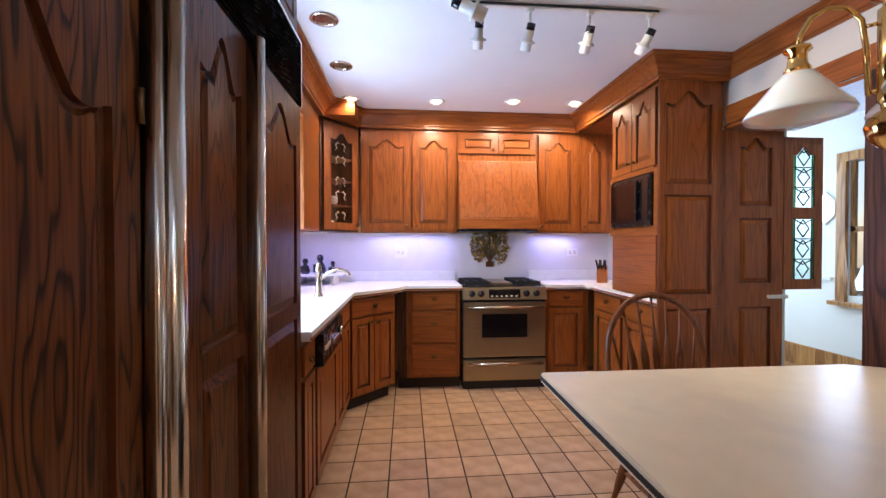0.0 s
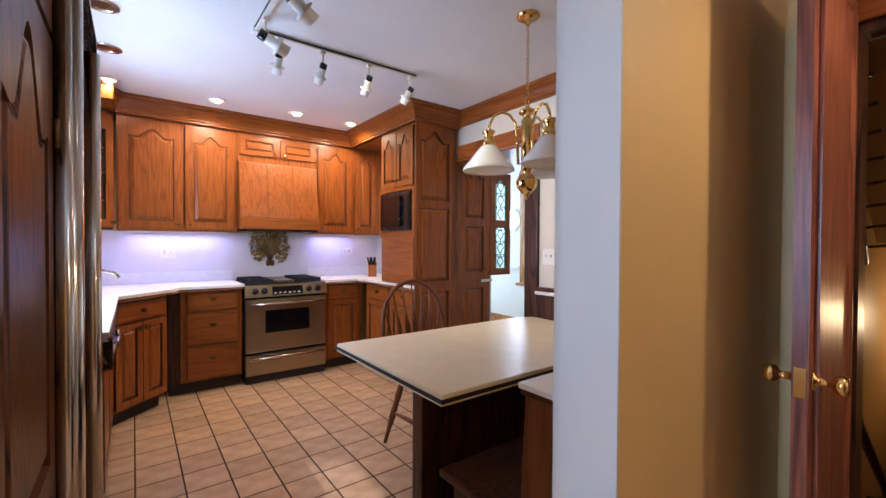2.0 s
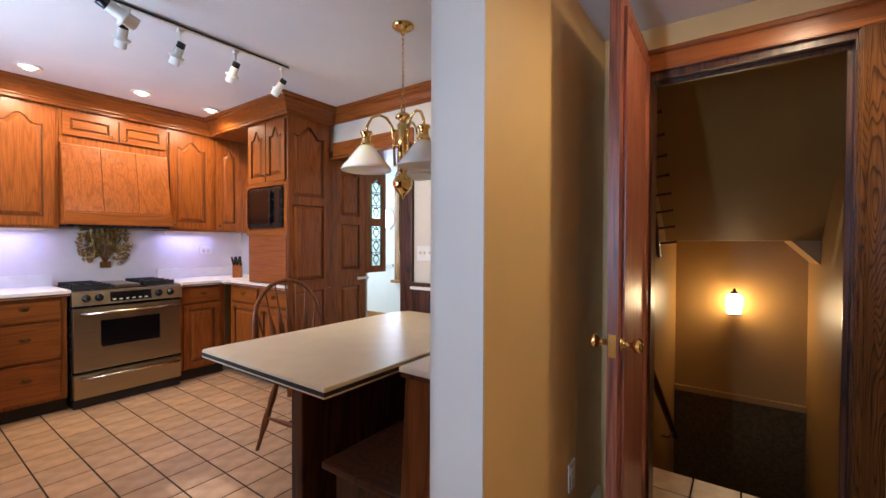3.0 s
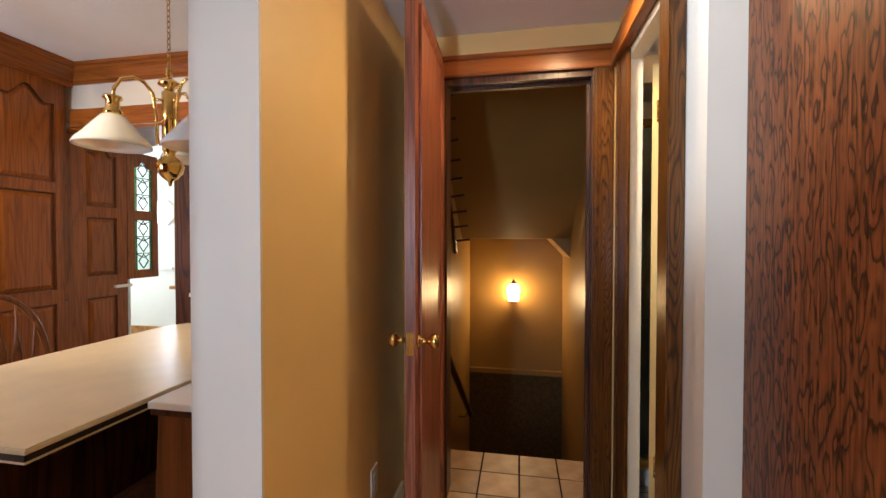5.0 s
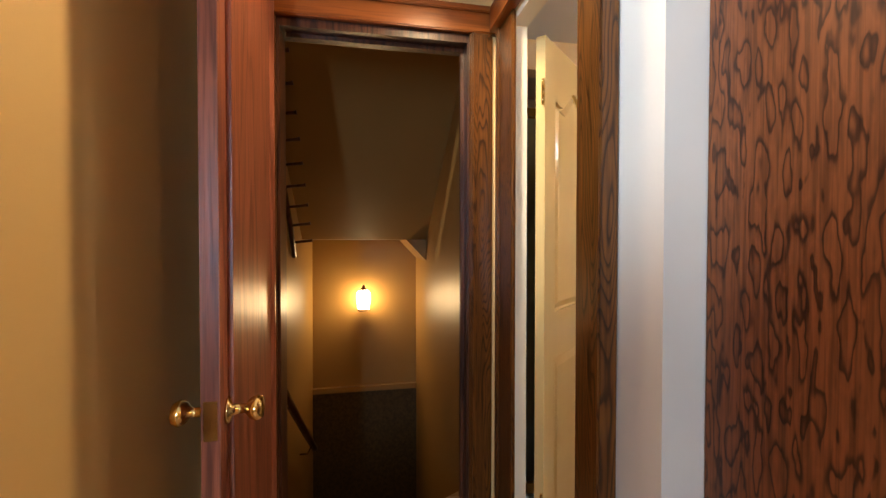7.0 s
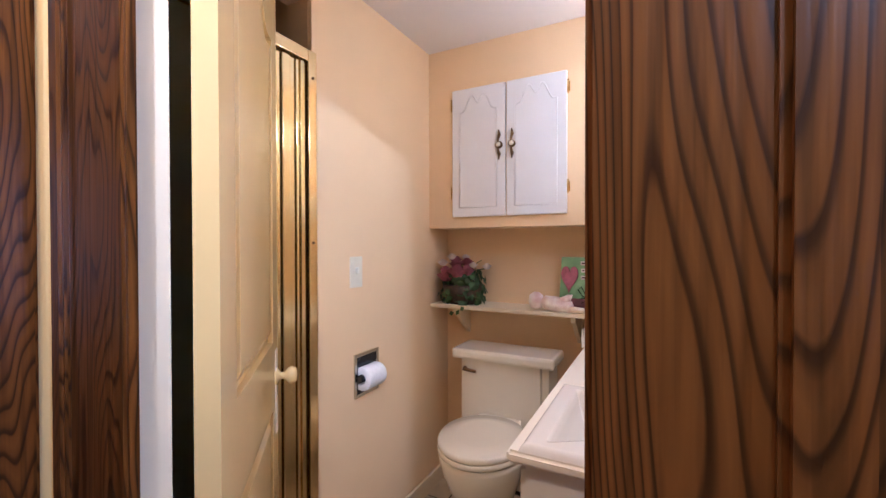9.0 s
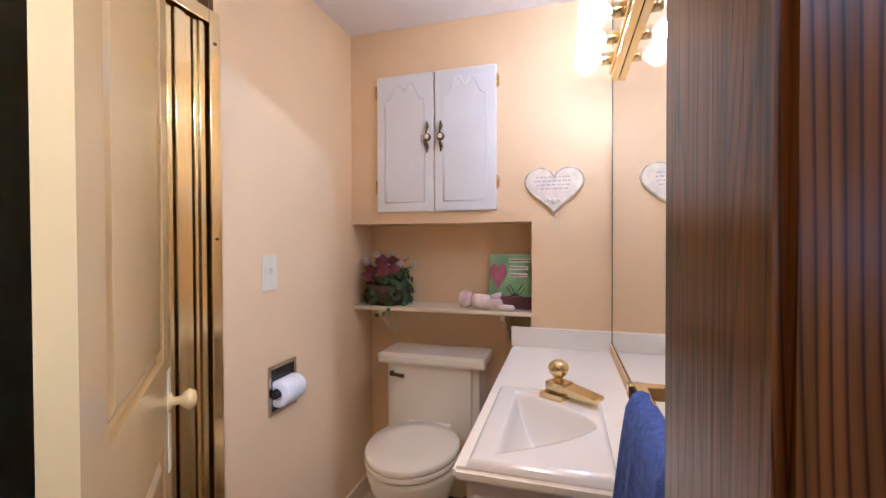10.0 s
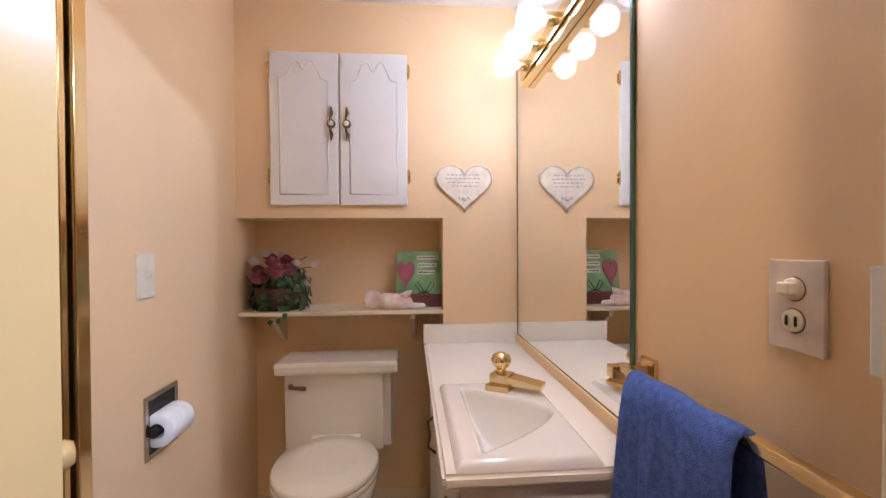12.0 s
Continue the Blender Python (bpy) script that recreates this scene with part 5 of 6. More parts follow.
part("key_plate", boxes((0.558, 0.592, -0.003, 0.0, 0.76, 0.99), bevel=0.001), CREAM, bd)
for z in (0.28, 1.78):
    bm = bmesh.new()
    for k in range(3):
        tube(bm, (-0.009, 0.004, z + 0.028 * k), (-0.009, 0.004, z + 0.028 * k + 0.026), 0.006, seg=10)
    lathe(bm, [(0.0, 0.094), (0.005, 0.090), (0.006, 0.083)], (-0.009, 0.004, z), 8)
    part("hinge", bm, BRASS, bd)

ho = thing("hall_outlet", pose(1.295, 0.07, 0.33), "white wall outlet plate behind the open door", "outlet")
part("plate", boxes((-0.036, 0.036, -0.006, 0.0, -0.058, 0.058), bevel=0.002), WHITE, ho)
for z in (-0.02, 0.02):
    part("socket", boxes((-0.014, 0.014, -0.009, -0.0055, z - 0.014, z + 0.014), bevel=0.002), PLASTIC, ho)

ok = thing("oak_side_panel_cabinet", pose(0, 0, 0), "tall cabinet with plain oak plywood side", "cabinet")
part("body", boxes((0.05, 0.832, -1.72, -1.046, 0.0, 2.44)), OAK_PLY, ok)
part("side_panel", boxes((0.05, 0.835, -1.045, -1.036, 0.0, 2.44)), OAK_PLY, ok)
# corner faces brightened by colour in the same way
structure("wall_corner_return", boxes((0.838, 0.86, BY - 0.1, BY, 0, KC)), WALL_END)
structure("wall_behind_cabinet", boxes((0.836, 0.87, -2.2, BY - 0.1, 0, KC)), WALL_END)

# added lamp out of view; no fixture is known here, it warms the hall
hl = thing("added_hall_lamp", pose(-0.95, -1.55, KC), "added opal ceiling lamp in the hall, out of view, lit", "ceiling light")
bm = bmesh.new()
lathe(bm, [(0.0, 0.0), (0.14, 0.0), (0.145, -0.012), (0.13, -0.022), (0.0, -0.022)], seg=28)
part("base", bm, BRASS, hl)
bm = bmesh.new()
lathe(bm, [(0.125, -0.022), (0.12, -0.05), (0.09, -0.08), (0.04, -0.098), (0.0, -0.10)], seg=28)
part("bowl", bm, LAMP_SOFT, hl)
lamp("POINT", "added_hall_fill", pose(-0.95, -1.55, KC - 0.16), 14, (1.0, 0.62, 0.28), radius=0.10)

# ---------------------------------------------------------------- stairwell things
sl = thing("stair_wall_lamp", pose(4.378, -0.445, 0.75), "lit wall lantern with brass cap on the stair wall", "wall lamp")
bm = bmesh.new()
lathe(bm, [(0.0, -0.10), (0.052, -0.10), (0.066, 0.0), (0.060, 0.06), (0.030, 0.085), (0.0, 0.086)], (-0.10, 0, 0), 20)
part("glass", bm, LAMP_GLOW, sl, "glowing glass lantern body").visible_shadow = False
bm = bmesh.new()
lathe(bm, [(0.034, 0.083), (0.030, 0.10), (0.012, 0.108), (0.016, 0.122), (0.0, 0.135)], (-0.10, 0, 0), 16)
part("cap", bm, ANTIQUE, sl)
bm = bmesh.new()
lathe(bm, [(0.0, -0.125), (0.05, -0.12), (0.058, -0.101), (0.0, -0.101)], (-0.10, 0, 0), 16)
tube(bm, (-0.10, 0, -0.112), (0.0, 0, -0.112), 0.012, seg=8)
part("bracket", bm, ANTIQUE, sl)
lamp("POINT", "stair_lamp_light", pose(4.278, -0.445, 0.78), 3.6, (1.0, 0.50, 0.16), radius=0.04)
hr = thing("handrail", pose(0, 0, 0), "dark wooden handrail on the stairwell wall", "handrail")
bm = bmesh.new()
pipe(bm, [(2.20, -0.045, 0.67), (2.5, -0.045, 0.46), (3.1, -0.045, 0.035), (3.72, -0.045, -0.40)], 0.024, 10)
part("rail", bm, DARK_WOOD, hr)
for x, z in ((2.5, 0.43), (3.5, -0.28)):
    bm = bmesh.new()
    pipe(bm, [(x, -0.045, z), (x, -0.02, z - 0.05), (x, 0.039, z - 0.05)], 0.007, 8)
    part("bracket", bm, ANTIQUE, hr)
pg = thing("peg_rack", pose(0, 0, 0), "dark wooden slanting peg rack on the stairwell wall", "peg rack")
bm = bmesh.new()
pipe(bm, [(2.10, 0.020, 2.30), (2.5, 0.020, 1.91), (3.02, 0.020, 1.40), (3.16, 0.020, 1.20)], 0.017, 8)
part("board", bm, DARK_WOOD, pg)
for i in range(9):
    k = i / 8
    x, z = 2.23 + 0.89 * k, 2.17 - 0.875 * k
    bm = bmesh.new()
    pipe(bm, [(x, 0.02, z), (x, -0.085, z + 0.012), (x, -0.105, z + 0.016)], 0.010, 8, [0.009, 0.009, 0.012])
    part("peg", bm, DARK_WOOD, pg)

# ---------------------------------------------------------------- bathroom
v = thing("vanity_cabinet", pose(0, 0, 0), "white painted vanity cabinet", "vanity")
part("body", boxes((0.932, 1.3001, -2.5672, -1.59, 0.09, 0.11), (1.282, 1.3001, -2.5672, -1.59, 0.11, 0.8139), (0.932, 1.282, -1.608, -1.59, 0.11, 0.8139), (0.932, 1.282, -2.5672, -2.55, 0.11, 0.8139)), WHITE, v)
part("toe_kick", boxes((0.932, 1.2664, -2.5672, -1.64, 0, 0.09)), WHITE, v)
for y0, y1 in ((-2.56, -2.09), (-2.07, -1.605)):
    part("door", boxes((1.3005, 1.317, y0, y1, 0.12, 0.79), bevel=0.004), WHITE, v)
for y in (-2.13, -1.70):
    bm = bmesh.new()
    pipe(bm, [(1.318, y, 0.60), (1.342, y, 0.62), (1.336, y, 0.66), (1.342, y, 0.70), (1.318, y, 0.72)], 0.005, 6)
    part("handle", bm, ANTIQUE, v)
vt = thing("marble_countertop", pose(0, 0, 0), "cream marble vanity top with low backsplash", "countertop")
bm = bmesh.new()
rings = [[bm.verts.new((x, y, z)) for x, y in ((x0, y0), (x1, y0), (x1, y1), (x0, y1))] for x0, x1, y0, y1, z in ((0.932, 1.338, -2.589, -1.565, 0.8140), (0.932, 1.338, -2.589, -1.565, 0.8427), (1.042, 1.295, -2.006, -1.585, 0.8427), (1.042, 1.295, -2.006, -1.585, 0.8140))]
for a, b_ in zip(rings, rings[1:] + rings[:1]):
    for k in range(4):
        bm.faces.new((a[k], a[(k + 1) % 4], b_[(k + 1) % 4], b_[k]))
bmesh.ops.recalc_face_normals(bm, faces=bm.faces)
outer = [e for e in bm.edges if all(abs(v_.co.y + 1.565) < 1e-4 or abs(v_.co.x - 1.338) < 1e-4 for v_ in e.verts)]
bmesh.ops.bevel(bm, geom=outer, offset=0.008, segments=3, affect="EDGES")
part("top", bm, MARBLE, vt)
part("backsplash", boxes((0.932, 1.3414, -2.589, -2.5708, 0.8432, 0.9243), bevel=0.003), MARBLE, vt)
part("side_splash", boxes((0.9306, 0.9455, -2.5699, -1.566, 0.8432, 0.8792), bevel=0.003), BATH_WALL, vt)

# drop-in basin: a rounded rim and a bowl formed on a grid
bs = thing("sink_basin", pose(0, 0, 0), "white porcelain drop-in basin", "sink")
bm = bmesh.new()
NX, NY = 64, 96
X0s, X1s, Y0s, Y1s = 1.025, 1.312, -2.028, -1.572
grid = []
for j in range(NY + 1):
    row = []
    for i in range(NX + 1):
        u, w_ = i / NX, j / NY
        x, y = X0s + (X1s - X0s) * u, Y0s + (Y1s - Y0s) * w_
        edge = min(u, 1 - u) * (X1s - X0s), min(w_, 1 - w_) * (Y1s - Y0s)
        e_ = min(edge)
        z = 0.842 + 0.017 * (1 - max(0, 1 - e_ / 0.016) ** 2)
        along = (x - 1.052) / 0.205
        if 0 < along < 1:
            half = 0.185 * along ** 0.62
            gap = min((1 - along) * 0.205, along * 0.26, half - abs(y + 1.805 - 0.01 * along))
            if gap > 0:
                s_ = min(1.0, gap / 0.085)
                z -= 0.125 * (1 - (1 - s_) ** 2.4) * min(1.0, gap / 0.012) ** 0.4
        row.append(bm.verts.new((x, y, z)))
    grid.append(row)
for j in range(NY):
    for i in range(NX):
        f_ = bm.faces.new((grid[j][i], grid[j][i + 1], grid[j + 1][i + 1], grid[j + 1][i]))
        f_.smooth = True
part("bowl", bm, BASIN, bs)
bm = bmesh.new()
lathe(bm, [(0.0, 0.004), (0.018, 0.004), (0.022, 0.0)], (1.172, -1.80, 0.737), 18)
part("drain", bm, BRASS, bs)
fc = thing("vanity_faucet", pose(1.138, -1.975, 0.858, 0, 0, 57), "gold single handle basin faucet with clear ball knob", "faucet")
bm = bmesh.new()
prism(bm, [(-0.048, -0.03), (0.048, -0.03), (0.042, 0.035), (-0.042, 0.035)], 0.0, 0.016, "xy")
prism(bm, [(-0.028, 0.0), (0.028, 0.0), (0.026, 0.042), (-0.026, 0.042)], -0.025, 0.03, "xz")
part("base", bm, GOLD, fc)
bm = bmesh.new()
vs0 = [bm.verts.new(p_) for p_ in ((-0.027, 0.0, 0.0165), (0.027, 0.0, 0.0165), (0.027, 0.0, 0.042), (-0.027, 0.0, 0.042))]
vs1 = [bm.verts.new(p_) for p_ in ((-0.026, 0.12, 0.016), (0.022, 0.12, 0.016), (0.022, 0.12, 0.026), (-0.026, 0.12, 0.026))]
for k in range(4):
    bm.faces.new((vs0[k], vs0[(k + 1) % 4], vs1[(k + 1) % 4], vs1[k]))
bm.faces.new(vs1)
bm.faces.new(vs0[::-1])
part("spout", bm, GOLD, fc)
bm = bmesh.new()
lathe(bm, [(0.0, 0.04), (0.016, 0.04), (0.012, 0.050), (0.014, 0.055), (0.026, 0.066), (0.029, 0.079), (0.024, 0.092), (0.011, 0.100), (0.0, 0.101)], seg=20)
part("ball_knob", bm, GOLD, fc, "gold and clear faceted ball knob")

# toilet
to = thing("toilet", pose(1.6989, -2.5399, 0), "cream porcelain toilet with closed lid", "toilet")
bm = bmesh.new()
prism(bm, [(-0.215, 0.0), (0.215, 0.0), (0.228, -0.19), (-0.228, -0.19)], 0.42, 0.735, "xy")
bmesh.ops.bevel(bm, geom=[e for e in bm.edges if abs(e.verts[0].co.z - e.verts[1].co.z) > 0.1], offset=0.03, segments=4, affect="EDGES")
part("tank", bm, PORCELAIN, to)
part("tank_lid", boxes((-0.25, 0.25, -0.20, 0.018, 0.736, 0.785), bevel=0.014), PORCELAIN, to)
bm = bmesh.new()
pipe(bm, [(0.185, 0.0, 0.69), (0.185, 0.018, 0.69), (0.12, 0.022, 0.686)], 0.008, 8, [0.012, 0.008, 0.009])
part("flush_lever", bm, ANTIQUE, to)


def oval(scale, zs, cy):
    rings = []
    for s_, z in zs:
        ring = []
        for k in range(32):
            a = 2 * math.pi * k / 32
            y = 0.21 * math.sin(a) * (1.06 if math.sin(a) > 0 else 0.92)
            ring.append((0.18 * scale * s_ * math.cos(a), cy + y * scale * s_, z))
        rings.append(ring)
    return rings


def skin(rings, caps=True):
    bm = bmesh.new()
    vr = [[bm.verts.new(p_) for p_ in r_] for r_ in rings]
    for a, b_ in zip(vr, vr[1:]):
        for k in range(len(a)):
            f_ = bm.faces.new((a[k], a[(k + 1) % len(a)], b_[(k + 1) % len(a)], b_[k]))
            f_.smooth = True
    if caps:
        bm.faces.new(vr[0][::-1])
        bm.faces.new(vr[-1])
    return bm


bowl = [[(x * k, (y - 0.2) * k + 0.2 - off, z) for x, y, _ in oval(1.0, [(1, 0)], 0.215)[0]] for k, z, off in ((0.60, 0.0, 0.02), (0.58, 0.10, 0.02), (0.62, 0.18, 0.01), (0.80, 0.26, 0.0), (0.95, 0.33, 0.0), (1.0, 0.37, 0.0), (1.0, 0.392, 0.0))]
part("bowl", skin(bowl), PORCELAIN, to)
part("seat", skin(oval(1.03, [(0.98, 0.394), (1.0, 0.398), (1.0, 0.410), (0.98, 0.414)], 0.215)), PORCELAIN, to)
part("lid", skin(oval(1.03, [(0.985, 0.4155), (1.0, 0.420), (0.995, 0.432), (0.96, 0.438), (0.6, 0.442)], 0.215)), PORCELAIN, to)
part("hinge_bar", boxes((-0.10, 0.10, 0.004, 0.04, 0.392, 0.435), bevel=0.008), PORCELAIN, to)

for ob in to.children:
    if ob.name.split(".")[0] in ("bowl", "seat", "lid", "hinge_bar"):
        ob.data.transform(Matrix.Diagonal((1, 1, 1.13, 1)))

# wall cabinet over the niche
wc = thing("bathroom_wall_cabinet", pose(1.9689, -2.5708, 1.4312, 0, 0, 180), "white painted recessed wall cabinet with two doors", "cabinet")


def crested_loop(x0, x1, z0, z1, rise):
    w_ = x1 - x0
    pts = [(x0, z0), (x1, z0), (x1, z1 - rise)]
    for u, h_ in ((0.93, 0.02), (0.86, 0.12), (0.80, 0.45), (0.74, 0.80), (0.68, 0.98), (0.64, 1.0), (0.60, 0.88), (0.55, 0.62), (0.5, 0.50)):
        pts.append((x0 + w_ * u, z1 - rise + rise * h_))
    left = [(x0 + x1 - x, z) for x, z in pts[3:-1]][::-1]
    return pts + left + [(x0, z1 - rise)]


for x0, hx in ((0.0, 1), (0.285, -1)):
    bm = boxes((x0, x0 + 0.279, 0.001, 0.02, 0.0, 0.632), bevel=0.005)
    dd = part("door", bm, WHITE, wc)
    loop = crested_loop(x0 + 0.042, x0 + 0.237, 0.045, 0.595, 0.08)
    bm = bmesh.new()
    pipe(bm, [(x, 0.0005, z) for x, z in loop + loop[:1]], 0.0035, 6)
    part("moulding", bm, WHITE, dd)
    kx = 0.250 if hx > 0 else 0.314
    bm = bmesh.new()
    pipe(bm, [(kx, -0.006, 0.265), (kx + 0.004, -0.010, 0.29), (kx - 0.002, -0.012, 0.315), (kx, -0.012, 0.335), (kx - 0.002, -0.012, 0.355), (kx + 0.004, -0.010, 0.38), (kx, -0.006, 0.405)], 0.006, 8, [0.003, 0.008, 0.005, 0.007, 0.005, 0.008, 0.003])
    lathe(bm, [(0.018, 0.0), (0.017, 0.012), (0.012, 0.016)], (kx, 0.0, 0.335), 16, axis=(0, -1, 0))
    hn = part("handle", bm, ANTIQUE, dd, "antique brass handle with white button")
    bm = bmesh.new()
    lathe(bm, [(0.011, 0.015), (0.010, 0.020), (0.0, 0.022)], (kx, 0.0, 0.335), 14, axis=(0, -1, 0))
    part("button", bm, PORCELAIN, hn)
    for z in (0.09, 0.53):
        bm = bmesh.new()
        ex = x0 - 0.004 if hx > 0 else x0 + 0.283
        tube(bm, (ex, 0.006, z), (ex, 0.006, z + 0.06), 0.0045, seg=8)
        box(bm, ex - 0.008, ex + 0.008, 0.012, 0.0145, z + 0.008, z + 0.052)
        part("hinge", bm, BRASS, dd)

# niche shelf and what stands on it
sh = thing("niche_shelf", pose(0, 0, 0), "cream painted shelf on two curved brackets", "shelf")
part("board", boxes((1.2453, 2.1102, -2.8017, -2.5945, 0.9656, 0.9848), bevel=0.004), CREAM, sh)
for x in (1.386, 1.98):
    bm = bmesh.new()
    prism(bm, [(-2.80, 0.965), (-2.62, 0.965), (-2.625, 0.938), (-2.655, 0.923), (-2.69, 0.893), (-2.73, 0.860), (-2.765, 0.84), (-2.80, 0.81)], x - 0.010, x + 0.010, "yz")
    part("bracket", bm, CREAM, sh)

LEAF = material("dark_green_leaf", (0.040, 0.095, 0.022), 0.45, vary=0.4, scale=30)
PETAL = material("plum_petal", (0.36, 0.10, 0.13), 0.6, vary=0.3, scale=40)
PETAL_W = material("cream_petal", (0.80, 0.70, 0.62), 0.6, vary=0.12, scale=40)
fl = thing("flower_arrangement", pose(1.962, -2.690, 0.9848) @ Matrix.Diagonal((1.06, 1.0, 1.12, 1)), "artificial plum and cream roses in ivy basket", "flowers")
bm = bmesh.new()
lathe(bm, [(0.0, 0.0), (0.075, 0.0), (0.10, 0.05), (0.105, 0.085), (0.095, 0.088), (0.0, 0.075)], seg=22)
part("basket", bm, material("dark_wicker", (0.07, 0.035, 0.018), 0.7, vary=0.5, scale=60, bump=0.6, bump_scale=90), fl)
rnd = random.Random(11)


def leaf(bm, c, n_, size):
    n_ = n_.normalized()
    u = n_.cross(Vector((0, 0, 1)) if abs(n_.z) < 0.9 else Vector((1, 0, 0))).normalized()
    u = (Matrix.Rotation(rnd.uniform(0, 6.28), 3, n_) @ u)
    w_ = n_.cross(u)
    tip, base = c + u * size, c - u * size * 0.8
    l_, r_ = c + w_ * size * 0.7 + n_ * size * 0.15, c - w_ * size * 0.7 + n_ * size * 0.15
    v_ = [bm.verts.new(p_) for p_ in (base, l_, tip, r_, c - n_ * size * 0.06)]
    bm.faces.new((v_[0], v_[1], v_[4]))
    bm.faces.new((v_[1], v_[2], v_[4]))
    bm.faces.new((v_[2], v_[3], v_[4]))
    bm.faces.new((v_[3], v_[0], v_[4]))


bm = bmesh.new()
for i in range(330):
    a, h_ = rnd.uniform(0, 6.28), rnd.uniform(-0.01, 0.15)
    rr = rnd.uniform(0.05, 0.125) * (1.1 - abs(h_ - 0.06) * 3)
    c = Vector((rr * math.cos(a), rr * math.sin(a) * 0.9, max(0.008, h_)))
    if c.y < -0.10:
        c.y = -0.10
    leaf(bm, c, Vector((math.cos(a), math.sin(a), rnd.uniform(-0.2, 0.9))), rnd.uniform(0.014, 0.026))
for x, z in ((-0.02, -0.03), (0.012, -0.035), (-0.045, -0.01)):
    leaf(bm, Vector((x, 0.117, z)), Vector((0, 1, 0.2)), 0.016)
tagged(part("ivy", bm, LEAF, fl), kind="stuff")


def rose(parent, c, size, mat):
    bm = bmesh.new()
    for ring in range(4):
        n_ = 4 + ring
        for k in range(n_):
            a = 2 * math.pi * k / n_ + ring * 0.7
            rr, tilt = size * (0.12 + 0.17 * ring), 0.16 + 0.13 * ring
            d_ = Vector((math.cos(a), math.sin(a), 0))
            side = Vector((-math.sin(a), math.cos(a), 0))
            wd = size * (0.34 + 0.10 * ring)
            p0 = Vector(c) + d_ * rr * 0.4
            vs_ = []
            for t_ in (0, 0.5, 1.0):
                out = d_ * (rr * 0.4 + size * tilt * t_ * t_) + Vector((0, 0, size * (0.95 - 0.13 * ring) * t_))
                wid = wd * (0.6 + 0.5 * math.sin(math.pi * min(1, t_ * 0.8)))
                vs_.append((bm.verts.new(Vector(c) + out - side * wid * 0.7), bm.verts.new(Vector(c) + out + d_ * size * 0.08), bm.verts.new(Vector(c) + out + side * wid * 0.7)))
            for q0, q1 in zip(vs_, vs_[1:]):
                for s_ in (0, 1):
                    f_ = bm.faces.new((q0[s_], q0[s_ + 1], q1[s_ + 1], q1[s_]))
                    f_.smooth = True
    return part("rose", bm, mat, parent)


for c, s_, m_ in (((0.0, 0.075, 0.125), 0.062, PETAL), ((0.065, 0.065, 0.105), 0.056, PETAL), ((-0.045, 0.06, 0.135), 0.048, PETAL), ((0.025, 0.03, 0.165), 0.042, PETAL), ((-0.02, 0.0, 0.175), 0.040, PETAL), ((0.085, 0.03, 0.14), 0.036, PETAL), ((0.05, -0.02, 0.185), 0.038, PETAL), ((0.10, 0.03, 0.175), 0.032, PETAL_W), ((0.06, 0.01, 0.205), 0.030, PETAL_W), ((0.0, -0.03, 0.205), 0.026, PETAL_W), ((-0.075, 0.05, 0.17), 0.026, PETAL_W), ((-0.145, 0.05, 0.165), 0.028, PETAL_W)):
    rose(fl, c, s_, m_)
bm = bmesh.new()
pipe(bm, [(-0.04, 0.03, 0.11), (-0.09, 0.04, 0.16), (-0.145, 0.05, 0.168)], 0.0022, 5)
pipe(bm, [(-0.05, 0.0, 0.10), (-0.08, 0.02, 0.19), (-0.11, 0.03, 0.205)], 0.0018, 5)
part("stem", bm, LEAF, fl)

bk = thing("canvas_plaque", pose(1.258, -2.6626, 0.9857, -9, 0, 172) @ Matrix.Diagonal((1.0, 1.0, 1.13, 1)), "green canvas plaque with plum heart and butterfly", "plaque")
part("board", boxes((-0.205, 0.0, -0.012, 0.012, 0.0, 0.22), bevel=0.002), material("green_canvas", (0.25, 0.42, 0.18), 0.7, vary=0.45, scale=9, dark=(0.13, 0.24, 0.10)), bk)
part("ground_band", boxes((-0.204, -0.001, -0.0145, -0.0122, 0.001, 0.05)), material("brown_plum_paint", (0.16, 0.045, 0.045), 0.7, vary=0.5, scale=18), bk)


def heart(cx, cz, w_, h_, n_=28):
    pts = []
    for k in range(n_):
        a = 2 * math.pi * k / n_
        x = 16 * math.sin(a) ** 3 / 17
        z = (13 * math.cos(a) - 5 * math.cos(2 * a) - 2 * math.cos(3 * a) - math.cos(4 * a)) / 15
        pts.append((cx + x * w_ / 2, cz + z * h_ / 2))
    return pts


bm = bmesh.new()
prism(bm, heart(-0.160, 0.135, 0.085, 0.115), -0.020, -0.0122, "xz")
part("heart", bm, PETAL, bk)
for i, (x0, x1, z) in enumerate(((-0.112, -0.015, 0.187), (-0.108, -0.022, 0.157), (-0.108, -0.026, 0.128))):
    tag = part("paper_strip", boxes((x0, x1, -0.0145, -0.0122, z, z + 0.016)), PETAL_W, bk)
    x, r2 = x0 + 0.006, random.Random(i)
    while x < x1 - 0.012:
        w_ = r2.uniform(0.006, 0.016)
        part("word_bar", boxes((x, min(x + w_, x1 - 0.004), -0.0152, -0.0146, z + 0.006, z + 0.010)), BLACK, tag)
        x += w_ + 0.004
bm = bmesh.new()
for s_ in (-1, 1):
    for pts in ([(-0.075, 0.055), (-0.075 + s_ * 0.03, 0.10), (-0.075 + s_ * 0.042, 0.085), (-0.075 + s_ * 0.02, 0.06), (-0.075, 0.055)], [(-0.075, 0.055), (-0.075 + s_ * 0.03, 0.05), (-0.075 + s_ * 0.025, 0.032), (-0.075, 0.045)]):
        pipe(bm, [(x, -0.0135, z) for x, z in pts], 0.0018, 5)
part("butterfly_outline", bm, BLACK, bk)

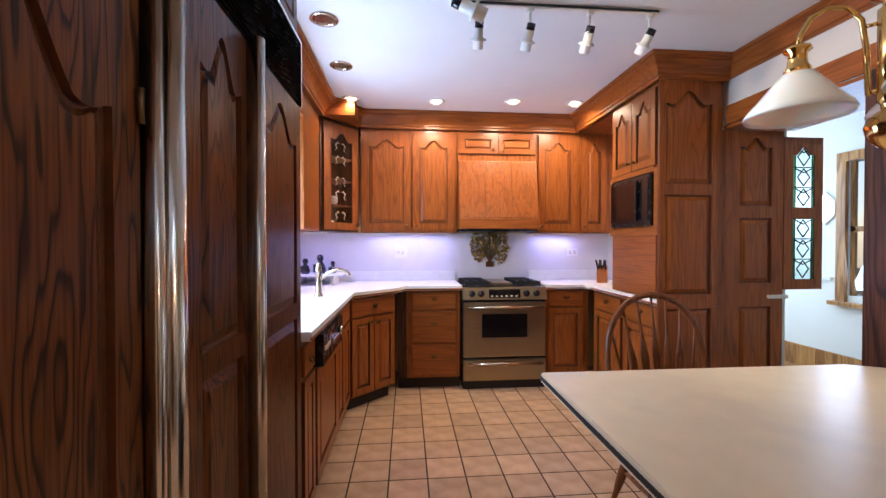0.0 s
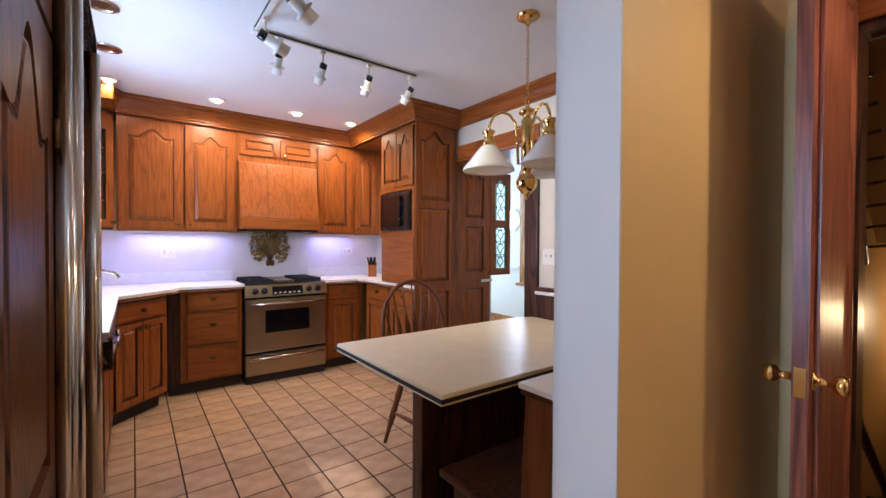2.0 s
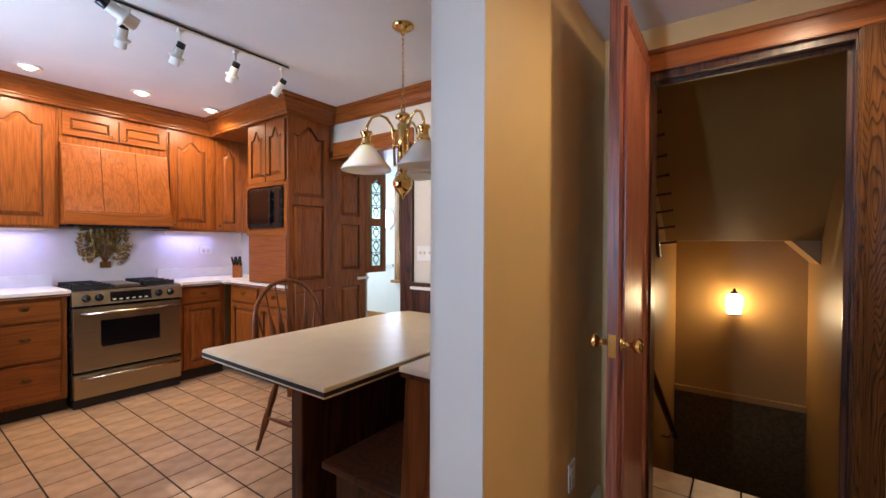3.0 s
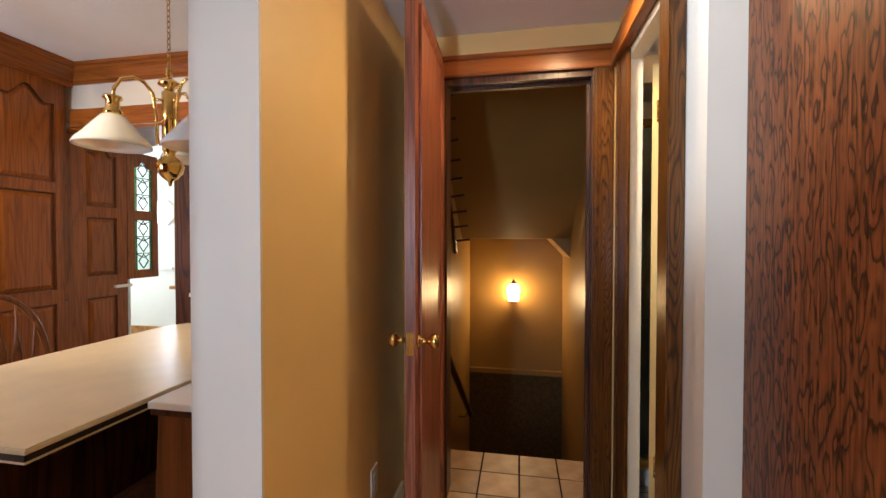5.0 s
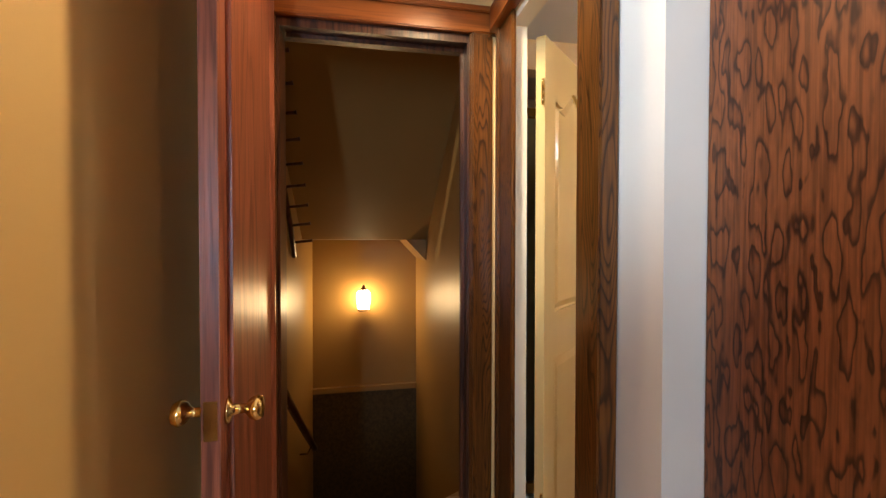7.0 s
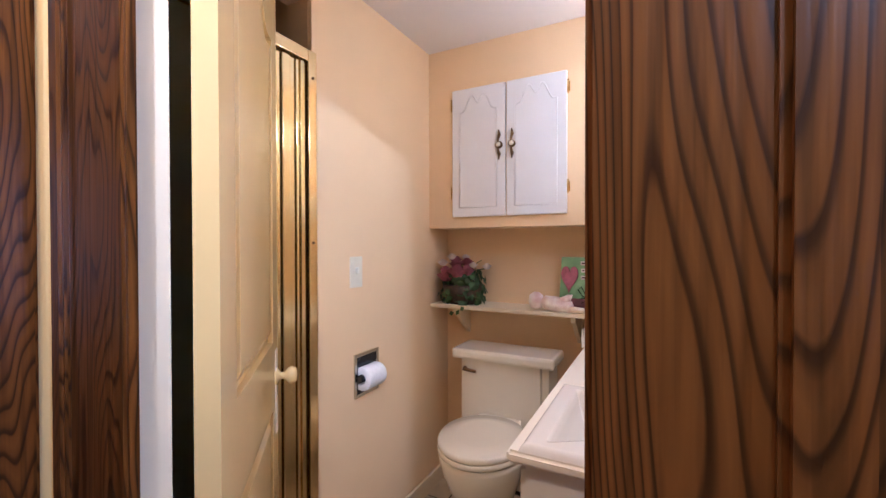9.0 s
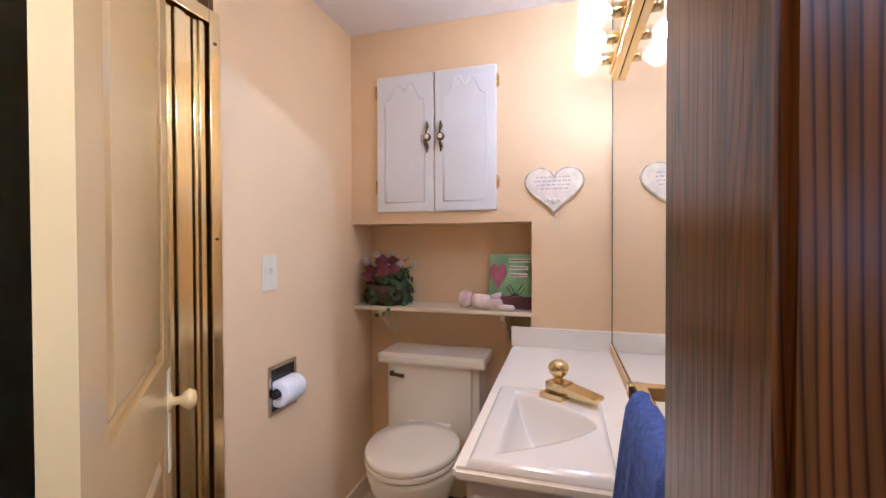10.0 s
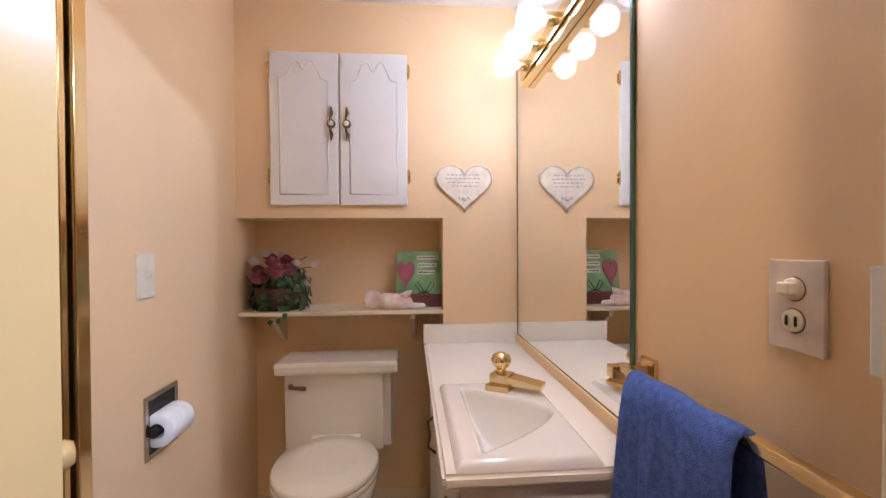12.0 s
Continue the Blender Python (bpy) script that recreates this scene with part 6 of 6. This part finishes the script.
ag = bmesh.new()
lathe(ag, [(0.0, 0.0), (0.022, 0.006), (0.03, 0.03), (0.026, 0.055), (0.012, 0.066), (0.0, 0.068)], (0.075, 0, 0.0), 16)
lathe(ag, [(0.0, -0.075), (0.022, -0.06), (0.03, -0.01), (0.026, 0.04), (0.0, 0.06)], (0.0, 0, 0.026), 16, axis=(1, 0, 0.12))
lathe(ag, [(0.0, -0.02), (0.02, 0.0), (0.012, 0.03), (0.0, 0.05)], (-0.03, 0.0, 0.035), 12, axis=(-0.6, 0, 0.5))
lathe(ag, [(0.0, -0.01), (0.012, 0.0), (0.010, 0.05), (0.0, 0.06)], (-0.06, 0.01, 0.012), 10, axis=(-1, 0, 0))
angel = single("angel_figurine", ag, material("painted_bisque", (0.84, 0.76, 0.66), 0.5, vary=0.35, scale=22, dark=(0.72, 0.48, 0.40)), "reclining white and pink angel figurine on the shelf", "figurine")
angel.matrix_world = pose(1.470, -2.6354, 0.9857, 0, 0, -8) @ Matrix.Scale(1.22, 4)

hp = thing("heart_plaque", pose(1.163, -2.589, 1.523, 0, 0, 180), "cream heart shaped wall plaque with faint verse", "plaque")
bm = bmesh.new()
prism(bm, heart(0, -0.002, 0.262, 0.214, 40), -0.014, 0.0, "xz")
bmesh.ops.bevel(bm, geom=[e for e in bm.edges if abs(e.verts[0].co.y - e.verts[1].co.y) < 1e-5 and e.verts[0].co.y < -0.01], offset=0.005, segments=2, affect="EDGES")
part("tablet", bm, material("cream_stoneware", (0.86, 0.74, 0.58), 0.5, vary=0.12, scale=30, bump=0.3, bump_scale=60), hp)
rim = heart(0, -0.002, 0.250, 0.203, 40)
bm = bmesh.new()
pipe(bm, [(x, -0.0135, z) for x, z in rim + rim[:1]], 0.0035, 6)
part("rim", bm, material("tan_glazed_rim", (0.74, 0.60, 0.44), 0.45, vary=0.3, scale=25), hp, "tan glazed raised rim")
INK = material("faded_ink", (0.60, 0.53, 0.48), 0.8, vary=0.2, scale=60)
r2 = random.Random(3)
for i, (half, z) in enumerate(((0.075, 0.035), (0.082, 0.019), (0.075, 0.003), (0.055, -0.013))):
    x = -half
    while x < half - 0.012:
        w_ = r2.uniform(0.008, 0.02)
        part("word_bar", boxes((x, min(half, x + w_), -0.0148, -0.0142, z, z + 0.006)), INK, hp)
        x += w_ + 0.005
bm = bmesh.new()
lathe(bm, [(0.012, 0.0), (0.010, 0.005), (0.0, 0.006)], (0.0, -0.0142, -0.062), 12, axis=(0, -1, 0))
for s_ in (-1, 1):
    lathe(bm, [(0.007, 0.0), (0.005, 0.004), (0.0, 0.005)], (s_ * 0.02, -0.0142, -0.058), 10, axis=(0, -1, 0))
part("rose_relief", bm, PETAL_W, hp)

# mirror and light bar
mi = thing("vanity_mirror", pose(0, 0, 0), "large wall mirror with dark green edge above the vanity", "mirror")
part("mirror_glass", boxes((0.932, 0.9378, -2.5563, -1.6445, 0.8811, 2.2779)), MIRROR, mi)
bm = boxes((0.932, 0.9397, -2.5617, -2.5567, 0.8792, 2.2779), (0.932, 0.9397, -1.6441, -1.636, 0.8792, 2.2779), (0.932, 0.9397, -2.5563, -1.6445, 0.8796, 0.8806))
part("edge", bm, GREEN_EDGE, mi)
BULB_CORE = material("glowing_filament", (1, 1, 1), 0.2, emit=(1.0, 0.97, 0.94), strength=168)
BULB_SHELL = material("clear_bulb_glass", (0.9, 0.9, 0.9), 0.08)
nt = BULB_SHELL.node_tree
see, mixer = nt.nodes.new("ShaderNodeBsdfTransparent"), nt.nodes.new("ShaderNodeMixShader")
mixer.inputs[0].default_value = 0.14
nt.links.new(see.outputs[0], mixer.inputs[1])
nt.links.new(nt.nodes["Principled BSDF"].outputs[0], mixer.inputs[2])
nt.links.new(mixer.outputs[0], nt.nodes["Material Output"].inputs["Surface"])
lb = thing("vanity_light_bar", pose(0, 0, 0), "brass light bar with clear globe bulbs over the mirror", "wall light")
part("bar", boxes((0.9387, 0.9628, -2.3945, -1.6, 1.8651, 1.8843), (0.9387, 0.9685, -2.3945, -1.6, 1.891, 1.9419), bevel=0.004), GOLD, lb)
for i in range(5):
    y = -2.30 + 0.155 * i
    bm = bmesh.new()
    lathe(bm, [(0.0, 0.0), (0.020, 0.0), (0.020, 0.035), (0.014, 0.037), (0.0, 0.037)], (0.967, y, 1.913), 14, axis=(1, 0, 0))
    so = part("socket", bm, GOLD, lb)
    bm = bmesh.new()
    lathe(bm, [(0.0, -0.024), (0.014, -0.018), (0.022, 0.0), (0.014, 0.018), (0.0, 0.024)], (1.042, y, 1.913), 14, axis=(1, 0, 0))
    part("filament", bm, BULB_CORE, so)
    bm = bmesh.new()
    lathe(bm, [(0.012, 0.0), (0.016, 0.008), (0.034, 0.024), (0.043, 0.045), (0.040, 0.066), (0.026, 0.082), (0.0, 0.089)], (1.001, y, 1.913), 20, axis=(1, 0, 0))
    part("globe_bulb", bm, BULB_SHELL, so, "clear lit globe bulb")

# left wall fittings
ss = thing("bathroom_switch", pose(2.1116, -1.995, 1.185, 0, 0, -90), "ivory light switch plate", "light switch")
part("plate", boxes((-0.036, 0.036, -0.006, 0.0, -0.061, 0.061), bevel=0.002), PLASTIC, ss)
part("toggle", boxes((-0.005, 0.005, -0.02, -0.005, -0.004, 0.018), bevel=0.0015), PLASTIC, ss)
tp = thing("toilet_paper_holder", pose(2.1116, -2.060, 0.7678, 0, 0, -90), "recessed chrome toilet paper holder", "paper holder")
bm = boxes((-0.078, -0.064, -0.006, 0.0, -0.088, 0.088), (0.064, 0.078, -0.006, 0.0, -0.088, 0.088), (-0.064, 0.064, -0.006, 0.0, 0.074, 0.088), (-0.064, 0.064, -0.006, 0.0, -0.088, -0.074), bevel=0.002)
part("frame", bm, STEEL_PLAIN, tp)
# flat plate, black in place of the shade inside a hollow
part("shaded_recess_plate", boxes((-0.064, 0.064, -0.003, -0.0005, -0.074, 0.074)), BLACK, tp)
bm = bmesh.new()
tube(bm, (-0.068, -0.018, -0.012), (0.068, -0.018, -0.012), 0.014, seg=12)
part("spindle", bm, BLACK, tp)
rl = bmesh.new()
lathe(rl, [(0.021, -0.055), (0.045, -0.055), (0.047, -0.05), (0.047, 0.05), (0.045, 0.055), (0.021, 0.055), (0.021, -0.055)], (0, -0.020, -0.012), 28, axis=(1, 0, 0))
roll = single("toilet_roll", rl, PAPER, "white toilet paper roll on its holder", "toilet roll")
roll.matrix_world = tp.matrix_world.copy()

# shower front
sf = thing("shower_door", pose(0, 0, 0), "gold framed shower door with textured glass", "shower door")
part("frame_post", boxes((2.070, 2.111, -1.748, -1.712, 0.0, 1.94), bevel=0.003), GOLD, sf)
part("frame_post", boxes((2.075, 2.11, -1.12, -1.075, 0.0, 1.94), bevel=0.003), GOLD, sf)
part("top_rail", boxes((2.070, 2.111, -1.711, -1.12, 1.90, 1.94), bevel=0.003), GOLD, sf)
part("bottom_rail", boxes((2.070, 2.111, -1.711, -1.12, 0.08, 0.13), bevel=0.003), GOLD, sf)
part("door_stile", boxes((2.080, 2.105, -1.706, -1.668, 0.13, 1.895), bevel=0.003), GOLD, sf)
part("door_bead", boxes((2.074, 2.0795, -1.695, -1.682, 0.13, 1.895), bevel=0.001), GOLD, sf)
for y0, y1, xf in ((-1.664, -1.645, 2.084), (-1.642, -1.612, 2.078), (-1.609, -1.594, 2.086)):
    part("jamb_strip", boxes((xf, 2.105, y0, y1, 0.13, 1.895), bevel=0.002), GOLD, sf)
part("glass_panel", boxes((2.090, 2.095, -1.592, -1.12, 0.13, 1.895)), TEXTURED, sf)
for z in (0.4, 1.3, 1.85):
    bm = bmesh.new()
    lathe(bm, [(0.005, 0.0), (0.004, 0.003), (0.0, 0.004)], (2.070, -1.73, z), 10, axis=(-1, 0, 0))
    part("screw", bm, ANTIQUE, sf)
structure("trim_shower_curb", boxes((2.05, 2.18, -1.75, -1.07, 0.0, 0.078), bevel=0.006), WHITE)
structure("trim_shower_edge", boxes((2.095, 2.1115, -1.765, -1.7505, 0.0, 2.14), bevel=0.002), BATH_WALL)
structure("baseboard_bath_left", boxes((2.0977, 2.1116, -2.8017, -1.8309, 0, 0.09), bevel=0.004), CREAM)
structure("baseboard_bath_niche", boxes((1.3241, 2.0977, -2.8026, -2.7899, 0, 0.1), bevel=0.003), CREAM)

# towel bar wall
tb = thing("towel_bar", pose(0, 0, 0), "brass wall mounted towel bar", "towel bar")
for y in (-1.58, -1.13):
    part("bracket", boxes((0.931, 0.940, y - 0.024, y + 0.024, 0.998, 1.046), (0.940, 1.015, y - 0.013, y + 0.013, 1.010, 1.034), bevel=0.003), GOLD, tb)
part("bar", boxes((0.9897, 1.007, -1.566, -1.144, 1.026, 1.0433), bevel=0.003), GOLD, tb)
TOWEL = material("blue_terry", (0.085, 0.15, 0.50), 0.95, vary=0.3, scale=90, bump=1.0, bump_scale=420)
bm = bmesh.new()
prof = [(0.977, 0.542), (0.975, 0.692), (0.978, 0.842), (0.978, 0.972), (0.982, 1.022), (0.992, 1.044), (1.004, 1.048), (1.018, 1.042), (1.028, 1.020), (1.034, 0.972), (1.042, 0.842), (1.048, 0.692), (1.052, 0.492)]
rows_ = []
for j in range(25):
    y = -1.505 + 0.235 * j / 24
    row = []
    for k, (x, z) in enumerate(prof):
        dep = max(0, 1.022 - z)
        side = 1 if x > 1.002 else -1
        wave = side * dep * (0.035 * math.sin(j * 0.75 + 0.6) + 0.02 * math.sin(j * 1.9))
        row.append(bm.verts.new((x + max(-0.02, wave), y + (0.05 * dep * (j / 24 - 0.4)), z - 0.002 * math.sin(j * 0.5))))
    rows_.append(row)
for a, b_ in zip(rows_, rows_[1:]):
    for k in range(len(prof) - 1):
        f_ = bm.faces.new((a[k], a[k + 1], b_[k + 1], b_[k]))
        f_.smooth = True
bmesh.ops.recalc_face_normals(bm, faces=bm.faces)
bmesh.ops.solidify(bm, geom=list(bm.faces), thickness=0.009)
single("hand_towel", bm, TOWEL, "blue terry hand towel hanging on the brass bar", "towel")
oc = thing("switch_outlet_plate", pose(0.9306, -1.277, 1.1912, 0, 0, 90), "worn white combined switch and outlet plate", "outlet")
part("plate", boxes((-0.036, 0.036, -0.006, 0.0, -0.055, 0.055), bevel=0.002), material("chipped_white_paint", (0.78, 0.66, 0.56), 0.4, vary=0.1, scale=45), oc)
for z in (0.02, -0.018):
    bm = bmesh.new()
    lathe(bm, [(0.0135, 0.0062), (0.0135, 0.009), (0.011, 0.010), (0.0, 0.010)], (0, 0, z), 18, axis=(0, -1, 0))
    part("receptacle", bm, CREAM, oc)
    bm = bmesh.new()
    lathe(bm, [(0.0138, 0.005), (0.0152, 0.0065), (0.0138, 0.0068)], (0, 0, z), 18, axis=(0, -1, 0))
    part("worn_rim", bm, ANTIQUE, oc)
part("toggle", boxes((-0.008, 0.008, -0.022, -0.009, 0.014, 0.028), bevel=0.002), PLASTIC, oc)
for x in (-0.006, 0.006):
    part("slot", boxes((x - 0.0015, x + 0.0015, -0.0112, -0.0102, -0.024, -0.012)), BLACK, oc)
s2 = thing("second_switch_plate", pose(0.9306, -1.160, 1.1883, 0, 0, 90), "white light switch plate by the bathroom door", "light switch")
part("plate", boxes((-0.036, 0.036, -0.006, 0.0, -0.055, 0.055), bevel=0.002), WHITE, s2)
part("toggle", boxes((-0.006, 0.006, -0.02, -0.005, -0.004, 0.018), bevel=0.002), PLASTIC, s2)

# ---------------------------------------------------------------- tiled floors
P = 0.2135


def tile_mesh(name, mat):
    bm = box(bmesh.new(), -P / 2 + 0.0040, P / 2 - 0.0040, -P / 2 + 0.0040, P / 2 - 0.0040, -0.010, 0.0)
    bmesh.ops.bevel(bm, geom=[e for e in bm.edges if e.verts[0].co.z > -0.001 and e.verts[1].co.z > -0.001], offset=0.0016, segments=1, affect="EDGES")
    bmesh.ops.recalc_face_normals(bm, faces=bm.faces)
    me = bpy.data.meshes.new(name)
    bm.to_mesh(me)
    bm.free()
    me.materials.append(mat)
    return me


floor = structure("floor", boxes((-1.70, 2.06, -2.3, BACK, -0.1, -0.0018)), GROUT, "square terracotta floor tiles with dark grout")
bath_floor = structure("floor_bathroom", boxes((0.9301, 2.8617, -2.8762, -1.075, -0.1, -0.0042)), GROUT, "square beige bathroom floor tiles")
me, rest = tile_mesh("tile", TILE), bmesh.new()
for i in range(-9, 10):
    for j in range(-12, 21):
        x, y = 0.113 + P / 2 + i * P, 2.054 + P / 2 + (j - 10) * P
        if x > 2.16 or x < -1.7 or y > BACK or y < -2.3:
            continue
        if -0.5 < x < 1.72 and 0.35 < y < 3.75 or (1.1 < x and -0.85 < y < 0.0):
            ob = new("tile", me)
            ob.location = (x, y, 0)
            ob.parent = floor
        elif x < 2.0 and not (x > 0.8 and y < -1.0):
            box(rest, x - P / 2 + 0.0040, x + P / 2 - 0.0040, y - P / 2 + 0.0040, y + P / 2 - 0.0040, -0.010, 0.0)
tagged(part("tiles_elsewhere", rest, TILE, floor), kind="stuff")
me = tile_mesh("bath_tile", BATH_TILE)
for i in range(10):
    for j in range(9):
        x, y = 1.03 + i * P, -1.16 - j * P
        if x < 2.1 and y > -2.8:
            ob = new("tile", me)
            ob.location = (x, y, 0)
            ob.parent = bath_floor
